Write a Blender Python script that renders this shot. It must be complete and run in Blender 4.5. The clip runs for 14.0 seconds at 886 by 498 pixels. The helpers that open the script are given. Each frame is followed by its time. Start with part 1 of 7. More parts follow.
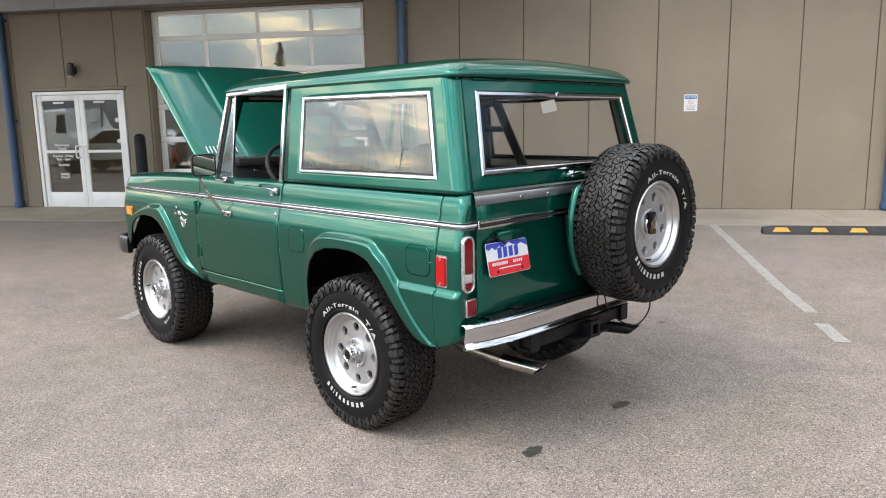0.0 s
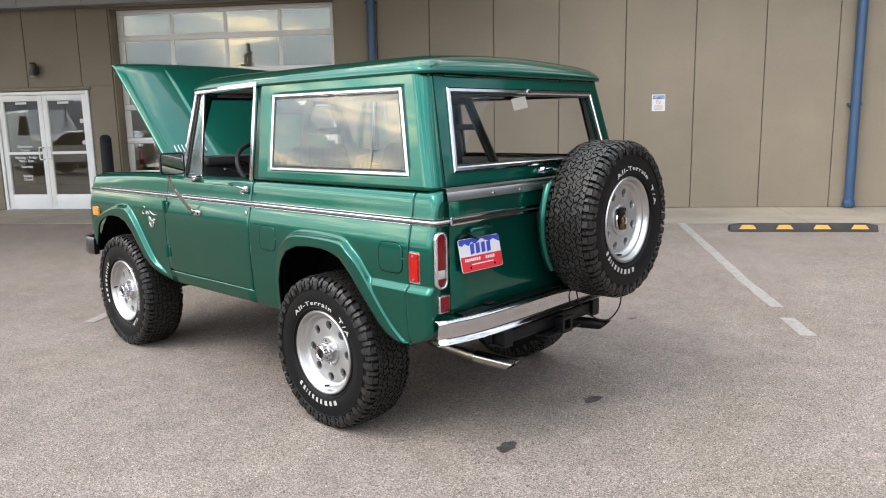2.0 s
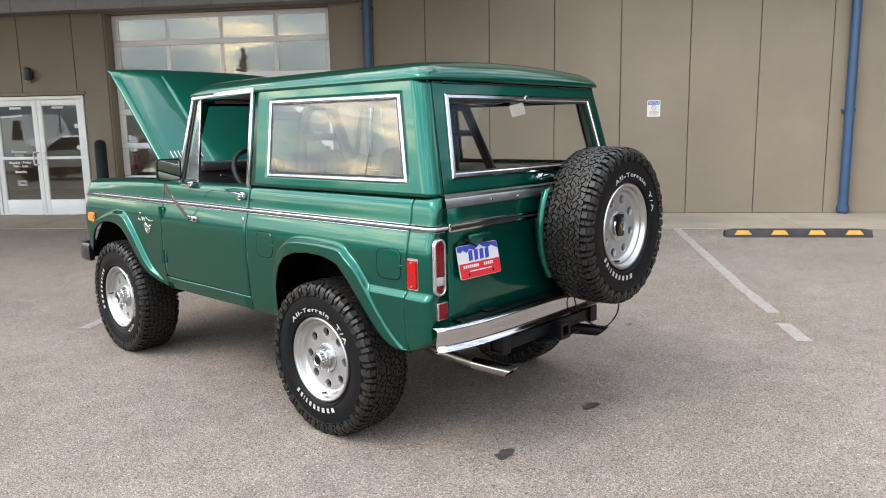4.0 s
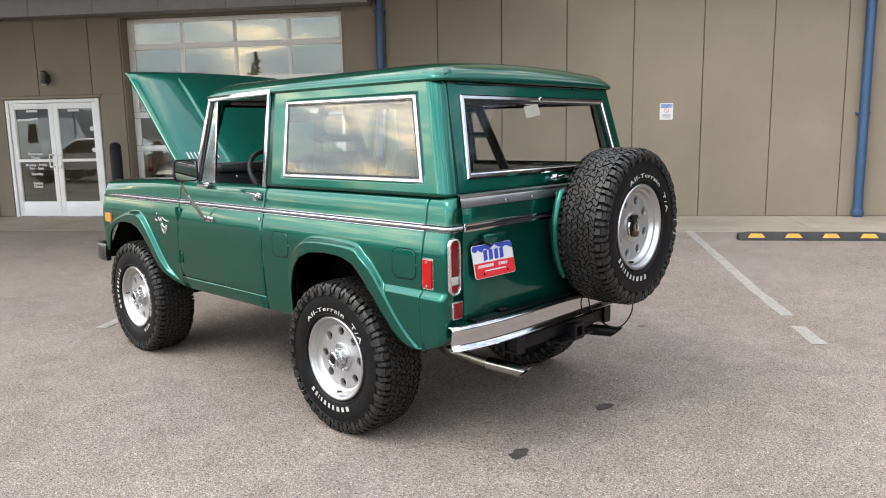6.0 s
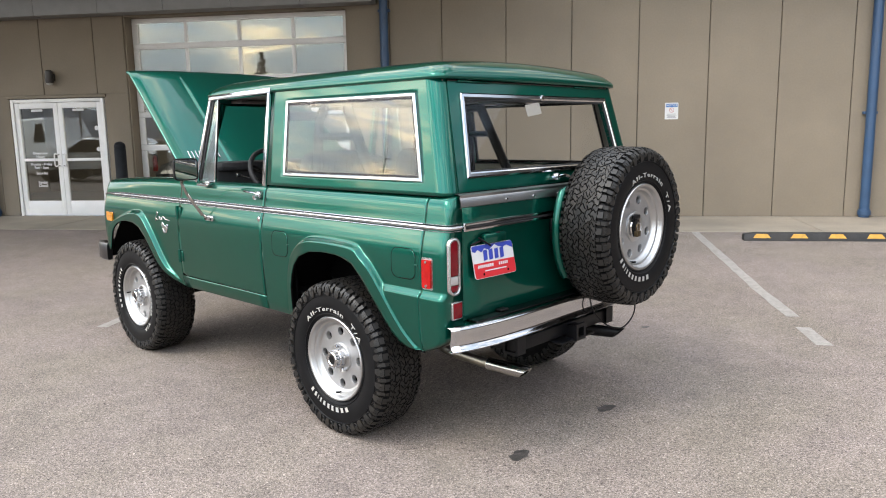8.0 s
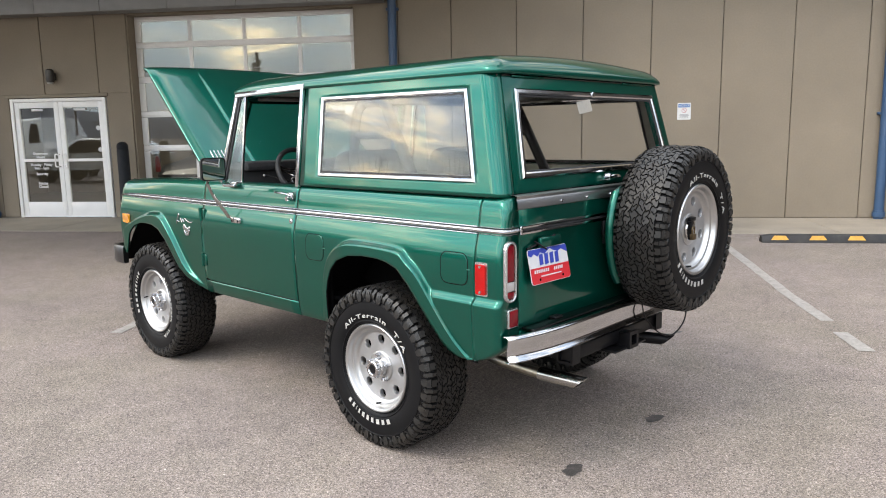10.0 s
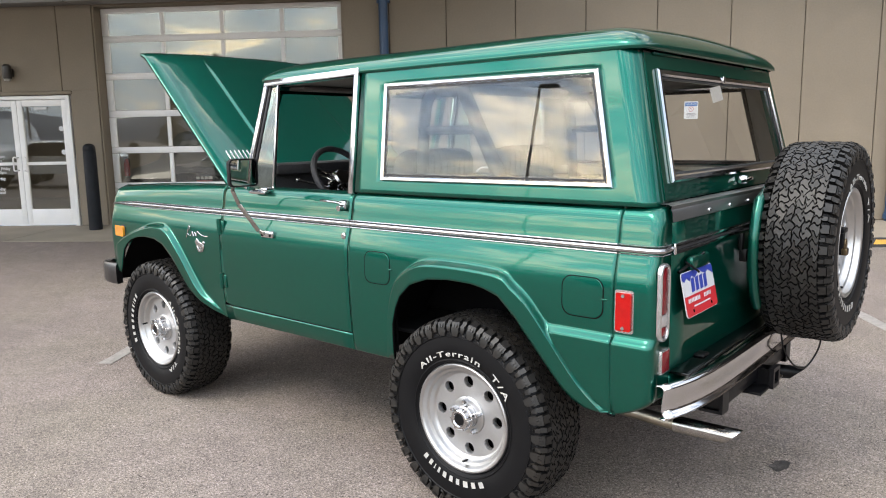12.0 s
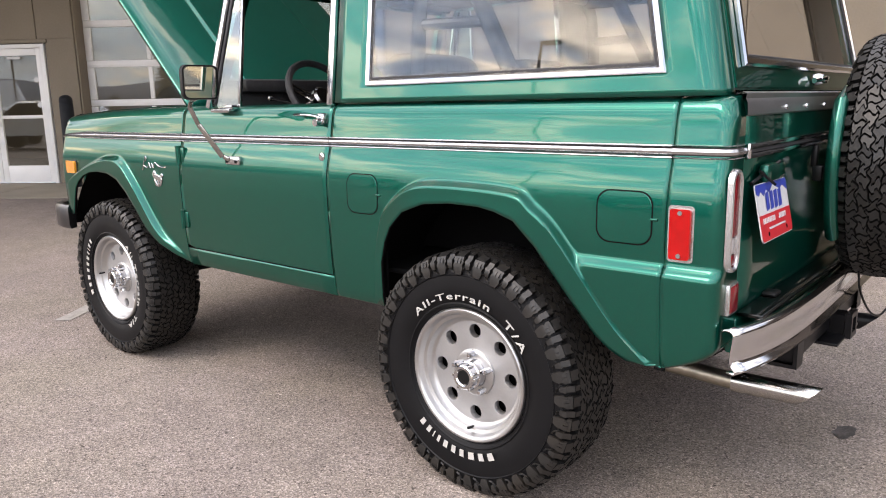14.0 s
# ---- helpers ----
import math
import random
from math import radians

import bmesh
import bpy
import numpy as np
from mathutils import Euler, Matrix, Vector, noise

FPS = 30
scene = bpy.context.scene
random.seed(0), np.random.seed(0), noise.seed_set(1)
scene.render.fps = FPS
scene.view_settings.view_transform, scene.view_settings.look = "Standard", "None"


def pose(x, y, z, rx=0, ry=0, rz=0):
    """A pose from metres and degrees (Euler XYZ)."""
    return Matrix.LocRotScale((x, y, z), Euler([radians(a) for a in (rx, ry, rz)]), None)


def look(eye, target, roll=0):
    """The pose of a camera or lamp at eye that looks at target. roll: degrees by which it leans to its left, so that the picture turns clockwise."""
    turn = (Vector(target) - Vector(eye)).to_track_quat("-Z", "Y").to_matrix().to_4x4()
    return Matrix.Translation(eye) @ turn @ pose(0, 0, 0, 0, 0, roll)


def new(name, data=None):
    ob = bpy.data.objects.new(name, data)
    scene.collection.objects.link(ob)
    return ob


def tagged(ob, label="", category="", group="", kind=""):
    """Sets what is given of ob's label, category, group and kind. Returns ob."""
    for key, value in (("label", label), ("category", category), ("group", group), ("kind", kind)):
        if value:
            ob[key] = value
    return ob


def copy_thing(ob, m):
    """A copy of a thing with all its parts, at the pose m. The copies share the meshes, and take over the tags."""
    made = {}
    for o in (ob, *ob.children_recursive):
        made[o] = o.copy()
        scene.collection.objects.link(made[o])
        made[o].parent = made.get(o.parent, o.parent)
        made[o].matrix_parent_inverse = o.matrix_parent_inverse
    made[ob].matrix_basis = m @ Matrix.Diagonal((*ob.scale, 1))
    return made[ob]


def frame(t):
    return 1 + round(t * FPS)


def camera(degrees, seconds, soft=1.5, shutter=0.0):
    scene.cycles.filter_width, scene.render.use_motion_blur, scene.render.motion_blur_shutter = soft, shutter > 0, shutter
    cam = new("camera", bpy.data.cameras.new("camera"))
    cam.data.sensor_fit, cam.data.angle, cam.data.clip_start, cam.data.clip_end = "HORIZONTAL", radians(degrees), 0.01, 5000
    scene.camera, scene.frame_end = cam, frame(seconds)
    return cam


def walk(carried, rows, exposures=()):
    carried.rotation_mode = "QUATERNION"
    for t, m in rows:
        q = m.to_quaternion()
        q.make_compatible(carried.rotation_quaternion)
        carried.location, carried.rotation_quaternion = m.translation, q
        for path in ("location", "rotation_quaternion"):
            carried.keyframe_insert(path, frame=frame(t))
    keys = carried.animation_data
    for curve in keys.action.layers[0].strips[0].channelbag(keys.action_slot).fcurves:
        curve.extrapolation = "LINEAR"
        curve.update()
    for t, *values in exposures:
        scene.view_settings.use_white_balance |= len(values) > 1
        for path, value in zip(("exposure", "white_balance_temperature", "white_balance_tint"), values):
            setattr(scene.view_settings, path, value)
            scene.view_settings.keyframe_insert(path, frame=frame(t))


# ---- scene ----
cam = camera(62.0, 14.0, soft=1.05)
PATH = [
    (0, (-3.163, -3.0, 1.602), (-1.773, -1.602, 1.261), -1.0),
    (0.5, (-3.166, -2.995, 1.604), (-1.766, -1.608, 1.263), -1.0),
    (1, (-3.184, -2.996, 1.6), (-1.771, -1.622, 1.261), -1.1),
    (1.5, (-3.169, -3.01, 1.596), (-1.741, -1.652, 1.256), -1.0),
    (2, (-3.171, -3.0, 1.579), (-1.728, -1.658, 1.241), -1.1),
    (2.5, (-3.168, -2.997, 1.589), (-1.711, -1.667, 1.255), -1.0),
    (5, (-3.187, -2.971, 1.584), (-1.739, -1.629, 1.267), -1.0),
    (5.5, (-3.195, -2.969, 1.581), (-1.753, -1.619, 1.266), -1.0),
    (6, (-3.206, -2.983, 1.572), (-1.77, -1.628, 1.257), -1.0),
    (6.5, (-3.213, -2.985, 1.577), (-1.781, -1.625, 1.261), -1.0),
    (7, (-3.203, -2.99, 1.577), (-1.773, -1.628, 1.261), -1.0),
    (9.5, (-3.129, -2.868, 1.544), (-1.707, -1.497, 1.23), -0.9),
    (10, (-3.216, -2.669, 1.554), (-1.777, -1.316, 1.242), -0.9),
    (10.5, (-3.233, -2.46, 1.53), (-1.769, -1.134, 1.22), -1.0),
    (11, (-3.166, -2.217, 1.54), (-1.68, -0.915, 1.231), -1.0),
    (11.5, (-3.113, -2.027, 1.521), (-1.611, -0.742, 1.216), -1.0),
    (12, (-3.08, -1.763, 1.528), (-1.567, -0.491, 1.221), -1.0),
    (12.5, (-3.065, -1.61, 1.541), (-1.545, -0.347, 1.233), -1.0),
    (13, (-2.986, -1.543, 1.512), (-1.469, -0.28, 1.191), -1.0),
    (13.5, (-2.796, -1.458, 1.403), (-1.289, -0.19, 1.054), -1.1),
    (14, (-2.669, -1.406, 1.277), (-1.166, -0.146, 0.886), -1.1),
]
# the picture turns slightly warmer towards the end
walk(cam, [(t, look(eye, target, roll)) for t, eye, target, roll in PATH], [(0, 0.0, 7000, 11), (12, 0.0, 7050, 12), (14, 0.0, 7350, 19)])

# exposure and daylight: a bright, broken overcast sky with a veiled low sun behind the viewer
def sky_world():
    w = bpy.data.worlds.new("sky")
    scene.world = w
    w.use_nodes = True
    nt = w.node_tree
    nt.nodes.clear()
    N, L = nt.nodes.new, nt.links.new
    out, bg = N("ShaderNodeOutputWorld"), N("ShaderNodeBackground")
    sky = N("ShaderNodeTexSky")
    sky.sky_type, sky.sun_disc = "NISHITA", False
    sky.sun_elevation, sky.sun_rotation = radians(SUN_HIGH), radians(SUN_TURN)
    sky.air_density, sky.dust_density = 1.0, 1.5
    co, mp = N("ShaderNodeTexCoord"), N("ShaderNodeMapping")
    mp.inputs["Scale"].default_value = (1.0, 1.0, 3.6)
    mp.inputs["Location"].default_value = (3.1, 1.7, 0.4)
    L(co.outputs["Generated"], mp.inputs["Vector"])
    no = N("ShaderNodeTexNoise")
    no.inputs["Scale"].default_value, no.inputs["Detail"].default_value = 2.9, 9.0
    no.inputs["Roughness"].default_value, no.inputs["Distortion"].default_value = 0.55, 0.5
    L(mp.outputs[0], no.inputs["Vector"])
    cover = N("ShaderNodeValToRGB")
    cover.color_ramp.elements[0].position, cover.color_ramp.elements[1].position = 0.35, 0.47
    L(no.outputs["Fac"], cover.inputs["Fac"])
    no2 = N("ShaderNodeTexNoise")
    no2.inputs["Scale"].default_value, no2.inputs["Detail"].default_value = 5.6, 13.0
    no2.inputs["Roughness"].default_value = 0.60
    no2.inputs["Distortion"].default_value = 0.4
    L(mp.outputs[0], no2.inputs["Vector"])
    tone = N("ShaderNodeValToRGB")
    tone.color_ramp.elements[0].position, tone.color_ramp.elements[1].position = 0.42, 0.53
    tone.color_ramp.elements[0].color = (0.36, 0.47, 0.63, 1)
    tone.color_ramp.elements[1].color = (0.61, 0.70, 0.81, 1)
    tone.color_ramp.elements.new(0.60).color = (1.26, 1.18, 1.02, 1)
    tone.color_ramp.elements.new(0.70).color = (1.85, 1.70, 1.42, 1)
    L(no2.outputs["Fac"], tone.inputs["Fac"])
    # clouds are brightest about the veiled sun
    dot = N("ShaderNodeVectorMath")
    dot.operation = "DOT_PRODUCT"
    dot.inputs[1].default_value = Vector(SUN_DIR).normalized()
    L(co.outputs["Generated"], dot.inputs[0])
    near = N("ShaderNodeMapRange")
    near.interpolation_type = "SMOOTHSTEP"
    near.inputs["From Min"].default_value, near.inputs["From Max"].default_value = -0.08, 1.0
    near.inputs["To Min"].default_value, near.inputs["To Max"].default_value = 0.82 * CLOUD / SKY, 1.95 * CLOUD / SKY
    L(dot.outputs["Value"], near.inputs["Value"])
    # warm and bright in the haze near the horizon, cooler and greyer in the cloud bank above it
    sep = N("ShaderNodeSeparateXYZ")
    L(co.outputs["Generated"], sep.inputs[0])
    haze = N("ShaderNodeValToRGB")
    e = haze.color_ramp.elements
    e[0].position, e[0].color = 0.0, (0.55, 0.54, 0.52, 1)
    e[1].position, e[1].color = 1.0, (1.0, 1.0, 1.02, 1)
    for at, col in ((0.05, (0.66, 0.63, 0.58, 1)), (0.10, (1.05, 0.97, 0.82, 1)), (0.155, (1.22, 1.12, 0.94, 1)), (0.21, (1.10, 1.12, 1.15, 1)), (0.30, (0.88, 0.91, 0.97, 1)), (0.40, (0.76, 0.80, 0.88, 1)), (0.62, (1.05, 1.05, 1.07, 1))):
        haze.color_ramp.elements.new(at).color = col
    L(sep.outputs["Z"], haze.inputs["Fac"])
    tint = N("ShaderNodeVectorMath")
    tint.operation = "MULTIPLY"
    L(tone.outputs[0], tint.inputs[0])
    L(haze.outputs[0], tint.inputs[1])
    lum = N("ShaderNodeVectorMath")
    lum.operation = "SCALE"
    L(near.outputs[0], lum.inputs["Scale"])
    L(tint.outputs[0], lum.inputs[0])
    mix = N("ShaderNodeMix")
    mix.data_type = "RGBA"
    L(cover.outputs[0], mix.inputs["Factor"])
    L(sky.outputs[0], mix.inputs["A"])
    L(lum.outputs[0], mix.inputs["B"])
    L(mix.outputs["Result"], bg.inputs["Color"])
    bg.inputs["Strength"].default_value = SKY
    L(bg.outputs[0], out.inputs[0])


SKY, CLOUD, SUN_TURN, SUN_HIGH = 0.10, 3.22, 286.0, 50.0
SUN_DIR = (math.sin(radians(SUN_TURN)) * math.cos(radians(SUN_HIGH)), math.cos(radians(SUN_TURN)) * math.cos(radians(SUN_HIGH)), math.sin(radians(SUN_HIGH)))
sky_world()
sun = new("sun", bpy.data.lights.new("sun", "SUN"))
sun.data.energy, sun.data.angle, sun.data.color = 2.2, radians(25), (1.0, 0.96, 0.90)
sun.matrix_world = look(Vector(SUN_DIR) * 10, (0, 0, 0))


# ---- materials ----
def mat(name, col, rough=0.5, metal=0.0, var=0.12, scale=6.0, fine=90.0, bump=0.0, bscale=120.0, coat=0.0, coat_rough=0.03,
        rvar=0.0, spec=0.5, fvar=None, ior=1.5, emit=0.0, dirt=None, dirt_amt=0.0):
    m = bpy.data.materials.new(name)
    m.use_nodes = True
    nt = m.node_tree
    N, L = nt.nodes.new, nt.links.new
    p = nt.nodes["Principled BSDF"]
    p.inputs["Roughness"].default_value, p.inputs["Metallic"].default_value = rough, metal
    p.inputs["IOR"].default_value, p.inputs["Specular IOR Level"].default_value = ior, spec
    p.inputs["Coat Weight"].default_value, p.inputs["Coat Roughness"].default_value = coat, coat_rough
    co = N("ShaderNodeTexCoord")
    a = N("ShaderNodeTexNoise")
    a.inputs["Scale"].default_value, a.inputs["Detail"].default_value = scale, 5.0
    L(co.outputs["Object"], a.inputs["Vector"])
    b = N("ShaderNodeTexNoise")
    b.inputs["Scale"].default_value, b.inputs["Detail"].default_value = fine, 3.0
    L(co.outputs["Object"], b.inputs["Vector"])
    fvar = var * 0.6 if fvar is None else fvar
    r1 = N("ShaderNodeMapRange")
    r1.inputs["From Min"].default_value, r1.inputs["From Max"].default_value = 0.3, 0.7
    r1.inputs["To Min"].default_value, r1.inputs["To Max"].default_value = 1 - var, 1 + var
    L(a.outputs["Fac"], r1.inputs["Value"])
    r2 = N("ShaderNodeMapRange")
    r2.inputs["From Min"].default_value, r2.inputs["From Max"].default_value = 0.3, 0.7
    r2.inputs["To Min"].default_value, r2.inputs["To Max"].default_value = 1 - fvar, 1 + fvar
    L(b.outputs["Fac"], r2.inputs["Value"])
    mu = N("ShaderNodeMath")
    mu.operation = "MULTIPLY"
    L(r1.outputs[0], mu.inputs[0])
    L(r2.outputs[0], mu.inputs[1])
    sc = N("ShaderNodeVectorMath")
    sc.operation = "SCALE"
    sc.inputs[0].default_value = col
    L(mu.outputs[0], sc.inputs["Scale"])
    last = sc.outputs[0]
    if dirt:
        d = N("ShaderNodeTexNoise")
        d.inputs["Scale"].default_value, d.inputs["Detail"].default_value = scale * 0.35, 8.0
        d.inputs["Roughness"].default_value = 0.65
        L(co.outputs["Object"], d.inputs["Vector"])
        dr = N("ShaderNodeMapRange")
        dr.inputs["From Min"].default_value, dr.inputs["From Max"].default_value = 0.48, 0.75
        dr.inputs["To Max"].default_value = dirt_amt
        L(d.outputs["Fac"], dr.inputs["Value"])
        mx = N("ShaderNodeMix")
        mx.data_type = "RGBA"
        mx.inputs["B"].default_value = (*dirt, 1)
        L(dr.outputs[0], mx.inputs["Factor"])
        L(last, mx.inputs["A"])
        last = mx.outputs["Result"]
    L(last, p.inputs["Base Color"])
    if rvar:
        rr = N("ShaderNodeMapRange")
        rr.inputs["From Min"].default_value, rr.inputs["From Max"].default_value = 0.3, 0.7
        rr.inputs["To Min"].default_value, rr.inputs["To Max"].default_value = max(rough - rvar, 0.01), rough + rvar
        L(a.outputs["Fac"], rr.inputs["Value"])
        L(rr.outputs[0], p.inputs["Roughness"])
    if bump:
        bn = N("ShaderNodeTexNoise")
        bn.inputs["Scale"].default_value, bn.inputs["Detail"].default_value = bscale, 4.0
        L(co.outputs["Object"], bn.inputs["Vector"])
        bp = N("ShaderNodeBump")
        bp.inputs["Strength"].default_value, bp.inputs["Distance"].default_value = bump, 0.01
        L(bn.outputs["Fac"], bp.inputs["Height"])
        L(bp.outputs[0], p.inputs["Normal"])
    if emit:
        p.inputs["Emission Color"].default_value = (*col, 1)
        p.inputs["Emission Strength"].default_value = emit
    return m


def glass(name, col=(1, 1, 1), ior=1.5, rough=0.0):
    m = bpy.data.materials.new(name)
    m.use_nodes = True
    p = m.node_tree.nodes["Principled BSDF"]
    p.inputs["Base Color"].default_value = (*col, 1)
    p.inputs["Roughness"].default_value, p.inputs["IOR"].default_value = rough, ior
    p.inputs["Transmission Weight"].default_value = 1.0
    return m


def asphalt():
    """Weathered asphalt: pale stone chips in a warm binder, broad pinkish and brownish patches, dark pits and a few bright stones."""
    m = bpy.data.materials.new("asphalt")
    m.use_nodes = True
    nt = m.node_tree
    N, L = nt.nodes.new, nt.links.new
    p = nt.nodes["Principled BSDF"]
    co = N("ShaderNodeTexCoord")

    def noise_range(scale, detail, rough, lo, hi, out_lo, out_hi):
        n, r = N("ShaderNodeTexNoise"), N("ShaderNodeMapRange")
        n.inputs["Scale"].default_value, n.inputs["Detail"].default_value, n.inputs["Roughness"].default_value = scale, detail, rough
        L(co.outputs["Object"], n.inputs["Vector"])
        r.inputs["From Min"].default_value, r.inputs["From Max"].default_value = lo, hi
        r.inputs["To Min"].default_value, r.inputs["To Max"].default_value = out_lo, out_hi
        L(n.outputs["Fac"], r.inputs["Value"])
        return r.outputs[0]

    def cells(scale):
        v, c = N("ShaderNodeTexVoronoi"), N("ShaderNodeSeparateColor")
        v.inputs["Scale"].default_value = scale
        L(co.outputs["Object"], v.inputs["Vector"])
        L(v.outputs["Color"], c.inputs[0])
        return v, c
    vo, sep = cells(210.0)
    chips = N("ShaderNodeValToRGB")
    e = chips.color_ramp.elements
    e[0].position, e[0].color = 0.0, (0.077, 0.068, 0.061, 1)
    e[1].position, e[1].color = 1.0, (0.338, 0.300, 0.274, 1)
    chips.color_ramp.elements.new(0.30).color = (0.155, 0.136, 0.123, 1)
    chips.color_ramp.elements.new(0.75).color = (0.212, 0.187, 0.171, 1)
    L(sep.outputs[0], chips.inputs["Fac"])
    # pinkish against brownish ground
    hue = N("ShaderNodeMix")
    hue.data_type = "RGBA"
    hue.inputs["A"].default_value, hue.inputs["B"].default_value = (1.035, 0.985, 0.98, 1), (1.0, 0.972, 0.915, 1)
    L(noise_range(0.9, 5.0, 0.6, 0.40, 0.62, 0.0, 1.0), hue.inputs["Factor"])
    tinted = N("ShaderNodeVectorMath")
    tinted.operation = "MULTIPLY"
    L(chips.outputs[0], tinted.inputs[0])
    L(hue.outputs["Result"], tinted.inputs[1])
    last = None
    for out in (noise_range(0.55, 8.0, 0.62, 0.34, 0.66, 0.89, 1.09), noise_range(4.5, 6.0, 0.65, 0.3, 0.7, 0.90, 1.10), noise_range(60.0, 4.0, 0.6, 0.3, 0.7, 0.84, 1.16)):
        if last is None:
            last = out
            continue
        mu = N("ShaderNodeMath")
        mu.operation = "MULTIPLY"
        L(last, mu.inputs[0])
        L(out, mu.inputs[1])
        last = mu.outputs[0]
    # sparse pits and bright stones
    _, odd = cells(115.0)
    for channel, lo, hi, factor in ((1, 0.990, 0.993, 0.40), (2, 0.9955, 0.997, 1.7)):
        r, mu = N("ShaderNodeMapRange"), N("ShaderNodeMath")
        r.inputs["From Min"].default_value, r.inputs["From Max"].default_value = lo, hi
        r.inputs["To Min"].default_value, r.inputs["To Max"].default_value = 1.0, factor
        L(odd.outputs[channel], r.inputs["Value"])
        mu.operation = "MULTIPLY"
        L(last, mu.inputs[0])
        L(r.outputs[0], mu.inputs[1])
        last = mu.outputs[0]
    sc = N("ShaderNodeVectorMath")
    sc.operation = "SCALE"
    L(tinted.outputs[0], sc.inputs[0])
    L(last, sc.inputs["Scale"])
    L(sc.outputs[0], p.inputs["Base Color"])
    p.inputs["Roughness"].default_value, p.inputs["Specular IOR Level"].default_value = 0.9, 0.12
    bp = N("ShaderNodeBump")
    bp.inputs["Strength"].default_value, bp.inputs["Distance"].default_value = 0.6, 0.004
    L(vo.outputs["Distance"], bp.inputs["Height"])
    L(bp.outputs[0], p.inputs["Normal"])
    return m


M = {}
M["asphalt"] = asphalt()
M["concrete"] = mat("concrete", (0.235, 0.202, 0.160), 0.85, var=0.14, scale=1.6, fine=60, bump=0.15, bscale=150, dirt=(0.0992, 0.0868, 0.0744), dirt_amt=0.45)
M["wall"] = mat("wall_paint", (0.197, 0.162, 0.119), 0.8, var=0.07, scale=1.1, fine=40, bump=0.10, bscale=55, dirt=(0.1302, 0.1054, 0.0806), dirt_amt=0.35)
M["joint"] = mat("joint_sealant", (0.0992, 0.0806, 0.062), 0.8)
M["trim_metal"] = mat("light_grey_metal", (0.21, 0.21, 0.21), 0.45, 0.3, var=0.05)
M["blue"] = mat("blue_steel", (0.0217, 0.0589, 0.124), 0.45, 0.0, var=0.12, scale=4, bump=0.03, dirt=(0.062, 0.0806, 0.1054), dirt_amt=0.3)
M["white_frame"] = mat("white_frame", (0.70, 0.69, 0.67), 0.4, var=0.04, scale=3)
M["line"] = mat("road_paint", (0.25, 0.235, 0.215), 0.75, var=0.18, scale=30, fine=200, bump=0.2, bscale=200, dirt=(0.1364, 0.124, 0.1116), dirt_amt=0.75)
M["rubber_black"] = mat("black_rubber", (0.0154, 0.0154, 0.0161), 0.7, var=0.25, scale=9, bump=0.08, bscale=90, dirt=(0.049, 0.0434, 0.0385), dirt_amt=0.5)
M["yellow"] = mat("yellow_marker", (0.465, 0.248, 0.031), 0.55, var=0.15, scale=20)
M["bollard"] = mat("black_plastic", (0.014, 0.0154, 0.0182), 0.6, spec=0.15, var=0.2, scale=6, bump=0.02)
M["lamp"] = mat("bronze_lamp", (0.042, 0.0385, 0.035), 0.4, 0.4)
M["diffuser"] = mat("lamp_glass", (0.341, 0.341, 0.31), 0.3)
M["sign"] = mat("sign_white", (0.546, 0.546, 0.532), 0.35, var=0.03)
M["sign_blue"] = mat("sign_blue", (0.0372, 0.124, 0.31), 0.35, var=0.03)
M["sign_grey"] = mat("sign_print", (0.155, 0.155, 0.1674), 0.4)
M["sign_red"] = mat("sign_red", (0.341, 0.031, 0.0248), 0.4)
M["pane"] = glass("window_glass", (0.88, 0.91, 0.90), 1.48)
M["vent_glass"] = glass("vent_glass", (0.60, 0.66, 0.66), 1.75)
M["car_glass"] = glass("vehicle_glass", (0.88, 0.92, 0.91), 1.47)
M["rear_glass"] = glass("rear_glass", (1.0, 1.0, 1.0), 1.17)
M["cream"] = mat("cream_panel", (0.46, 0.43, 0.36), 0.6, var=0.06)
M["pillar"] = mat("pillar_trim", (0.20, 0.19, 0.165), 0.7, var=0.06)
M["room"] = mat("showroom_wall", (0.27, 0.24, 0.20), 0.8, var=0.1, scale=0.8)
M["room_floor"] = mat("showroom_floor", (0.22, 0.21, 0.20), 0.4, var=0.15, scale=0.9)
# near-black that carries the shade of hollows and gaps in its colour
M["dark"] = mat("deep_shade_black", (0.003, 0.003, 0.0033), 0.9, spec=0.1, var=0.2)
M["black_trim"] = mat("black_vinyl", (0.024, 0.024, 0.026), 0.5, spec=0.3, var=0.2, scale=20, bump=0.06, bscale=300)
M["chrome"] = mat("chrome", (0.55, 0.55, 0.56), 0.10, 1.0, var=0.02, rvar=0.03, scale=12)
M["bezel"] = mat("satin_bezel", (0.52, 0.52, 0.52), 0.27, 0.9, var=0.03)
M["pipe_steel"] = mat("dull_steel", (0.36, 0.35, 0.335), 0.2, 1.0, var=0.05, scale=8, fine=60)
M["gunmetal"] = mat("gunmetal", (0.10, 0.10, 0.105), 0.30, 1.0, var=0.08, scale=10, fine=80)
M["cover_cloth"] = mat("cover_cloth", (0.10, 0.10, 0.11), 0.6, var=0.12, scale=10)
M["pipe_raw"] = mat("raw_pipe", (0.30, 0.27, 0.22), 0.38, 1.0, var=0.12, scale=14, fine=60)
M["brass"] = mat("aged_bronze", (0.13, 0.095, 0.055), 0.35, 1.0, var=0.12, scale=30)
M["steel"] = mat("brushed_trim", (0.50, 0.50, 0.51), 0.27, 1.0, var=0.05, scale=10, fine=150)
M["brushed"] = mat("brushed_band", (0.40, 0.40, 0.405), 0.32, 1.0, var=0.06, scale=8, fine=150)
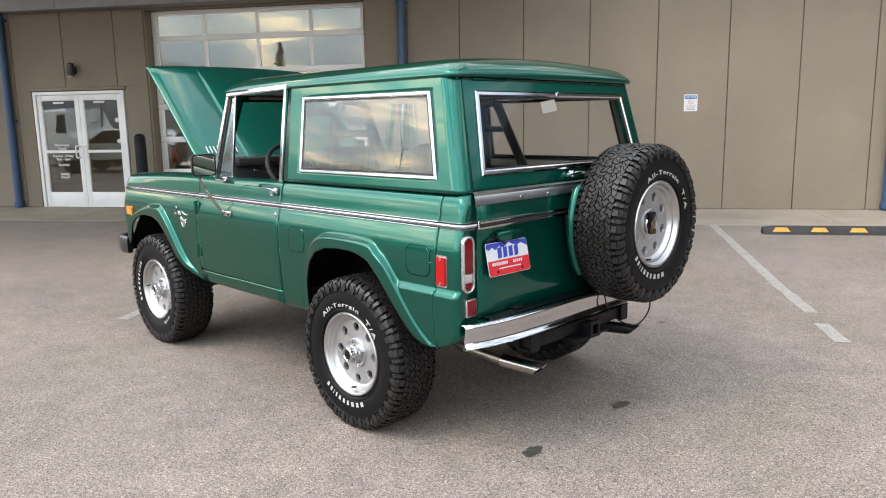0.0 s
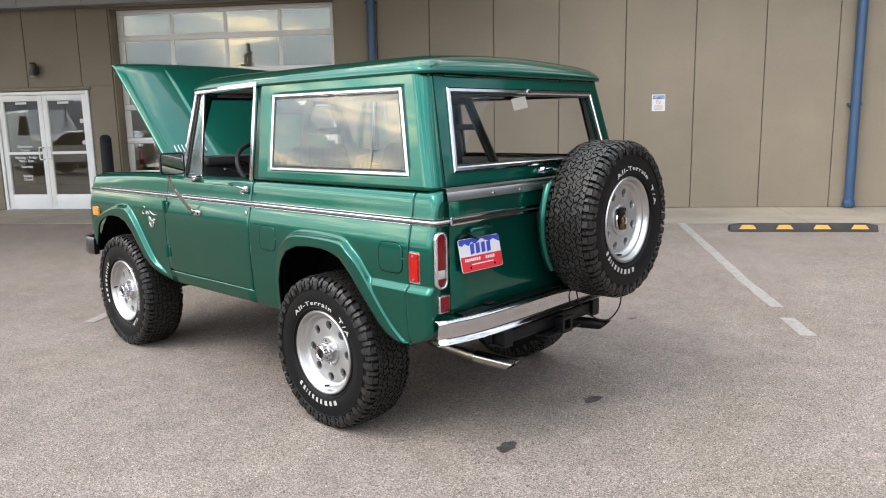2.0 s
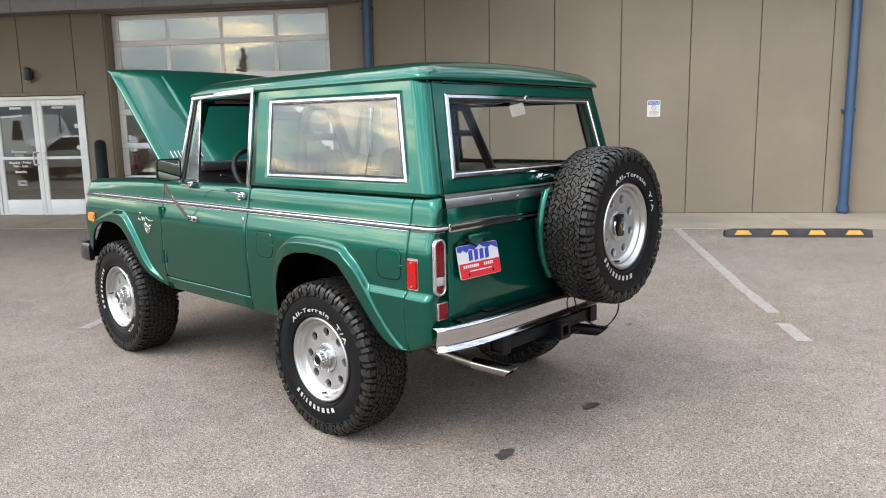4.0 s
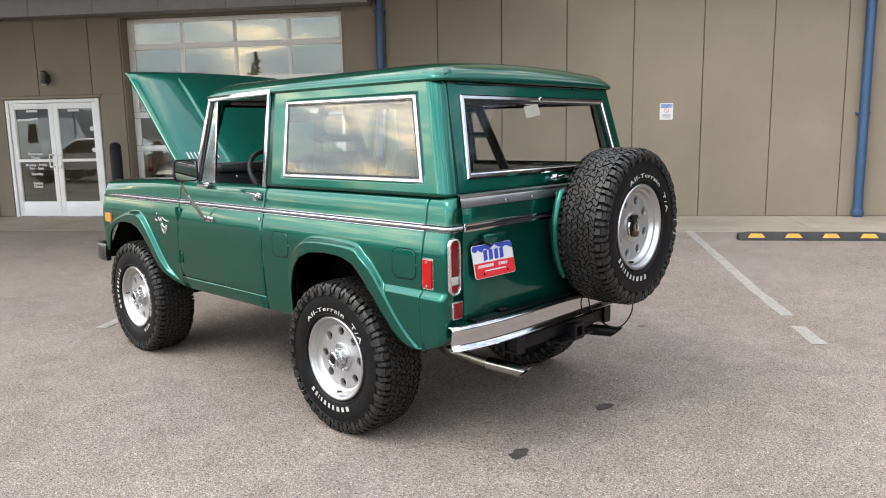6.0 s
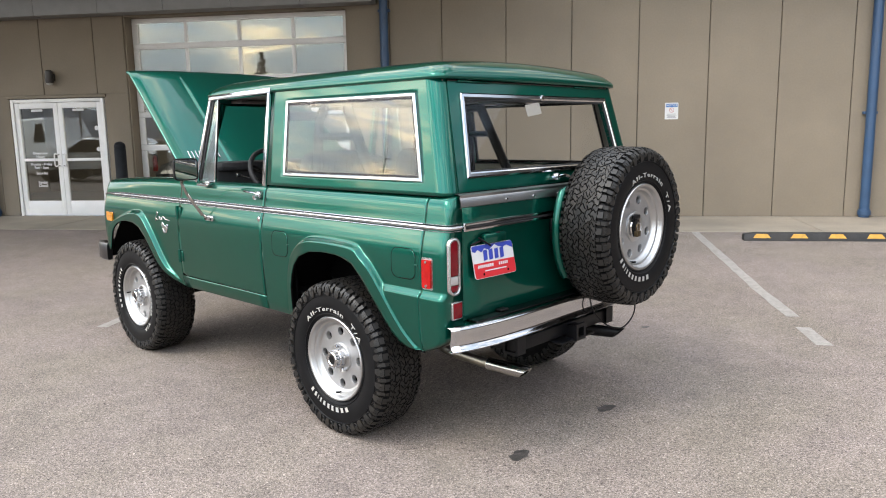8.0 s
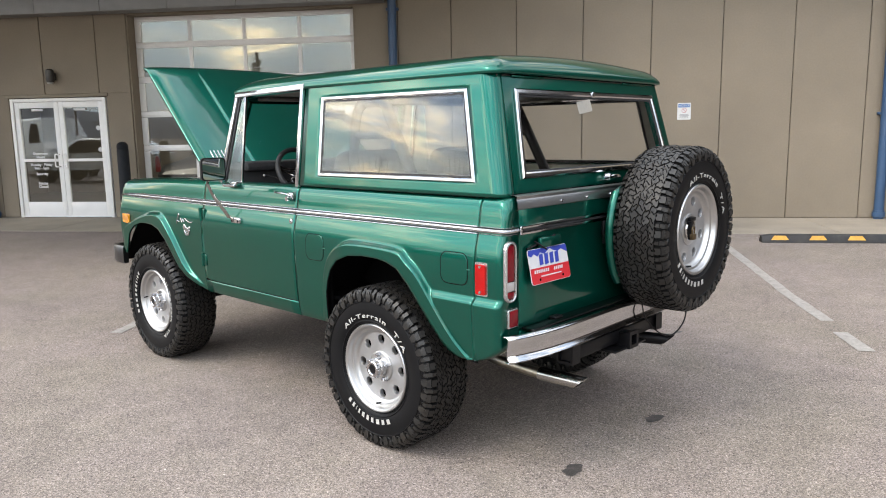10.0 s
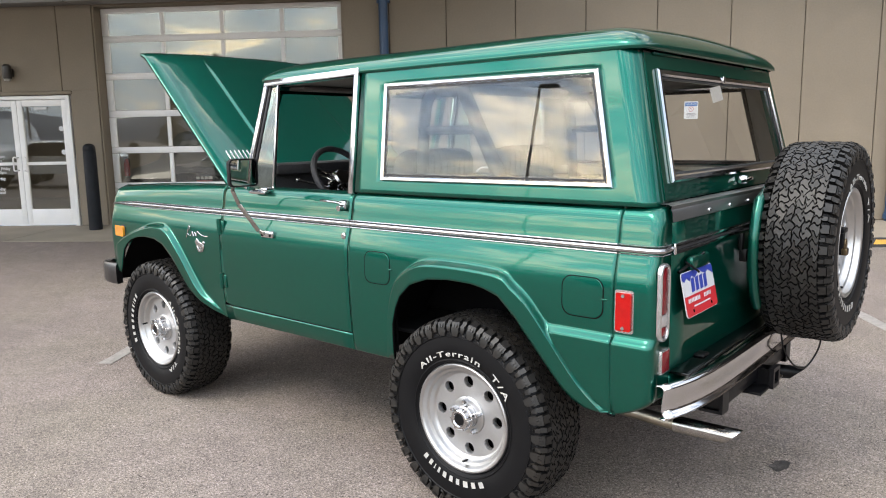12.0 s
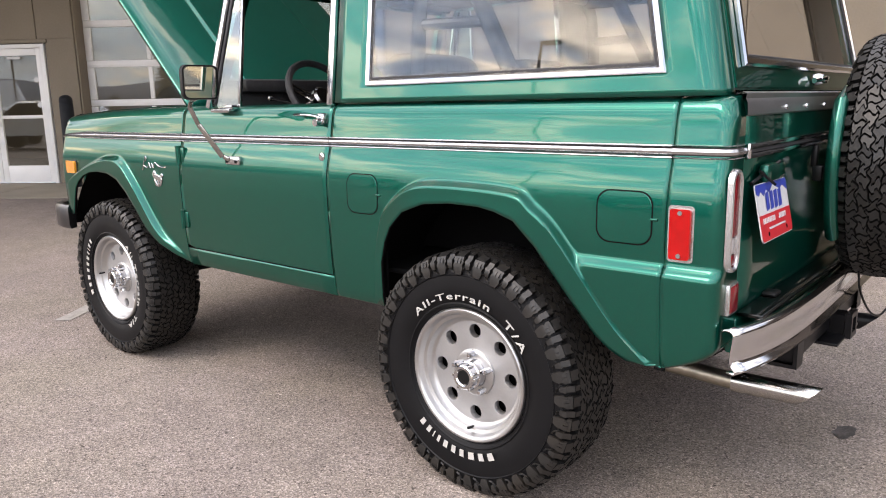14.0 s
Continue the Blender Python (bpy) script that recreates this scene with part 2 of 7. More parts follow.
M["alu"] = mat("machined_aluminium", (0.46, 0.46, 0.465), 0.50, 1.0, var=0.04, scale=12, fine=160, rvar=0.05)
M["alu_polish"] = mat("polished_aluminium", (0.48, 0.48, 0.48), 0.36, 1.0, var=0.03, scale=20)
M["tyre"] = mat("tyre_rubber", (0.0036, 0.0036, 0.0042), 0.5, spec=0.16, var=0.18, scale=14, fine=120, bump=0.05, bscale=200)
M["tread"] = mat("tread_rubber", (0.0100, 0.0093, 0.0086), 0.46, spec=0.42, var=0.25, scale=18, fine=140, bump=0.08, bscale=160, dirt=(0.026, 0.020, 0.014), dirt_amt=0.5)
# tread rubber again, darker: the shade between blocks is in the colour
M["groove"] = mat("shaded_groove_rubber", (0.0035, 0.0034, 0.0033), 0.7, spec=0.12, var=0.2, scale=20)
M["letter"] = mat("white_rubber", (0.364, 0.357, 0.336), 0.6, var=0.06, scale=40)
M["red_lens"] = mat("red_lens", (0.308, 0.0021, 0.0021), 0.15, var=0.1, scale=30, fine=400, bump=0.05, bscale=260, coat=0.0)
M["dark_lens"] = mat("dark_red_lens", (0.14, 0.0042, 0.0084), 0.15, var=0.15, scale=40, bump=0.06, bscale=220, spec=0.35)
M["clear_lens"] = mat("clear_lens", (0.3844, 0.3596, 0.3472), 0.15, var=0.1, bump=0.3, bscale=250, coat=1.0)
M["amber"] = mat("amber_lens", (0.56, 0.21, 0.007), 0.15, var=0.08, scale=30, bump=0.2, bscale=250, coat=1.0)
M["plate_white"] = mat("plate_white", (0.525, 0.525, 0.532), 0.3, var=0.03)
M["plate_blue"] = mat("plate_blue", (0.0315, 0.0525, 0.315), 0.3, var=0.05)
M["plate_red"] = mat("plate_red", (0.49, 0.0245, 0.0315), 0.3, var=0.05)
M["frame_black"] = mat("satin_black_steel", (0.0042, 0.0042, 0.005), 0.38, 0.0, spec=0.2, var=0.2, scale=15, bump=0.04, dirt=(0.03, 0.027, 0.024), dirt_amt=0.2)
# glossy near-black with the green sill's dark reflection put into the colour
M["dark_reflection_black"] = mat("dark_reflection_black", (0.0028, 0.0035, 0.0034), 0.12, spec=0.4, var=0.1, scale=10)
M["headliner"] = mat("headliner", (0.12, 0.105, 0.10), 0.9, var=0.06)
M["stain"] = mat("oil_stain", (0.0341, 0.0298, 0.0273), 0.7, var=0.35, scale=30, fine=160, bump=0.3, bscale=180, dirt=(0.124, 0.1085, 0.1004), dirt_amt=0.9)
M["spruce"] = mat("spruce_needles", (0.0217, 0.0372, 0.0186), 0.8, var=0.4)
M["bark"] = mat("bark", (0.0744, 0.0527, 0.0372), 0.9, var=0.3)
M["hill"] = mat("distant_hill", (0.0992, 0.1116, 0.1364), 0.95, var=0.2, scale=0.01)


def paint():
    """Emerald metallic paint: flaked base under a hard clear coat, over sheet metal that is never quite flat."""
    m = mat("emerald_metallic", (0.0002, 0.091, 0.064), 0.30, 0.80, var=0.03, scale=2.0, fine=900, fvar=0.10, coat=1.0, coat_rough=0.035)
    nt = m.node_tree
    p = nt.nodes["Principled BSDF"]
    p.inputs["Coat IOR"].default_value = 1.41
    p.inputs["Specular IOR Level"].default_value = 0.04
    p.inputs["Specular Tint"].default_value = (0.02, 0.34, 0.24, 1)
    co, wave, bump = nt.nodes.new("ShaderNodeTexCoord"), nt.nodes.new("ShaderNodeTexNoise"), nt.nodes.new("ShaderNodeBump")
    wave.inputs["Scale"].default_value, wave.inputs["Detail"].default_value = 5.0, 1.0
    bump.inputs["Strength"].default_value, bump.inputs["Distance"].default_value = 1.0, 0.0008
    nt.links.new(co.outputs["Object"], wave.inputs["Vector"])
    nt.links.new(wave.outputs["Fac"], bump.inputs["Height"])
    nt.links.new(bump.outputs[0], p.inputs["Normal"])
    nt.links.new(bump.outputs[0], p.inputs["Coat Normal"])
    return m


M["paint"] = paint()


# ---- mesh helpers ----
def part(name, bm, material, parent=None, label="", smooth=35.0, flip=False):
    """Links a bmesh as one mesh object under a thing or a part."""
    if flip:
        bmesh.ops.reverse_faces(bm, faces=bm.faces[:])
    me = bpy.data.meshes.new(name)
    bm.to_mesh(me)
    bm.free()
    me.materials.append(M[material] if isinstance(material, str) else material)
    if smooth:
        me.shade_smooth()
        me.set_sharp_from_angle(angle=radians(smooth))
    ob = new(name, me)
    if parent is not None:
        ob.parent = parent
    return tagged(ob, label)


def thing(name, m, label, category, group="", kind=""):
    ob = new(name)
    ob.empty_display_size = 0.2
    ob.matrix_basis = m
    return tagged(ob, label, category, group, kind)


def box(bm, c, s, bevel=0.0, m=None, seg=2):
    """A box of size s about c, its edges rounded by bevel."""
    t = bmesh.new()
    bmesh.ops.create_cube(t, size=1.0)
    bmesh.ops.scale(t, vec=s, verts=t.verts)
    if bevel:
        bmesh.ops.bevel(t, geom=t.edges[:], offset=bevel, segments=seg, affect="EDGES", profile=0.5)
    bmesh.ops.translate(t, vec=c, verts=t.verts)
    if m is not None:
        bmesh.ops.transform(t, matrix=m, verts=t.verts)
    return merge(bm, t)


def merge(bm, t):
    old = {}
    for v in t.verts:
        old[v] = bm.verts.new(v.co)
    for f in t.faces:
        bm.faces.new([old[v] for v in f.verts])
    t.free()
    return bm


def rows_mesh(bm, rows, close_u=False, close_v=False, skip=None):
    """Quads over rows of points; skip(i, j) leaves a quad out."""
    vs = [[bm.verts.new(p) for p in r] for r in rows]
    nu, nv = len(vs), len(vs[0])
    for i in range(nu if close_u else nu - 1):
        for j in range(nv if close_v else nv - 1):
            if skip and skip(i, j):
                continue
            bm.faces.new((vs[i][j], vs[(i + 1) % nu][j], vs[(i + 1) % nu][(j + 1) % nv], vs[i][(j + 1) % nv]))
    loose = [v for r in vs for v in r if not v.link_faces]
    for v in loose:
        bm.verts.remove(v)
    return vs


def tube(bm, path, r, n=12, caps=True, flat=1.0):
    """A round bar along a path of points."""
    pts = [Vector(p) for p in path]
    rings = []
    up = None
    for i, p in enumerate(pts):
        d = (pts[min(i + 1, len(pts) - 1)] - pts[max(i - 1, 0)]).normalized()
        if up is None:
            up = Vector((0, 0, 1)) if abs(d.z) < 0.9 else Vector((1, 0, 0))
        side = d.cross(up).normalized()
        up = side.cross(d).normalized()
        rr = r[i] if isinstance(r, (list, tuple)) else r
        rings.append([p + side * math.cos(a) * rr + up * math.sin(a) * rr * flat for a in (2 * math.pi * k / n for k in range(n))])
    vs = rows_mesh(bm, rings, close_v=True)
    if caps:
        bm.faces.new(vs[0][::-1])
        bm.faces.new(vs[-1])
    return bm


def smooth_path(pts, n=6):
    """Catmull-Rom points through pts."""
    p = [Vector(a) for a in pts]
    p = [p[0] * 2 - p[1]] + p + [p[-1] * 2 - p[-2]]
    out = []
    for i in range(1, len(p) - 2):
        for k in range(n):
            t = k / n
            out.append(0.5 * (2 * p[i] + (p[i + 1] - p[i - 1]) * t + (2 * p[i - 1] - 5 * p[i] + 4 * p[i + 1] - p[i + 2]) * t * t
                              + (3 * p[i] - p[i - 1] - 3 * p[i + 1] + p[i + 2]) * t ** 3))
    out.append(p[-2])
    return out


def revolve(bm, prof, n=48, axis="x"):
    """Turns a profile of (along, radius) about an axis through the origin."""
    rows = []
    for k in range(n):
        a = 2 * math.pi * k / n
        if axis == "x":
            rows.append([(u, r * math.cos(a), r * math.sin(a)) for u, r in prof])
        else:
            rows.append([(r * math.cos(a), r * math.sin(a), u) for u, r in prof])
    rows_mesh(bm, rows, close_u=True)
    bmesh.ops.remove_doubles(bm, verts=bm.verts[:], dist=1e-5)
    bmesh.ops.recalc_face_normals(bm, faces=bm.faces[:])
    return bm


def prism(bm, poly, depth, m=None):
    """A flat polygon in xy, thickened along +z."""
    t = bmesh.new()
    a = [t.verts.new((x, y, 0)) for x, y in poly]
    b = [t.verts.new((x, y, depth)) for x, y in poly]
    t.faces.new(a[::-1])
    t.faces.new(b)
    for i in range(len(a)):
        j = (i + 1) % len(a)
        t.faces.new((a[i], a[j], b[j], b[i]))
    bmesh.ops.recalc_face_normals(t, faces=t.faces[:])
    if m is not None:
        bmesh.ops.transform(t, matrix=m, verts=t.verts)
    return merge(bm, t)


def rounded(w, h, r, n=5):
    """Outline of a rounded rectangle about the origin."""
    pts = []
    for cx, cy, a0 in ((w / 2 - r, h / 2 - r, 0), (-w / 2 + r, h / 2 - r, 90), (-w / 2 + r, -h / 2 + r, 180), (w / 2 - r, -h / 2 + r, 270)):
        for k in range(n + 1):
            a = radians(a0 + 90 * k / n)
            pts.append((cx + r * math.cos(a), cy + r * math.sin(a)))
    return pts


def frame_quad(bm, corners, width, thick, normal, bev=0.004):
    """A picture frame along four corners (outer edge), width inwards, thick along the normal."""
    c = [Vector(p) for p in corners]
    n = Vector(normal).normalized()
    mid = sum(c, Vector()) / 4
    inner = []
    for i in range(4):
        a, b, d = c[i - 1], c[i], c[(i + 1) % 4]
        e1, e2 = (a - b).normalized(), (d - b).normalized()
        inner.append(b + (e1 + e2) * width / max(e1.cross(e2).length, 0.2))
    prof = [(0.0, 0.0), (0.0, thick - bev), (0.25, thick), (0.75, thick), (1.0, thick - bev), (1.0, 0.0)]
    rows = []
    for i in range(4):
        rows.append([c[i].lerp(inner[i], u) + n * h for u, h in prof])
    rows_mesh(bm, rows, close_u=True)
    return inner


def interp(x, table):
    xs, ys = zip(*table)
    if xs[0] > xs[-1]:
        xs, ys = xs[::-1], ys[::-1]
    return float(np.interp(x, xs, ys))


def lettering(text, size, m, material, parent, name="lettering", bold=0.0, space=1.0):
    """Real letters of the built-in font, turned into one mesh."""
    c = bpy.data.curves.new("text", "FONT")
    c.body, c.size, c.align_x, c.align_y, c.extrude, c.offset = text, size, "CENTER", "CENTER", 0.0006, bold
    c.resolution_u = 2
    c.space_character = space
    t = bpy.data.objects.new("text", c)
    me = bpy.data.meshes.new_from_object(t)
    bpy.data.objects.remove(t)
    me.name = name
    me.materials.clear()
    me.materials.append(M[material])
    me.transform(m)
    ob = new(name, me)
    ob.parent = parent
    return ob


# ---- the lot and the building ----
B = pose(0, 0, 0, 0, 0, -55)  # building axes: x along the front, y into it
WALL_Y, WALK_Y, WALK_Z = 8.05, 6.45, 0.14


def lot_height(y):
    return interp(y, [(-500, 0.0), (3.0, 0.0), (6.45, 0.10), (8.05, 0.125), (500, 0.125)])


def ground():
    bm = bmesh.new()
    ys = [-900, -60, -10, -4, 0, 3.0, 4, 5, 6.45, 8.05, 14, 60, 900]
    xs = [-900, -60, -20, -12, -8, -4, 0, 4, 8, 12, 20, 60, 900]
    rows_mesh(bm, [[(x, y, lot_height(y)) for y in ys] for x in xs], )
    bmesh.ops.recalc_face_normals(bm, faces=bm.faces[:])
    for f in bm.faces:
        if f.normal.z < 0:
            f.normal_flip()
    ob = part("ground", bm, "asphalt")
    ob.matrix_basis = B
    tagged(ob, "weathered grey asphalt parking lot with pale stone chips", "ground", kind="structure")


ground()


def walkway():
    root = thing("pavement", B, "pale concrete walkway along the building front", "pavement", kind="structure")
    w, x = 1.983, 4.3 - 1.983 * 8
    for k in range(13):
        x0, x1 = x + k * w + 0.004, x + (k + 1) * w - 0.004
        bm = bmesh.new()
        y0, y1 = WALK_Y, WALL_Y + 0.02
        ra = [(x0, y0, 0.02), (x1, y0, 0.02), (x1, y1, 0.02), (x0, y1, 0.02)]
        rb = [(x0, y0, 0.108), (x1, y0, 0.108), (x1, y1, WALK_Z), (x0, y1, WALK_Z)]
        va, vb = [bm.verts.new(p) for p in ra], [bm.verts.new(p) for p in rb]
        bm.faces.new(vb)
        for i in range(4):
            bm.faces.new((va[i], va[(i + 1) % 4], vb[(i + 1) % 4], vb[i]))
        bmesh.ops.bevel(bm, geom=[e for e in bm.edges if all(v in vb for v in e.verts)], offset=0.006, segments=1, affect="EDGES")
        part("slab", bm, "concrete", root)


walkway()


def stripe(x0, x1, y0, y1, label):
    bm = bmesh.new()
    ys = np.linspace(y0, y1, max(2, int((y1 - y0) / 0.15)))
    rr = random.Random(int(x0 * 100) + int(y0 * 10))
    rows = []
    for y in ys:
        rows.append([(x0 + rr.uniform(-0.006, 0.006), y, lot_height(y) + 0.004), (x1 + rr.uniform(-0.006, 0.006), y, lot_height(y) + 0.004)])
    rows_mesh(bm, rows)
    for f in bm.faces:
        f.normal_update()
        if f.normal.z < 0:
            f.normal_flip()
    ob = part("parking_line", bm, "line")
    ob.matrix_basis = B
    tagged(ob, label, "parking line", "parking lines", kind="structure")


stripe(2.52, 2.63, 2.0, 6.44, "worn white parking stripe painted on the asphalt")
stripe(2.49, 2.60, 1.16, 1.66, "short worn white stripe left beyond a gap")
stripe(-3.15, -3.05, 1.16, 6.44, "worn white parking stripe running under the vehicle")


def oil_stain(x, y, r, label, seed):
    rr = random.Random(seed)
    bm = bmesh.new()
    n = 28
    vs = []
    for k in range(n):
        a = 2 * math.pi * k / n
        q = r * (1 + 0.18 * math.sin(2 * a + seed) + 0.10 * math.sin(5 * a + seed * 2) + rr.uniform(-0.06, 0.06))
        vs.append(bm.verts.new((x + q * math.cos(a) * 1.15, y + q * math.sin(a) * 0.85, 0.003)))
    bm.faces.new(vs)
    ob = part("oil_stain", bm, "stain", smooth=0)
    tagged(ob, label, "stain", "oil drips", kind="structure")


oil_stain(-0.473, -0.895, 0.052, "dark round oil drip on the asphalt", 1)
oil_stain(0.338, -0.884, 0.050, "dark oil drip on the asphalt behind the hitch", 2)
oil_stain(2.05, -0.20, 0.030, "small faint drip on the asphalt", 3)

RIGHT_JOINTS = [-1.24, -0.19, 0.86, 1.91, 2.98, 4.03, 5.10, 6.15, 7.20, 8.25, 9.3, 10.35, 11.4]
G0, G1, GTOP = -6.875, -2.84, 3.65   # the overhead door's opening
D0, D1, DTOP = -9.225, -7.36, 2.27   # the entrance's opening
# wall height, its unseen upper part added to block sky light over the lot
TOP = 8.4


def front_wall():
    root = thing("wall_north", B, "beige painted precast wall panels with vertical joints", "wall", kind="structure")
    bm = bmesh.new()
    y0, y1 = WALL_Y + 0.03, WALL_Y + 0.30
    for xa, xb, za, zb in ((-16, D0, 0, TOP), (D0, D1, DTOP, TOP), (D1, G0, 0, TOP), (G0, G1, GTOP, TOP), (G1, 12.4, 0, TOP)):
        box(bm, ((xa + xb) / 2, (y0 + y1) / 2, (za + zb) / 2), (xb - xa, y1 - y0, zb - za))
    part("backing", bm, "joint", root, smooth=0)
    panels = [(-2.12, RIGHT_JOINTS[0], WALK_Z + 0.004, TOP)]
    panels += [(a, b, WALK_Z + 0.004, TOP) for a, b in zip(RIGHT_JOINTS, RIGHT_JOINTS[1:])]
    panels += [(G1, -2.12, WALK_Z + 0.004, TOP), (G0, G1, GTOP, TOP)]
    panels += [(-9.55, -8.51, DTOP + 0.06, TOP), (-8.51, -7.47, DTOP + 0.06, TOP), (-7.47, G0, DTOP + 0.06, TOP), (D1 + 0.01, G0, WALK_Z + 0.004, DTOP + 0.06)]
    panels += [(-9.55, D0 - 0.01, WALK_Z + 0.004, DTOP + 0.06)]
    panels += [(-10.6 - k * 1.05, -9.55 - k * 1.05, WALK_Z + 0.004, TOP) for k in range(6)]
    for xa, xb, za, zb in panels:
        bm = bmesh.new()
        g = 0.006
        box(bm, ((xa + xb) / 2, WALL_Y + 0.02, (za + zb) / 2), (xb - xa - 2 * g, 0.04, zb - za), 0.005, seg=1)
        part("wall_panel", bm, "wall", root)
    # reveals of the overhead door
    for x in (G0, G1):
        bm = bmesh.new()
        s = 1 if x == G0 else -1
        box(bm, (x + s * 0.012, WALL_Y + 0.17, (WALK_Z + GTOP) / 2), (0.024, 0.30, GTOP - WALK_Z))
        part("door_reveal", bm, "wall", root)
    bm = bmesh.new()
    box(bm, ((G0 + G1) / 2, WALL_Y + 0.17, GTOP - 0.012), (G1 - G0 - 0.05, 0.30, 0.024))
    part("door_soffit", bm, "wall", root)
    bm = bmesh.new()
    box(bm, ((D0 + D1) / 2, WALL_Y - 0.005, DTOP + 0.03), (D1 - D0 + 0.10, 0.05, 0.055), 0.006)
    part("door_header", bm, "wall", root)


front_wall()


def showroom():
    def slab(name, c, s, material, label, cat):
        bm = bmesh.new()
        box(bm, c, s)
        ob = part(name, bm, material, smooth=0)
        ob.matrix_basis = B
        tagged(ob, label, cat, kind="structure")
    slab("floor", (-7.0, 11.2, 0.10), (12.0, 5.7, 0.07), "room_floor", "polished concrete showroom floor", "floor")
    slab("wall_back", (-7.0, 14.1, 2.4), (12.2, 0.15, 4.8), "room", "beige showroom back wall", "wall")
    slab("wall_west", (-13.1, 11.2, 2.4), (0.15, 5.7, 4.8), "room", "beige showroom side wall", "wall")
    slab("wall_east", (-1.0, 11.2, 2.4), (0.15, 5.7, 4.8), "room", "beige showroom side wall", "wall")
    slab("ceiling", (-7.0, 11.2, 4.9), (12.2, 5.9, 0.12), "room", "plain showroom ceiling", "ceiling")
    slab("roof", (-2.0, 11.2, 8.5), (30.0, 6.2, 0.2), "trim_metal", "flat metal building roof", "roof")
    for x, y in ((-4.05, 10.6), (-6.6, 10.6), (-9.2, 10.6)):
        root = thing("ceiling_light", B @ Matrix.Translation((x, y, 4.30)), "twin round showroom ceiling light, lit", "ceiling light", "showroom lights")
        for k in (-0.16, 0.16):
            bm = bmesh.new()
            revolve(bm, [(0.0, 0.0), (0.0, 0.10), (0.12, 0.11), (0.30, 0.03), (0.54, 0.02), (0.54, 0.0)], 20, "z")
            bmesh.ops.translate(bm, vec=(k, 0, 0), verts=bm.verts)
            part("housing", bm, "lamp", root)
            bm = bmesh.new()
            revolve(bm, [(-0.012, 0.0), (-0.010, 0.06), (-0.002, 0.085)], 16, "z")
            bmesh.ops.translate(bm, vec=(k, 0, 0), verts=bm.verts)
            part("bulb", bm, "lit", root, "glowing lamp face")
    # broad fill lamp added to brighten the room, far larger than the bulbs
    lamp = new("showroom_light", bpy.data.lights.new("showroom_light", "AREA"))
    lamp.data.shape, lamp.data.size, lamp.data.size_y, lamp.data.energy = "RECTANGLE", 8.0, 2.0, 130.0
    lamp.data.color = (1.0, 0.93, 0.82)
    lamp.matrix_world = B @ pose(-6.6, 10.6, 4.24)


M["lit"] = mat("lit_lamp", (1.0, 0.96, 0.9), 0.5, emit=14.0)
showroom()


def overhead_door():
    root = thing("garage_door", B, "white-framed glazed overhead door, closed", "garage door", kind="")
    y = WALL_Y + 0.25
    zs = [WALK_Z + 0.01, 0.775, 1.36, 1.95, 2.55, 3.14, GTOP - 0.03]
    xs = [G0 + 0.03, -5.835, -4.845, -3.865, G1 - 0.03]
    for k, z in enumerate(zs):
        bm = bmesh.new()
        h = 0.10 if 0 < k < len(zs) - 1 else 0.08
        zc = z + (0.04 if k == 0 else -0.04 if k == len(zs) - 1 else 0)
        box(bm, ((xs[0] + xs[-1]) / 2, y, zc), (xs[-1] - xs[0], 0.045, h), 0.006)
        if 0 < k < len(zs) - 1:
            box(bm, ((xs[0] + xs[-1]) / 2, y - 0.0245, zc), (xs[-1] - xs[0] - 0.01, 0.006, 0.012))
        part("rail", bm, "white_frame", root)
    for k in range(len(zs) - 1):
        for i, x in enumerate(xs):
            bm = bmesh.new()
            w = 0.065 if 0 < i < len(xs) - 1 else 0.11
            xc = x + (0.05 if i == 0 else -0.05 if i == len(xs) - 1 else 0)
            za, zb = zs[k] + 0.055, zs[k + 1] - 0.055
            box(bm, (xc, y + 0.001, (za + zb) / 2), (w, 0.038, zb - za), 0.005)
            part("stile", bm, "white_frame", root)
    for k in range(len(zs) - 1):
        for i in range(len(xs) - 1):
            bm = bmesh.new()
            za, zb = zs[k] + 0.03, zs[k + 1] - 0.03
            for dy in (-0.008, 0.010):
                box(bm, ((xs[i] + xs[i + 1]) / 2, y + dy, (za + zb) / 2), (xs[i + 1] - xs[i] - 0.02, 0.004, zb - za))
            ob = part("pane", bm, "pane", root, smooth=0)
            ob.visible_shadow = False


overhead_door()


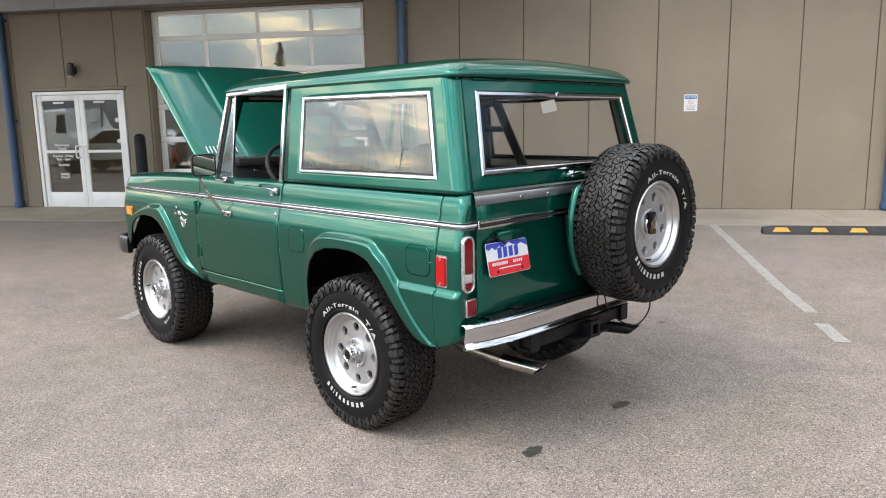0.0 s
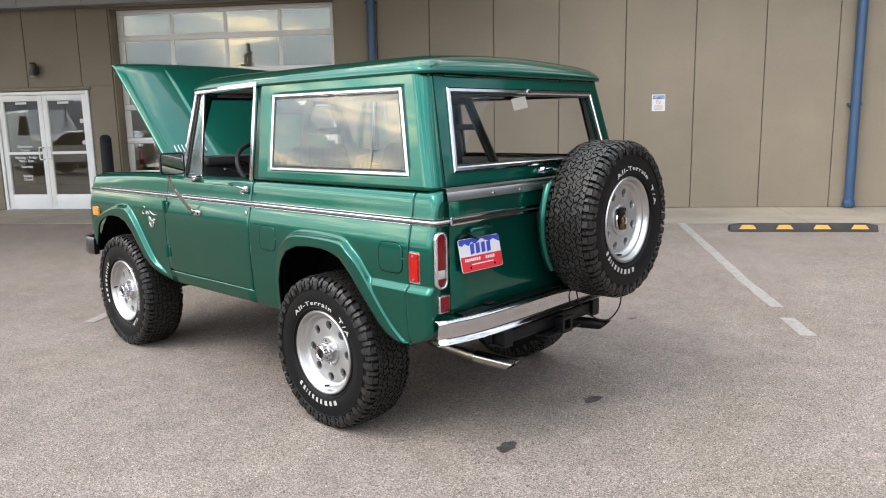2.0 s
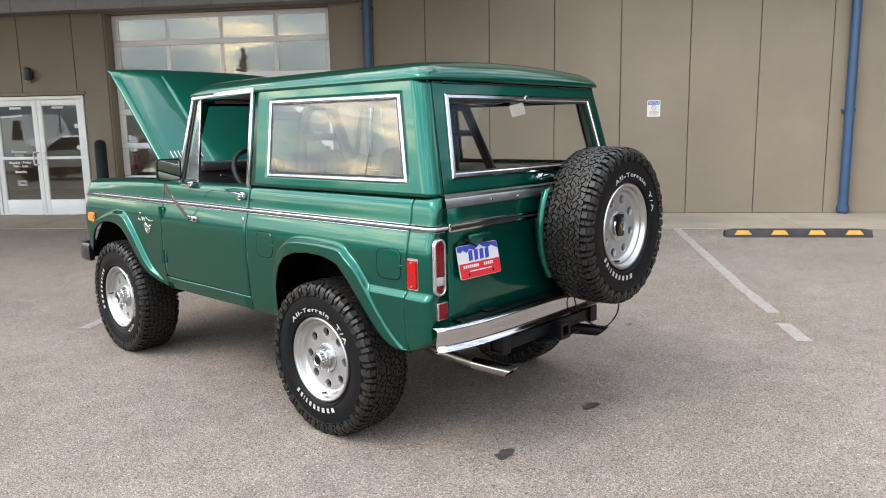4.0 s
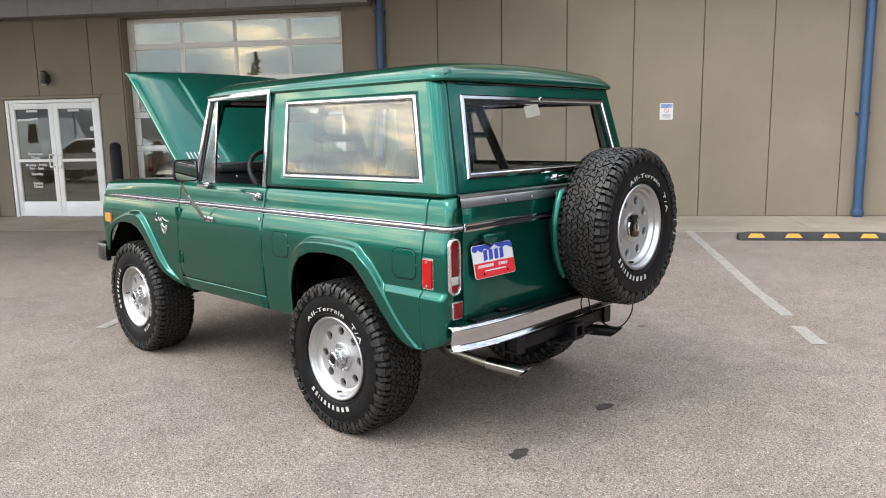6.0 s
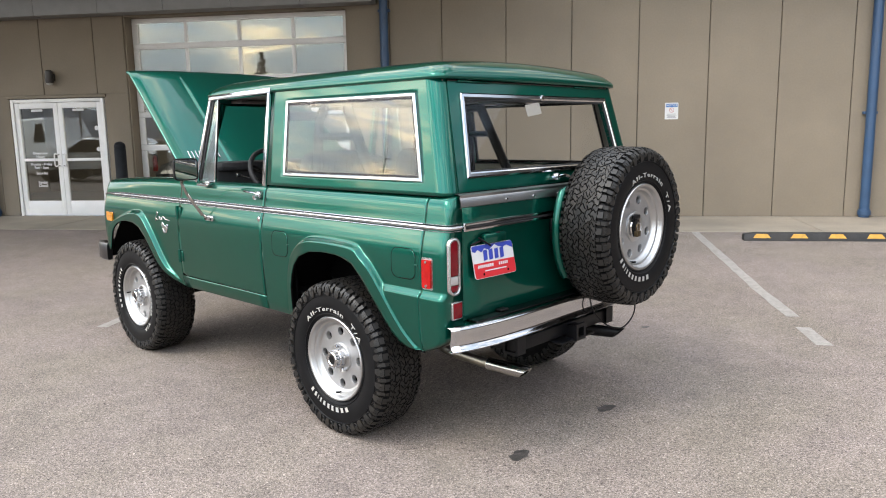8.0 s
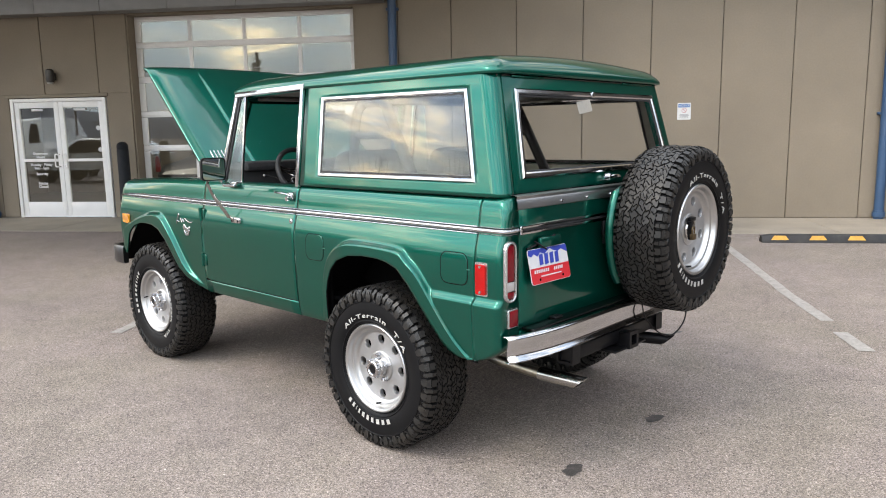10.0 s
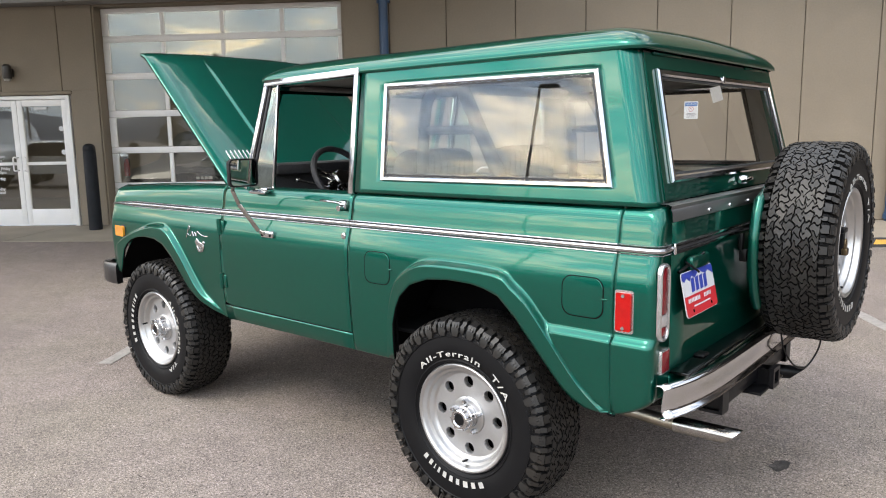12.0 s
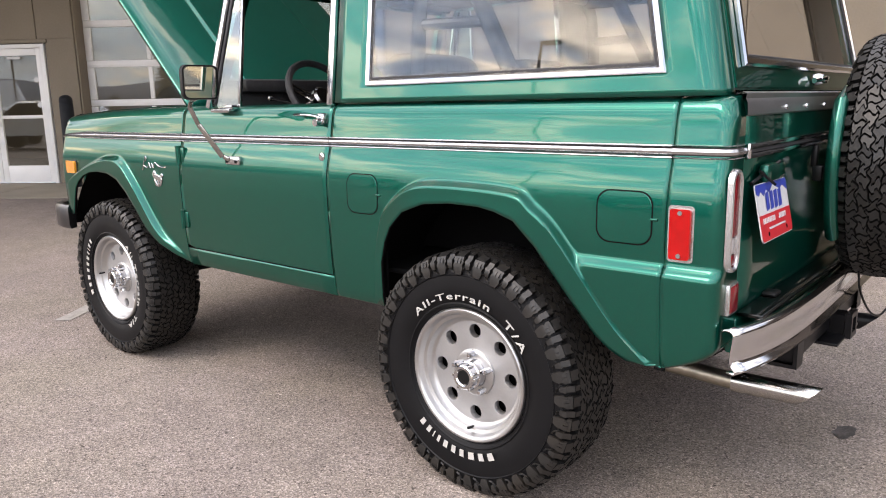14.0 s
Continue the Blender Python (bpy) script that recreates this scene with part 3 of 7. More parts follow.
def entrance():
    root = thing("entrance_door", B, "white aluminium double glass door with opening hours, closed", "door")
    y = WALL_Y + 0.045
    x0, x1, z0, z1 = D0 + 0.01, D1 - 0.01, WALK_Z, DTOP - 0.01
    bm = bmesh.new()
    box(bm, (x0 + 0.03, y, (z0 + z1) / 2), (0.06, 0.11, z1 - z0), 0.005)
    box(bm, (x1 - 0.03, y, (z0 + z1) / 2), (0.06, 0.11, z1 - z0), 0.005)
    box(bm, ((x0 + x1) / 2, y, z1 - 0.03), (x1 - x0 - 0.12, 0.108, 0.06), 0.005)
    part("door_frame", bm, "white_frame", root)
    bm = bmesh.new()
    box(bm, ((x0 + x1) / 2, y, z0 + 0.008), (x1 - x0 - 0.12, 0.12, 0.016), 0.003)
    part("threshold", bm, "steel", root)
    xm = (x0 + x1) / 2
    for s, (a, b) in ((-1, (x0 + 0.065, xm - 0.003)), (1, (xm + 0.003, x1 - 0.065))):
        leaf = bmesh.new()
        za, zb = z0 + 0.018, z1 - 0.065
        for xc in (a + 0.045, b - 0.045):
            box(leaf, (xc, y - 0.01, (za + zb) / 2), (0.09, 0.045, zb - za), 0.004)
        for zc, h in ((za + 0.13, 0.26), (zb - 0.05, 0.10), (1.17, 0.05)):
            box(leaf, ((a + b) / 2, y - 0.01, zc), (b - a - 0.18, 0.044, h), 0.004)
        lf = part("door_leaf", leaf, "white_frame", root)
        for ga, gb in ((za + 0.26, 1.145), (1.195, zb - 0.10)):
            g = bmesh.new()
            for dy in (-0.007, 0.007):
                box(g, ((a + b) / 2, y - 0.01 + dy, (ga + gb) / 2), (b - a - 0.17, 0.004, gb - ga + 0.01))
            ob = part("pane", g, "pane", lf, smooth=0)
            ob.visible_shadow = False
        hx = xm + s * 0.055
        h = bmesh.new()
        out = y - 0.035
        tube(h, smooth_path([(hx, out, 1.27), (hx, out - 0.05, 1.27), (hx + s * 0.05, out - 0.055, 1.27), (hx + s * 0.055, out - 0.055, 1.16), (hx + s * 0.05, out - 0.055, 1.06), (hx, out - 0.05, 1.06), (hx, out, 1.06)], 4), 0.012, 8)
        part("handle", h, "white_frame", lf, "white pull handle")
        c = bmesh.new()
        box(c, ((a + b) / 2 - s * 0.02, y - 0.038, zb - 0.135), (0.22, 0.006, 0.04), 0.002)
        part("sticker", c, "sign", lf)
        if s > 0:
            c = bmesh.new()
            prism(c, rounded(0.07, 0.08, 0.03), 0.003, Matrix.Translation((b - 0.13, y - 0.02, 1.73)) @ pose(0, 0, 0, 90))
            part("sticker", c, "sign", lf)
            c = bmesh.new()
            prism(c, rounded(0.08, 0.08, 0.039), 0.003, Matrix.Translation((b - 0.12, y - 0.02, 1.35)) @ pose(0, 0, 0, 90))
            part("sticker", c, "sign", lf)
        else:
            mx = (a + b) / 2 - 0.01
            for text, z in (("Showroom", 1.29), ("Hours", 1.225), ("Monday - Friday", 1.09), ("9am - 5pm", 1.03), ("Saturday", 0.925), ("Sunday", 0.755), ("Closed", 0.695)):
                t = lettering(text, 0.066, Matrix.Translation((mx, y - 0.021, z)) @ pose(0, 0, 0, 90), "sign", lf, bold=0.0022)


entrance()


def facade_things():
    # fascia band over the entrance bay
    root = thing("fascia", B, "light grey metal fascia of the entrance canopy", "fascia", kind="structure")
    x = -9.52
    while x < -2.4:
        bm = bmesh.new()
        x2 = min(x + 1.2, -2.30)
        box(bm, ((x + x2) / 2, WALL_Y - 0.175, 3.89), (x2 - x - 0.006, 0.34, 0.48), 0.006)
        part("panel", bm, "trim_metal", root)
        x += 1.2
    # unseen overhangs added above, sized to shade wall, entrance and lot
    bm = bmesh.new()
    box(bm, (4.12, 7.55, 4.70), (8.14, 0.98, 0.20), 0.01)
    # the deep right one also darkens what the liftgate mirrors
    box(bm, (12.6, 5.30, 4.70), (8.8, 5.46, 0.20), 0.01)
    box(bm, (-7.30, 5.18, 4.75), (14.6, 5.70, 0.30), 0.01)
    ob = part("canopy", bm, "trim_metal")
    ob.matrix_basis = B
    tagged(ob, "unseen grey metal overhangs added to shade the building front", "canopy", kind="structure")
    for x in (-9.67, -2.19, 5.37):
        p = thing("downspout", B @ Matrix.Translation((x, WALL_Y - 0.085, WALK_Z)), "blue painted steel downspout against the beige wall", "downspout", "downspouts")
        bm = bmesh.new()
        tube(bm, [(0, 0, 0.10), (0, 0, 4.98)], 0.070, 20)
        part("pipe", bm, "blue", p)
        bm = bmesh.new()
        revolve(bm, [(0.0, 0.0), (0.0, 0.074), (0.03, 0.078), (0.035, 0.093), (0.10, 0.093), (0.105, 0.082), (0.13, 0.08), (0.13, 0.0)], 24, "z")
        part("collar", bm, "blue", p)
        for z in (1.6, 3.4):
            bm = bmesh.new()
            box(bm, (0, 0.045, z), (0.20, 0.075, 0.04), 0.004)
            part("bracket", bm, "blue", p)
    p = thing("wall_lamp", B @ Matrix.Translation((-8.305, WALL_Y, 2.63)), "small bronze cylinder wall lamp above the entrance", "wall lamp")
    bm = bmesh.new()
    revolve(bm, [(-0.10, 0.0), (-0.10, 0.062), (-0.06, 0.072), (0.10, 0.066), (0.125, 0.045), (0.13, 0.0)], 20, "z")
    bmesh.ops.translate(bm, vec=(0, -0.11, 0), verts=bm.verts)
    part("body", bm, "lamp", p)
    bm = bmesh.new()
    box(bm, (0, -0.025, 0), (0.09, 0.05, 0.13), 0.01)
    part("wall_mount", bm, "lamp", p)
    bm = bmesh.new()
    revolve(bm, [(-0.135, 0.0), (-0.13, 0.045), (-0.101, 0.058), (-0.101, 0.0)], 20, "z")
    bmesh.ops.translate(bm, vec=(0, -0.11, 0), verts=bm.verts)
    part("lens", bm, "diffuser", p)
    p = thing("bollard", B @ Matrix.Translation((-6.845, 7.60, 0.125)), "black plastic-sleeved bollard with a domed top", "bollard")
    bm = bmesh.new()
    prof = [(0.0, 0.0), (0.0, 0.100), (1.22, 0.096), (1.24, 0.090), (1.255, 0.096), (1.29, 0.092)]
    prof += [(1.29 + 0.07 * math.sin(a), 0.092 * math.cos(a)) for a in np.linspace(0.1, math.pi / 2, 8)]
    revolve(bm, prof, 28, "z")
    part("sleeve", bm, "bollard", p)
    # notice on the wall
    p = thing("notice_sign", B @ Matrix.Translation((2.44, WALL_Y - 0.002, 1.825)), "small white notice with a blue heading, screwed to the wall", "sign")
    bm = bmesh.new()
    prism(bm, rounded(0.205, 0.26, 0.012), 0.004, pose(0, 0, 0, 90))
    part("plate", bm, "sign", p)
    bm = bmesh.new()
    prism(bm, rounded(0.18, 0.055, 0.006), 0.001, Matrix.Translation((0, -0.0045, 0.087)) @ pose(0, 0, 0, 90))
    part("heading", bm, "sign_blue", p)
    lettering("NOTICE", 0.045, Matrix.Translation((0, -0.0062, 0.087)) @ pose(0, 0, 0, 90), "sign", p)
    bm = bmesh.new()
    ring = [(0.038 * math.cos(a), 0.038 * math.sin(a)) for a in np.linspace(0, 2 * math.pi, 24, endpoint=False)]
    rows_mesh(bm, [[(q * x, -0.0052, q * z + 0.015) for q in (1.0, 0.84)] for x, z in ring], close_u=True)
    box(bm, (0, -0.0052, 0.015), (0.066, 0.0008, 0.006), 0, Matrix.Translation((0, 0, 0.015)) @ pose(0, 0, 0, 0, 45, 0) @ Matrix.Translation((0, 0, -0.015)))
    part("symbol", bm, "sign_red", p)
    for k, w in enumerate((0.13, 0.15, 0.12, 0.14)):
        bm = bmesh.new()
        box(bm, (0, -0.0048, -0.048 - k * 0.018), (w, 0.001, 0.007))
        part("print", bm, "sign_grey", p)
    # wheel stop
    p = thing("wheel_stop", B @ Matrix.Translation((3.08, 5.83, lot_height(5.83))), "black rubber wheel stop with yellow marks on the asphalt", "wheel stop")
    bm = bmesh.new()
    rows = []
    for x in np.linspace(0, 1.83, 16):
        e = 0.02 if x in (0, 1.83) else 0
        rows.append([(x, -0.075, -0.01), (x, -0.072, 0.02), (x, -0.045, 0.095 - e), (x, -0.03, 0.105 - e), (x, 0.03, 0.105 - e), (x, 0.045, 0.095 - e), (x, 0.075, 0.02), (x, 0.075, -0.01)])
    vs = rows_mesh(bm, rows)
    bm.faces.new(vs[0])
    bm.faces.new(vs[-1][::-1])
    bmesh.ops.recalc_face_normals(bm, faces=bm.faces[:])
    part("body", bm, "rubber_black", p)
    for k in range(4):
        x = 0.22 + 0.463 * k
        bm = bmesh.new()
        a = [(x - 0.11, -0.069, 0.035), (x + 0.11, -0.069, 0.035), (x + 0.07, -0.0495, 0.089), (x - 0.07, -0.0495, 0.089)]
        vs = [bm.verts.new(q) for q in a]
        vb = [bm.verts.new((q[0], q[1] + 0.01, q[2] - 0.002)) for q in a]
        bm.faces.new(vs)
        for i in range(4):
            bm.faces.new((vs[i], vb[i], vb[(i + 1) % 4], vs[(i + 1) % 4]))
        bmesh.ops.recalc_face_normals(bm, faces=bm.faces[:])
        part("mark", bm, "yellow", p, "yellow reflective mark")


facade_things()


# ---- the vehicle: y forward, rear axle at the origin, left side at negative x ----
car = thing("off_road_vehicle", pose(0, 0, 0), "emerald green vintage two-door off-road wagon with its hood raised", "car")

PROFILE = [(0.840, 0.55), (0.856, 0.60), (0.866, 0.70), (0.872, 0.82), (0.875, 0.92), (0.8747, 0.97), (0.8735, 1.01), (0.8705, 1.04), (0.8645, 1.07), (0.857, 1.10), (0.851, 1.122), (0.8465, 1.145), (0.841, 1.175), (0.8355, 1.21), (0.8285, 1.244), (0.818, 1.265), (0.800, 1.276), (0.768, 1.281)]
SECTION = [(p.x, p.y) for p in smooth_path([(a, b, 0) for a, b in PROFILE], 5)]
UPPER = [s for s in SECTION if s[1] >= 1.089]
REAR_ARCH = [(0.66, 0.562), (0.402, 0.562), (0.396, 0.6), (0.386, 0.73), (0.36, 0.805), (0.325, 0.862), (0.25, 0.922), (0.15, 0.957), (0.04, 0.967), (-0.07, 0.965), (-0.13, 0.955), (-0.198, 0.933), (-0.273, 0.863), (-0.371, 0.745), (-0.466, 0.632), (-0.508, 0.598), (-0.554, 0.574), (-0.608, 0.572), (-0.708, 0.58)]
REAR_RIDGE = [(0.44, 0.6), (0.415, 0.75), (0.385, 0.86), (0.345, 0.925), (0.245, 0.995), (0.12, 1.022), (-0.177, 1.015), (-0.252, 0.975), (-0.322, 0.92), (-0.412, 0.81), (-0.522, 0.67), (-0.612, 0.585), (-0.642, 0.55), (-0.812, 0.3)]
REAR_RIDGE = [(p.x, p.y) for p in smooth_path([(a, b, 0) for a, b in REAR_RIDGE], 4)]
FRONT_ARCH = [(1.60, 0.562), (1.648, 0.568), (1.75, 0.598), (1.85, 0.642), (1.936, 0.70), (2.012, 0.785), (2.09, 0.87), (2.173, 0.932), (2.26, 0.957), (2.36, 0.962), (2.45, 0.955),
              (2.53, 0.933), (2.59, 0.90), (2.632, 0.862), (2.66, 0.80), (2.683, 0.74), (2.70, 0.715), (2.90, 0.735)]
FRONT_RIDGE = [(1.5, 0.4), (1.63, 0.56), (1.75, 0.635), (1.851, 0.70), (2.0, 0.884), (2.10, 0.985), (2.16, 1.02), (2.222, 1.032), (2.36, 1.02), (2.561, 0.965), (2.695, 0.91), (2.76, 0.86), (2.9, 0.7)]
FRONT_RIDGE = [(p.x, p.y) for p in smooth_path([(a, b, 0) for a, b in FRONT_RIDGE], 4)]


def step(x):
    x = min(max(x, 0.0), 1.0)
    return x * x * (3 - 2 * x)


def flare(y, z):
    """How far the wheel flares and the lower quarter stand out from the side."""
    if y < 1.2:
        zr, amp = interp(y, REAR_RIDGE), 0.036 * step((0.43 - y) / 0.25)
    else:
        zr, amp = interp(y, FRONT_RIDGE), 0.032 * step((2.85 - y) / 0.14) * step((y - 1.62) / 0.3)
    out = amp * step((zr - z) / 0.024 + 0.5) + amp * 0.18 * math.exp(-((z - zr) / 0.010) ** 2)
    if y < -0.34:
        out = max(out, 0.024 * step((0.855 - z) / 0.03) * step((-0.34 - y) / 0.08))
    return out


NOSE = 2.90  # front end of the fenders


def brow(y, z):
    """How far the fender's shoulder dips towards the nose."""
    dip = 0.040 * max((y - 1.62) / 1.2, 0.0) ** 2 * step((z - 1.165) / 0.09)
    if y > NOSE - 0.12:
        dip += 0.05 * ((y - NOSE + 0.12) / 0.12) ** 2 * step((z - 0.9) / 0.3)
    return dip


def half_width(y, z):
    w = interp(z, [(b, a) for a, b in SECTION])
    if y > NOSE - 0.09:
        w -= 0.055 * ((y - NOSE + 0.09) / 0.09) ** 2
    return w


def side_panel(name, ys, bottom, s, parent=car, top_pts=UPPER, label="", nz=34):
    bm = bmesh.new()
    rows = []
    for y in ys:
        z0, z1 = bottom(y), top_pts[0][1]
        zr = interp(y, REAR_RIDGE if y < 1.2 else FRONT_RIDGE)
        zr = min(max(zr, z0 + 0.02), z1 - 0.045)
        zs = list(np.linspace(z0, zr - 0.013, 6)) + [zr - 0.008, zr - 0.004, zr, zr + 0.004, zr + 0.008] 
        lo = max(0.822, zr + 0.016)
        hi = max(0.860, lo + 0.010)
        if z1 > 1.0:
            zs += list(np.linspace(zr + 0.013, lo, 7)) + list(np.linspace(lo, hi, 8))[1:] + list(np.linspace(hi, z1, nz))[1:]
        else:
            zs += list(np.linspace(zr + 0.013, z1, nz))
        zs += [p[1] for p in top_pts[1:]]
        row = []
        for z in zs:
            row.append((s * (half_width(y, z) + flare(y, z)), y, z - brow(y, z)))
        rows.append(row)
    rows_mesh(bm, rows)
    bm.normal_update()
    f = bm.faces[:][len(bm.faces) // 2]
    flip = f.normal.x * s < 0
    ob = part(name, bm, "paint", parent, label, smooth=50, flip=flip)
    # rims near-black: shade in the seams and arches put into the colour
    ob.data.materials.append(M["dark"])
    so = ob.modifiers.new("thickness", "SOLIDIFY")
    so.thickness, so.offset, so.material_offset_rim = 0.012, -1, 1
    return ob


def spaced(a, b, d, extra=()):
    ys = list(np.linspace(a, b, max(2, int(abs(b - a) / d) + 1)))
    ys += [e for e in extra if min(a, b) < e < max(a, b)]
    return sorted(set(round(float(y), 4) for y in ys))


def trim_strip(bm_c, bm_d, y0, y1, s, front=False):
    """Bright side moulding: two polished beads with a dark groove between."""
    n = max(2, int(abs(y1 - y0) / 0.05))
    for bm, za, zb, out in ((bm_c, 1.155, 1.161, 0.007), (bm_d, 1.1525, 1.155, 0.004), (bm_c, 1.1345, 1.1525, 0.010), (bm_d, 1.131, 1.1345, 0.004), (bm_c, 1.124, 1.131, 0.007)):
        rows = []
        for y in np.linspace(y0, y1, n):
            k = 1.0
            if front:
                k = 0.25 + 0.75 * step((NOSE - 0.03 - y) / 0.35)
            zm = 1.14
            za2, zb2 = zm + (za - zm) * k, zm + (zb - zm) * k
            w = half_width(y, 1.14)
            drop = -brow(y, 1.14)
            hz, cz = (zb2 - za2) / 2, (za2 + zb2) / 2 + drop
            rows.append([(s * (w - 0.004), y, cz - hz)] + [(s * (w + out * math.cos(radians(a))), y, cz + hz * math.sin(radians(a))) for a in (-88, -60, -30, 0, 30, 60, 88)] + [(s * (w - 0.004), y, cz + hz)])
        vs = rows_mesh(bm, rows)
        bm.faces.new(vs[0])
        bm.faces.new(vs[-1][::-1])


def add_trim(y0, y1, s, parent, front=False):
    c, d = bmesh.new(), bmesh.new()
    trim_strip(c, d, y0, y1, s, front)
    for b in (c, d):
        bmesh.ops.recalc_face_normals(b, faces=b.faces[:])
    part("moulding", c, "steel", parent, "polished side moulding")
    part("moulding_insert", d, "black_trim", parent, "dark moulding insert")


def bar(bm, a, b, w, t, n, bevel=0.004):
    """A flat bar from a to b: w wide, t thick along n."""
    a, b, n = Vector(a), Vector(b), Vector(n).normalized()
    d = (b - a)
    ln = d.length
    d.normalize()
    side = n.cross(d).normalized()
    nn = d.cross(side).normalized()
    m = Matrix((side, nn, d)).transposed().to_4x4()
    m.translation = (a + b) / 2
    return box(bm, (0, 0, 0), (w, t, ln), bevel, m)


DOOR_R, DOOR_F, GAP = 0.648, 1.640, 0.0022


def door_bottom(y):
    return 0.647 + 0.012 * step((y - 1.58) / 0.06)


def body_side(s):
    left = s < 0
    d = 0.012 if left else 0.04
    nz = 44 if left else 16
    q = side_panel("quarter_panel", spaced(-0.6468, DOOR_R - GAP, d, [p[0] for p in REAR_ARCH]), lambda y: interp(y, REAR_ARCH), s, nz=nz)
    add_trim(DOOR_R - GAP, -0.6468, s, q)
    r = side_panel("rocker_panel", spaced(DOOR_R - GAP, DOOR_F, 0.08), lambda y: 0.562, s, top_pts=[(0.850, 0.642)], nz=4)
    dr = side_panel("door", spaced(DOOR_R + GAP, DOOR_F - GAP, d * 2), door_bottom, s, nz=nz // 2, label="green metal door with its window lowered")
    add_trim(DOOR_R + GAP, DOOR_F - GAP, s, dr)
    f = side_panel("front_fender", spaced(DOOR_F + GAP, NOSE, d, [p[0] for p in FRONT_ARCH]), lambda y: interp(y, FRONT_ARCH), s, top_pts=UPPER + [(0.74, 1.284), (0.705, 1.283)], nz=nz)
    add_trim(DOOR_F + GAP, NOSE - 0.02, s, f, True)
    # door furniture
    up = (s, 0, 0.14)

    def x_at(z):
        return s * (0.818 - (z - 1.285) * 0.132)
    c = bmesh.new()
    A, Bt, C, D = (s * 0.812, 1.455, 1.268), (x_at(1.80), 1.318, 1.797), (x_at(1.812), 0.668, 1.812), (s * 0.816, 0.664, 1.272)
    bar(c, A, Bt, 0.028, 0.030, up)
    bar(c, (Bt[0], Bt[1] + 0.012, Bt[2] - 0.006), (C[0], C[1] - 0.014, C[2] - 0.004), 0.032, 0.034, up)
    bar(c, (C[0], C[1], C[2]), D, 0.029, 0.032, up)
    part("window_frame", c, "chrome", dr, "polished door window frame")
    c = bmesh.new()
    bar(c, (s * 0.806, 1.244, 1.27), (x_at(1.78), 1.232, 1.785), 0.014, 0.016, up)
    part("vent_post", c, "chrome", dr)
    c = bmesh.new()
    bar(c, (s * 0.803, 1.425, 1.285), (x_at(1.79) - s * 0.004, 1.298, 1.775), 0.016, 0.016, up)
    part("vent_seal", c, "black_trim", dr)
    c = bmesh.new()
    vs = [c.verts.new(p) for p in ((s * 0.806, 1.44, 1.275), (s * 0.806, 1.244, 1.275), (x_at(1.785) - s * 0.004, 1.235, 1.785), (x_at(1.785) - s * 0.004, 1.32, 1.785))]
    c.faces.new(vs)
    ob = part("vent_window", c, "vent_glass", dr, smooth=0)
    so = ob.modifiers.new("thickness", "SOLIDIFY")
    so.thickness = 0.004
    ob.visible_shadow = False
    c = bmesh.new()
    bar(c, (s * 0.770, 0.70, 1.258), (s * 0.770, 1.40, 1.258), 0.030, 0.010, (0, 0, 1))
    part("window_sill", c, "black_trim", dr)
    if left:
        # pull handle: a lever with a push button
        hx = -half_width(0.7, 1.225)
        c = bmesh.new()
        tube(c, smooth_path([(hx - 0.022, 0.83, 1.240), (hx - 0.035, 0.78, 1.240), (hx - 0.036, 0.72, 1.238), (hx - 0.032, 0.685, 1.232), (hx - 0.018, 0.675, 1.225)], 4), 0.0085, 10, flat=0.7)
        box(c, (hx - 0.010, 0.688, 1.226), (0.035, 0.045, 0.040), 0.010)
        part("door_handle", c, "chrome", dr, "chrome pull handle")
        c = bmesh.new()
        revolve(c, [(-0.02, 0.0), (-0.02, 0.013), (0.02, 0.015)], 16)
        bmesh.ops.translate(c, vec=(hx - 0.03, 0.688, 1.212), verts=c.verts)
        part("push_button", c, "chrome", dr)
        c = bmesh.new()
        revolve(c, [(-0.008, 0.0), (-0.008, 0.010), (-0.004, 0.015), (0.004, 0.016)], 18)
        bmesh.ops.translate(c, vec=(-0.860, 0.682, 1.087), verts=c.verts)
        part("lock", c, "chrome", dr, "chrome door lock")
        for z in (1.065, 0.775):
            c = bmesh.new()
            tube(c, [(-half_width(1.64, z) - 0.006, DOOR_F + 0.002, z - 0.042), (-half_width(1.64, z) - 0.006, DOOR_F + 0.002, z + 0.042)], 0.012, 10)
            box(c, (-half_width(1.64, z), DOOR_F - 0.022, z), (0.012, 0.036, 0.07), 0.004)
            part("hinge", c, "paint", dr)
        # vent window latch at the sill
        c = bmesh.new()
        box(c, (-0.842, 1.31, 1.262), (0.045, 0.13, 0.016), 0.006, Matrix.Translation((-0.842, 1.31, 1.262)) @ pose(0, 0, 0, 0, -14, 0) @ Matrix.Translation((0.842, -1.31, -1.262)))
        box(c, (-0.835, 1.265, 1.272), (0.035, 0.05, 0.02), 0.006)
        part("mirror_foot", c, "chrome", dr)
        # fuel flaps
        for yc, zc, w, h, hy in ((0.464, 0.966, 0.150, 0.138, 0.385), (-0.531, 0.968, 0.158, 0.140, -0.615)):
            c = bmesh.new()
            rim = rounded(w, h, 0.038, 6)
            rows = []
            for k, out in ((0.992, -0.006), (0.983, 0.0012), (0.968, 0.0024), (0.85, 0.0024), (0.6, 0.0024), (0.3, 0.0024), (0.1, 0.0024)):
                rows.append([(-(half_width(yc + a * k, zc + b * k) + flare(yc, zc + 0.2) + out), yc + a * k, zc + b * k) for a, b in rim])
            vs = rows_mesh(c, rows, close_v=True)
            c.faces.new(vs[-1])
            bmesh.ops.recalc_face_normals(c, faces=c.faces[:])
            fl = part("fuel_flap", c, "paint", q, "round-cornered green fuel flap")
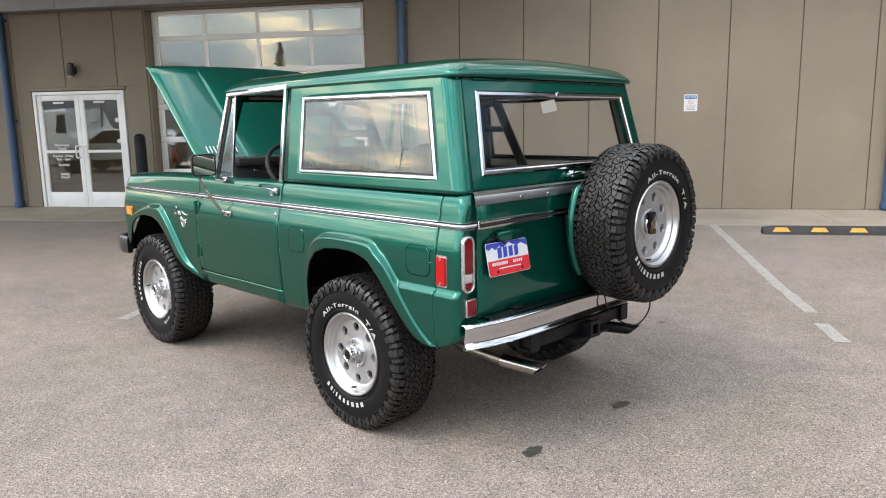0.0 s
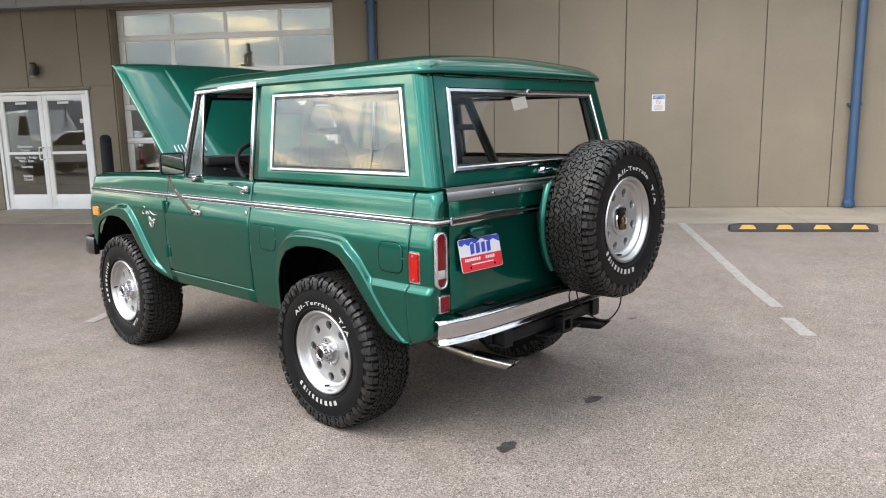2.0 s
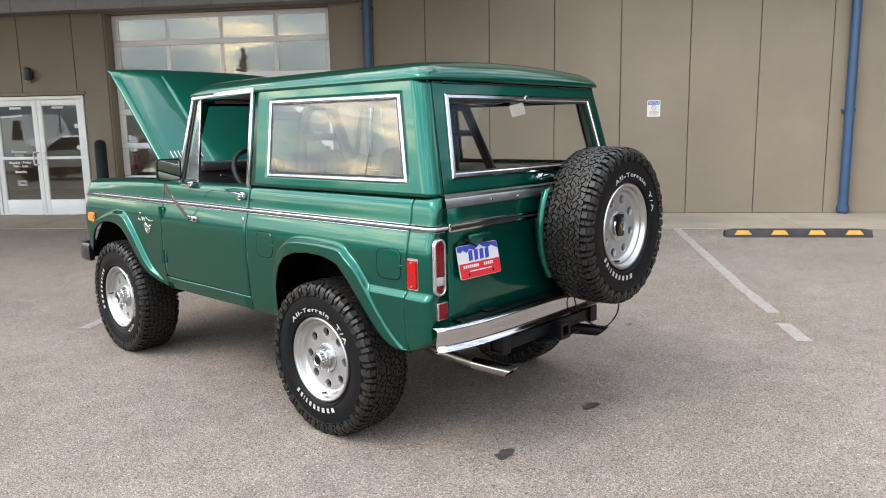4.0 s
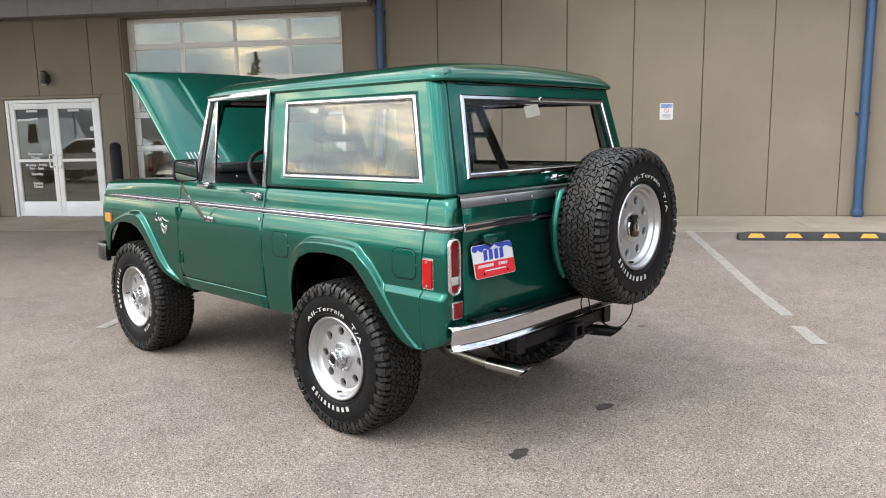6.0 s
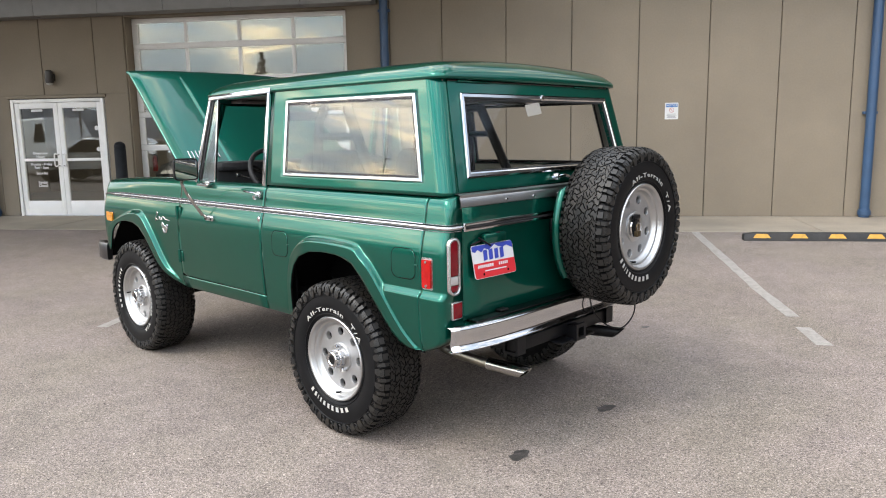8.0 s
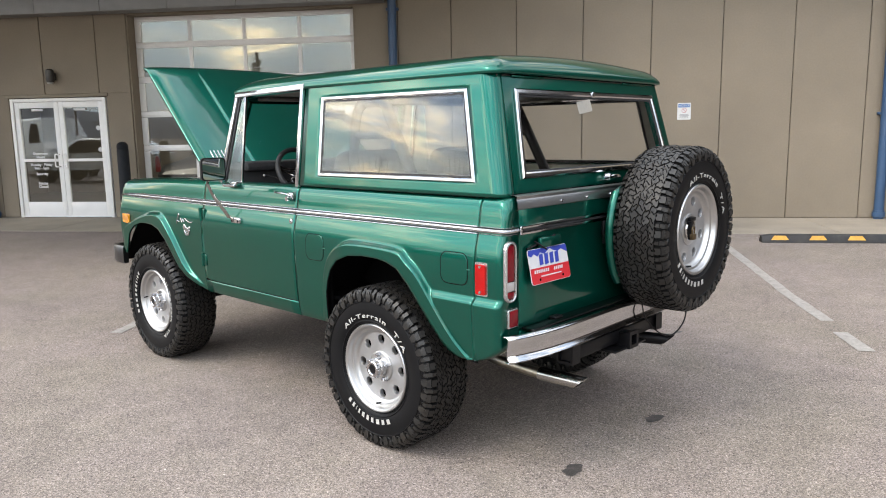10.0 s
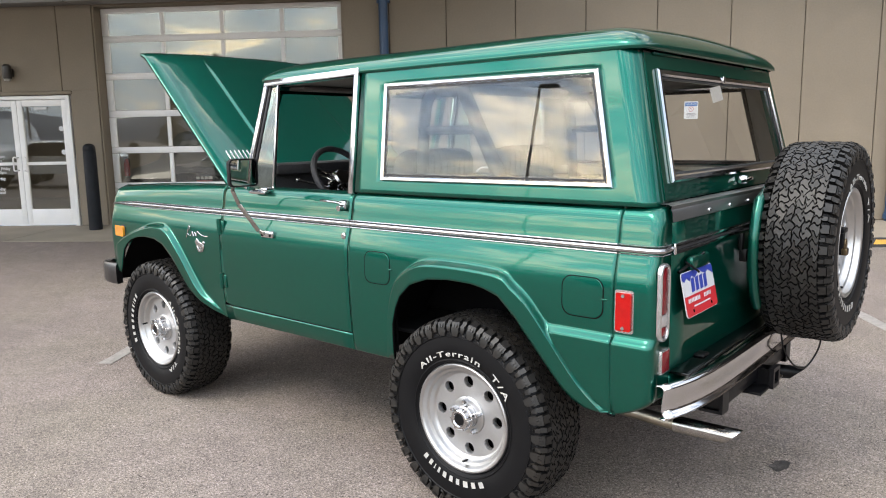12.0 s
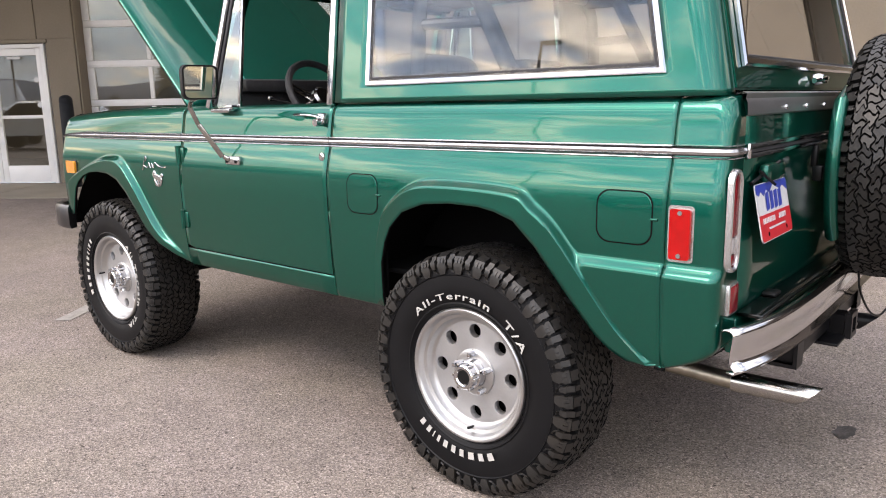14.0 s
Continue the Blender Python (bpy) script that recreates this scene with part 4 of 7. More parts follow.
            # flat dark ring on the panel paints the shaded gap round the flap
            c = bmesh.new()
            rows = [[(-(half_width(yc + a * k, zc + b * k) + 0.0014), yc + a * k, zc + b * k) for a, b in rim] for k in (0.985, 1.03)]
            rows_mesh(c, rows, close_v=True)
            bmesh.ops.recalc_face_normals(c, faces=c.faces[:])
            part("gap", c, "dark", fl)
            c = bmesh.new()
            box(c, (-0.874, hy, zc), (0.010, 0.022, 0.008), 0.003)
            part("finger_tab", c, "paint", fl)
        # side marker lamps
        c = bmesh.new()
        prism(c, rounded(0.068, 0.146, 0.010), 0.012, Matrix.Translation((-0.864, -0.688, 0.937)) @ pose(0, 0, 0, 90, 0, -90))
        mk = part("side_marker", c, "bezel", car, "red side marker in a bright bezel")
        c = bmesh.new()
        prism(c, rounded(0.054, 0.130, 0.007), 0.010, Matrix.Translation((-0.875, -0.688, 0.937)) @ pose(0, 0, 0, 90, 0, -90))
        part("lens", c, "red_lens", mk, "red lens")
        for z in (0.992, 0.882):
            c = bmesh.new()
            revolve(c, [(-0.003, 0.0), (-0.003, 0.006), (0.003, 0.007)], 12)
            bmesh.ops.translate(c, vec=(-0.8855, -0.688, z), verts=c.verts)
            part("screw", c, "chrome", mk)
        yk, zk = 2.718, 0.970
        wk = half_width(yk, zk)
        c = bmesh.new()
        prism(c, rounded(0.115, 0.066, 0.012), 0.018, Matrix.Translation((-wk + 0.008, yk, zk)) @ pose(0, 0, 0, 90, 0, -94))
        mk = part("front_marker", c, "amber", f, "amber side marker lens")
        c = bmesh.new()
        prism(c, rounded(0.128, 0.078, 0.014), 0.008, Matrix.Translation((-wk + 0.010, yk, zk)) @ pose(0, 0, 0, 90, 0, -94))
        part("gasket", c, "black_trim", mk)
        # badge: a plain sweep and a plain figure
        c = bmesh.new()
        pts = [(0.02, -0.004), (0.046, -0.012)] + [(0.058 + 0.0125 * k, 0.0105 * (1 if k % 2 else -1) * (0.75 + 0.3 * (k % 3))) for k in range(6)] + [(0.150, 0.0), (0.19, -0.007), (0.222, -0.004)]
        tube(c, smooth_path([(-(half_width(1.96 - a, 1.01) + 0.004), 1.965 - a, 1.012 + b) for a, b in pts], 4), 0.0021, 8)
        tube(c, smooth_path([(-(half_width(y, z) + 0.004), y, z) for y, z in ((1.956, 0.986), (1.944, 1.020), (1.936, 1.050), (1.922, 1.046), (1.930, 1.028))], 4), 0.0023, 8)
        part("script_badge", c, "chrome", f, "chrome script emblem, a plain sweep")
        c = bmesh.new()
        for yy, zz, a, b, rot in ((1.822, 0.955, 0.064, 0.030, 12), (1.852, 0.967, 0.034, 0.034, 50), (1.800, 0.936, 0.014, 0.042, 30), (1.846, 0.932, 0.014, 0.038, -25), (1.824, 0.930, 0.013, 0.036, 5), (1.792, 0.964, 0.028, 0.016, -40)):
            box(c, (0, 0, 0), (0.008, a, b), 0.004, Matrix.Translation((-(half_width(yy, zz) + 0.003), yy, zz)) @ pose(0, 0, 0, rot))
        part("figure_badge", c, "chrome", f, "small chrome emblem as a plain shape")
    # rear corner with the lamp housing face
    c = bmesh.new()
    rows = []
    for z in list(np.linspace(0.572, UPPER[0][1], 60)) + [p[1] for p in UPPER[1:]]:
        w = half_width(-0.65, z) + flare(-0.65, z)
        tuck = 0.10 * (max(0.66 - z, 0) / 0.08) ** 2
        yb = -0.794 + tuck + 0.012 * step((z - 1.22) / 0.06)
        R = 0.030 + 0.012 * step((z - 1.18) / 0.10)
        row = [(s * w, -0.6478, z), (s * w, -0.66, z), (s * w, yb + R + 0.014, z), (s * w, yb + R + 0.004, z)]
        for a in np.linspace(8, 90, 9):
            row.append((s * (w - R + R * math.cos(radians(a))), yb + R - R * math.sin(radians(a)), z))
        row += [(s * min(0.757, w - R - 0.003), yb - 0.001, z)]
        rows.append(row)
    rows_mesh(c, rows)
    c.normal_update()
    f0 = c.faces[:][40]
    ob = part("corner_panel", c, "paint", car, smooth=50, flip=f0.normal.x * s < 0)
    so = ob.modifiers.new("thickness", "SOLIDIFY")
    # near-black rim here too, painting the shade of the seam
    ob.data.materials.append(M["dark"])
    so.thickness, so.offset, so.material_offset_rim = 0.010, -1, 1
    w = half_width(-0.65, 1.14)
    plan = [(w, -0.6468), (w, -0.762)] + [(w - 0.030 + 0.030 * math.cos(radians(a)), -0.764 - 0.030 * math.sin(radians(a))) for a in (15, 30, 45, 60, 75, 90)] + [(0.762, -0.794)]
    for za, zb, out, mt, nm in ((1.155, 1.161, 0.007, "steel", "moulding"), (1.131, 1.155, 0.004, "black_trim", "moulding_insert"), (1.1345, 1.1525, 0.010, "steel", "moulding"), (1.124, 1.131, 0.007, "steel", "moulding")):
        c = bmesh.new()
        rows = []
        for i, (px, py) in enumerate(plan):
            a = radians(min(max(0, (i - 1) * 15), 90))
            nx, ny = math.cos(a), -math.sin(a)
            rows.append([(s * (px + nx * o), py + ny * o, z) for o, z in ((-0.004, za), (out * 0.75, za + 0.002), (out, (za + zb) / 2), (out * 0.75, zb - 0.002), (-0.004, zb))])
        vs = rows_mesh(c, rows)
        c.faces.new(vs[0])
        c.faces.new(vs[-1][::-1])
        bmesh.ops.recalc_face_normals(c, faces=c.faces[:])
        part(nm, c, mt, ob)
    # tail lamp
    c = bmesh.new()
    rim = rounded(0.078, 0.262, 0.034, 7)
    x, z, y = s * 0.818, 0.972, -0.793
    rows = []
    for k, e, out in ((1.0, 0.0, 0.0), (1.0, 0.0, 0.006), (1.0, -0.003, 0.013), (1.0, -0.008, 0.015), (1.0, -0.012, 0.012), (1.0, -0.014, 0.003)):
        rows.append([(x + a * (1 + e * 2 / 0.078), y - out, z + b * (1 + e * 2 / 0.262)) for a, b in rim])
    rows_mesh(c, rows, close_v=True)
    bmesh.ops.recalc_face_normals(c, faces=c.faces[:])
    tl = part("tail_lamp", c, "bezel", car, "tall tail lamp in a chrome bezel")
    for part_name, z0, z1, mt in (("lens", 0.93, 1.088, "dark_lens"), ("reverse_lens", 0.888, 0.929, "clear_lens"), ("lower_lens", 0.858, 0.887, "dark_lens")):
        c = bmesh.new()
        box(c, (x, y - 0.004, (z0 + z1) / 2), (0.050, 0.012, z1 - z0), 0.007)
        part(part_name, c, mt, tl)
    c = bmesh.new()
    box(c, (s * 0.806, -0.796, 0.772), (0.068, 0.022, 0.082), 0.005)
    rf = part("reflector", c, "bezel", car, "small red rear reflector in a bright bezel")
    c = bmesh.new()
    box(c, (s * 0.806, -0.806, 0.772), (0.058, 0.006, 0.071), 0.004)
    part("lens", c, "dark_lens", rf)


body_side(-1)
body_side(1)


# ---- hardtop ----
def rear_y(z):
    return -0.640 - (1.80 - z) * 0.235


def top_x(z):
    return 0.818 - (z - 1.285) * 0.132


def hardtop_side(s):
    left = s < 0
    fs = sorted(set([round(v, 4) for v in np.linspace(0, 0.118, 5)] + [round(v, 4) for v in np.linspace(0.118, 0.893, 18)] + [round(v, 4) for v in np.linspace(0.893, 0.950, 4)]))
    zs = sorted(set([round(v, 4) for v in np.linspace(1.2815, 1.345, 5)] + [round(v, 4) for v in np.linspace(1.345, 1.741, 12)] + [round(v, 4) for v in np.linspace(1.741, 1.822, 5)]))
    rows = []
    R = 0.062
    for z in zs:
        w, yr = top_x(z), rear_y(z)
        row = [(s * w, 0.645 - f * (0.645 - yr), z) for f in fs]
        for a in np.linspace(0, 90, 10):
            row.append((s * (w - R + R * math.cos(radians(a))), yr + R - R * math.sin(radians(a)) - 0.0, z))
        row.append((s * (w - 0.075), yr, z))
        rows.append(row)
    bm = bmesh.new()
    i0, i1 = zs.index(1.345), zs.index(1.741)
    j0, j1 = fs.index(0.118), fs.index(0.893)
    rows_mesh(bm, rows, skip=lambda i, j: i0 <= i < i1 and j0 <= j < j1)
    bm.normal_update()
    f0 = bm.faces[:][1]
    ob = part("hardtop_side", bm, "paint", car, smooth=40, flip=f0.normal.x * s < 0)
    ob.data.materials.append(M["pillar"])
    so = ob.modifiers.new("thickness", "SOLIDIFY")
    so.thickness, so.offset, so.material_offset = 0.020, -1, 1

    def at(f, z, out=0.0):
        return Vector((s * (top_x(z) + out), 0.645 - f * (0.645 - rear_y(z)), z))
    c = bmesh.new()
    quad = [at(0.114, 1.747), at(0.896, 1.742), at(0.899, 1.339), at(0.114, 1.336)]
    n = (s, 0, 0.13)
    inner = frame_quad(c, quad, 0.017, 0.010, n, 0.005)
    bmesh.ops.recalc_face_normals(c, faces=c.faces[:])
    fr = part("side_window", c, "chrome", car, "fixed side window in a bright frame")
    c = bmesh.new()
    q2 = [Vector(p) - Vector((s * 0.004, 0, 0)) for p in inner]
    frame_quad(c, q2, 0.014, 0.006, n, 0.002)
    bmesh.ops.recalc_face_normals(c, faces=c.faces[:])
    part("seal", c, "black_trim", fr)
    c = bmesh.new()
    c.faces.new([c.verts.new(Vector(p) - Vector((s * 0.003, 0, 0))) for p in inner])
    gl = part("glass", c, "car_glass" if left else "rear_glass", fr, smooth=0)
    so = gl.modifiers.new("thickness", "SOLIDIFY")
    so.thickness = 0.005
    gl.visible_shadow = False


hardtop_side(-1)
hardtop_side(1)


def roof():
    bm = bmesh.new()
    ts = list(1 - np.cos(np.linspace(0, math.pi / 2, 16)))
    us = [-0.757 + 0.25 * t for t in ts] + list(np.linspace(-0.507, 0.507, 12))[1:-1] + [0.757 - 0.25 * t for t in ts[::-1]]
    vs_ = [-0.668 + 0.35 * t for t in ts] + list(np.linspace(-0.318, 1.12, 24))[1:-1] + [1.405 - 0.285 * t for t in ts[::-1]]

    def g(t):
        t = min(max(t, 0.0), 1.0)
        return math.sqrt(1 - (1 - t) ** 2)

    def plan(y):
        return 1 - 0.085 * (1 - g((y + 0.668) / 0.06)) - 0.09 * (1 - g((1.405 - y) / 0.07))

    def zz(x, y):
        edge = g((0.757 - abs(x)) / 0.14) * g((y + 0.668) / 0.15) * g((1.405 - y) / 0.25)
        return 1.812 + 0.066 * edge + 0.040 * (1 - (x / 0.757) ** 2) * g((y + 0.668) / 0.3) * g((1.405 - y) / 0.6)
    rows = []
    for x in us:
        row = [(x * plan(-0.668), -0.668, 1.800)] + [(x * plan(y), y, zz(x, y)) for y in vs_] + [(x * plan(1.405), 1.405, 1.800)]
        rows.append(row)
    first = [(p[0], p[1], 1.800) for p in rows[0]]
    last = [(p[0], p[1], 1.800) for p in rows[-1]]
    rows_mesh(bm, [first] + rows + [last])
    bmesh.ops.remove_doubles(bm, verts=bm.verts[:], dist=1e-5)
    bmesh.ops.recalc_face_normals(bm, faces=bm.faces[:])
    top = max(bm.faces, key=lambda f: f.calc_center_median().z)
    ob = part("roof", bm, "paint", car, "green hardtop roof", smooth=50, flip=top.normal.z < 0)
    so = ob.modifiers.new("thickness", "SOLIDIFY")
    ob.data.materials.append(M["black_trim"])
    so.thickness, so.offset, so.material_offset = 0.014, -1, 1
    bm = bmesh.new()
    box(bm, (0, 0.36, 1.792), (1.42, 2.0, 0.012), 0.003)
    part("headliner", bm, "headliner", car)
    # header above doors and windscreen
    bm = bmesh.new()
    for s in (-1, 1):
        bar(bm, (s * 0.735, 0.64, 1.803), (s * 0.735, 1.37, 1.803), 0.03, 0.012, (0, 0, 1))
    bar(bm, (-0.72, 1.37, 1.79), (0.72, 1.37, 1.79), 0.05, 0.05, (0, 0, 1))
    part("header_rail", bm, "paint", car)


roof()


# pale colour of a reflection painted on the rear glass
M["sticker"] = mat("pale_glass_reflection", (0.30, 0.28, 0.245), 0.6, var=0.1)


def liftgate():
    def at(x, z, out=0.0):
        return Vector((x, rear_y(z) - 0.004 - out, z))
    n = Vector((0, -1, 0.235)).normalized()
    bm = bmesh.new()
    outer = [at(-0.690, 1.797), at(0.690, 1.797), at(0.744, 1.294), at(-0.744, 1.294)]
    hole = [at(-0.596, 1.712), at(0.596, 1.712), at(0.650, 1.380), at(-0.650, 1.380)]
    front = rows_mesh(bm, [[a, b] for a, b in zip(outer, hole)], close_u=True)
    ret = bmesh.ops.extrude_face_region(bm, geom=bm.faces[:])
    bmesh.ops.translate(bm, vec=-n * 0.035, verts=[e for e in ret["geom"] if isinstance(e, bmesh.types.BMVert)])
    bmesh.ops.recalc_face_normals(bm, faces=bm.faces[:])
    bmesh.ops.bevel(bm, geom=[e for e in bm.edges if e.calc_length() > 0.2], offset=0.006, segments=2, affect="EDGES")
    lg = part("liftgate", bm, "paint", car, "green liftgate with a framed rear window")
    c = bmesh.new()
    quad = [at(-0.620, 1.738, 0.002), at(0.620, 1.738, 0.002), at(0.676, 1.352, 0.002), at(-0.676, 1.352, 0.002)]
    inner = frame_quad(c, quad, 0.026, 0.012, n, 0.005)
    bmesh.ops.recalc_face_normals(c, faces=c.faces[:])
    part("window_frame", c, "chrome", lg, "bright rear window frame")
    c = bmesh.new()
    box(c, (0.0, rear_y(1.725) - 0.017, 1.7255), (0.022, 0.012, 0.030), 0.003)
    part("frame_clip", c, "chrome", lg)
    c = bmesh.new()
    frame_quad(c, [p - n * 0.004 for p in inner], 0.009, 0.006, n, 0.002)
    bmesh.ops.recalc_face_normals(c, faces=c.faces[:])
    part("seal", c, "black_trim", lg)
    c = bmesh.new()
    c.faces.new([c.verts.new(p - n * 0.006) for p in inner])
    gl = part("glass", c, "rear_glass", lg, smooth=0)
    so = gl.modifiers.new("thickness", "SOLIDIFY")
    so.thickness = 0.005
    gl.visible_shadow = False
    # thin pale plate that stands in for a reflection in the glass
    c = bmesh.new()
    prism(c, rounded(0.125, 0.060, 0.006), 0.001, Matrix.Translation(at(-0.075, 1.668, 0.001)) @ pose(0, 0, 0, 90 - 13.2, 0, 0) @ pose(0, 0, 0, 0, 0, 8))
    part("sticker", c, "sticker", gl, "pale reflection painted on the rear glass")
    c = bmesh.new()
    yh = rear_y(1.325) - 0.010
    revolve(c, [(-0.03, 0.0), (-0.03, 0.014), (-0.02, 0.018), (0.0, 0.018)], 16)
    bmesh.ops.transform(c, matrix=Matrix.Translation((-0.01, yh, 1.327)) @ pose(0, 0, 0, 0, 0, 90), verts=c.verts)
    tube(c, smooth_path([(-0.05, yh - 0.012, 1.322), (0.0, yh - 0.026, 1.327), (0.05, yh - 0.024, 1.330), (0.11, yh - 0.008, 1.323)], 5), 0.009, 10)
    part("handle", c, "chrome", lg, "chrome liftgate handle")
    for x in (-0.50, 0.45):
        c = bmesh.new()
        bar(c, at(x - 0.12, 1.792, 0.004), at(x + 0.12, 1.792, 0.004), 0.012, 0.010, n)
        part("hinge", c, "paint", lg)


liftgate()


def tailgate():
    bm = bmesh.new()
    rows = []
    prof = [(0.705, -0.770), (0.712, -0.788), (0.74, -0.794), (0.83, -0.795), (0.90, -0.793), (0.94, -0.785), (1.07, -0.784), (1.095, -0.790), (1.115, -0.796), (1.17, -0.796), (1.22, -0.792), (1.268, -0.784), (1.284, -0.772)]
    for x in np.linspace(-0.752, 0.752, 13):
        rows.append([(x, y, z) for z, y in prof])
    rows_mesh(bm, rows)
    bm.normal_update()
    tg = part("tailgate", bm, "paint", car, "green tailgate with a bright upper band", smooth=30, flip=bm.faces[:][5].normal.y > 0)
    so = tg.modifiers.new("thickness", "SOLIDIFY")
    so.thickness, so.offset = 0.02, -1
    bm = bmesh.new()
    rows = [[(x, -0.795, 1.228), (x, -0.803, 1.232), (x, -0.801, 1.262), (x, -0.796, 1.272), (x, -0.798, 1.284), (x, -0.785, 1.289), (x, -0.76, 1.289)] for x in np.linspace(-0.772, 0.772, 9)]
    rows_mesh(bm, rows)
    bm.normal_update()
    part("upper_band", bm, "brushed", tg, "brushed bright band along the tailgate top", flip=bm.faces[:][2].normal.y > 0)
    for x in np.linspace(-0.45, 0.6, 6):
        bm = bmesh.new()
        revolve(bm, [(-0.004, 0.0), (-0.003, 0.006), (0.002, 0.007)], 12)
        bmesh.ops.transform(bm, matrix=Matrix.Translation((x, -0.804, 1.246)) @ pose(0, 0, 0, 0, 0, 90), verts=bm.verts)
        part("screw", bm, "chrome", tg)
    bm = bmesh.new()
    for za, zb, o in ((1.1445, 1.161, 0.009), (1.119, 1.136, 0.009)):
        rows = [[(x, -0.795, za), (x, -0.795 - o, za + 0.003), (x, -0.796 - o, (za + zb) / 2), (x, -0.795 - o, zb - 0.003), (x, -0.795, zb)] for x in (-0.752, 0, 0.752)]
        rows_mesh(bm, rows)
    bmesh.ops.recalc_face_normals(bm, faces=bm.faces[:])
    part("moulding", bm, "chrome", tg)
    bm = bmesh.new()
    box(bm, (0, -0.797, 1.140), (1.50, 0.008, 0.009))
    part("moulding_insert", bm, "black_trim", tg)
    for s in (-1, 1):
        bm = bmesh.new()
        box(bm, (s * 0.752, -0.804, 1.142), (0.014, 0.014, 0.040), 0.005)
        part("moulding_clip", bm, "chrome", tg)
    # stay rods and plate bracket
    bm = bmesh.new()
    tube(bm, [(-0.705, -0.800, 1.055), (-0.52, -0.815, 1.100)], 0.005, 8)
    tube(bm, [(-0.66, -0.806, 1.085), (-0.60, -0.830, 1.045)], 0.004, 8)
    part("plate_bracket", bm, "frame_black", tg)
    bm = bmesh.new()
    box(bm, (-0.55, -0.806, 1.075), (0.16, 0.03, 0.05), 0.012)
    part("plate_lamp", bm, "paint", tg)
    bm = bmesh.new()
    box(bm, (-0.08, -0.800, 1.085), (0.028, 0.02, 0.07), 0.006)
    box(bm, (-0.08, -0.812, 1.03), (0.03, 0.03, 0.05), 0.006)
    part("latch", bm, "frame_black", tg)
    # dealer plate, hung at a slant
    m = Matrix.Translation((-0.572, -0.822, 0.976)) @ pose(0, 0, 0, 90 - 12, 0, 2) @ pose(0, 0, 0, 0, 0, -1)
    bm = bmesh.new()
    prism(bm, rounded(0.305, 0.153, 0.014), 0.003, m)
    pl = part("licence_plate", bm, "plate_white", tg, "red, white and blue dealer plate")

    def flat(poly, h, material, name):
        b = bmesh.new()
        prism(b, poly, 0.0008, m @ Matrix.Translation((0, 0, 0.003 + h)))
        part(name, b, material, pl)
    lower = [p for p in rounded(0.301, 0.149, 0.013) if p[1] < -0.004]
    flat([(0.1505, -0.006), (-0.1505, -0.006)] + [p for p in lower], 0.0003, "plate_red", "red_field")
    sky = [(-0.1505, 0.052), (-0.13, 0.044), (-0.11, 0.056), (-0.085, 0.042), (-0.06, 0.058), (-0.03, 0.048), (0.0, 0.062), (0.018, 0.070), (0.04, 0.058), (0.075, 0.050), (0.105, 0.058), (0.1505, 0.040), (0.1505, 0.066), (0.145, 0.0745), (-0.145, 0.0745), (-0.1505, 0.066)]
    flat(sky, 0.0003, "plate_blue", "blue_field")
    for k in range(4):
        x = -0.062 + k * 0.041
        flat([(x - 0.015, 0.002), (x + 0.013, 0.005), (x + 0.017, 0.052), (x - 0.011, 0.049)], 0.0014, "plate_blue", "print")
    for x, h in [(-0.122 + 0.0145 * k, 14) for k in range(8)] + [(0.030 + 0.0145 * k, 14) for k in range(5)]:
        flat([(x - 0.004, -0.029), (x + 0.005, -0.029), (x + 0.008, -0.029 + h / 1000), (x - 0.001, -0.029 + h / 1000)], 0.0014, "plate_white", "print")
    flat([(-0.08, -0.047), (0.08, -0.047), (0.08, -0.042), (-0.08, -0.042)], 0.0014, "plate_white", "print")
    for x in (-0.09, 0.09):
        flat([(x + 0.006 * math.cos(a), -0.058 + 0.006 * math.sin(a)) for a in np.linspace(0, 2 * math.pi, 10, endpoint=False)], 0.0014, "dark", "bolt_hole")


tailgate()


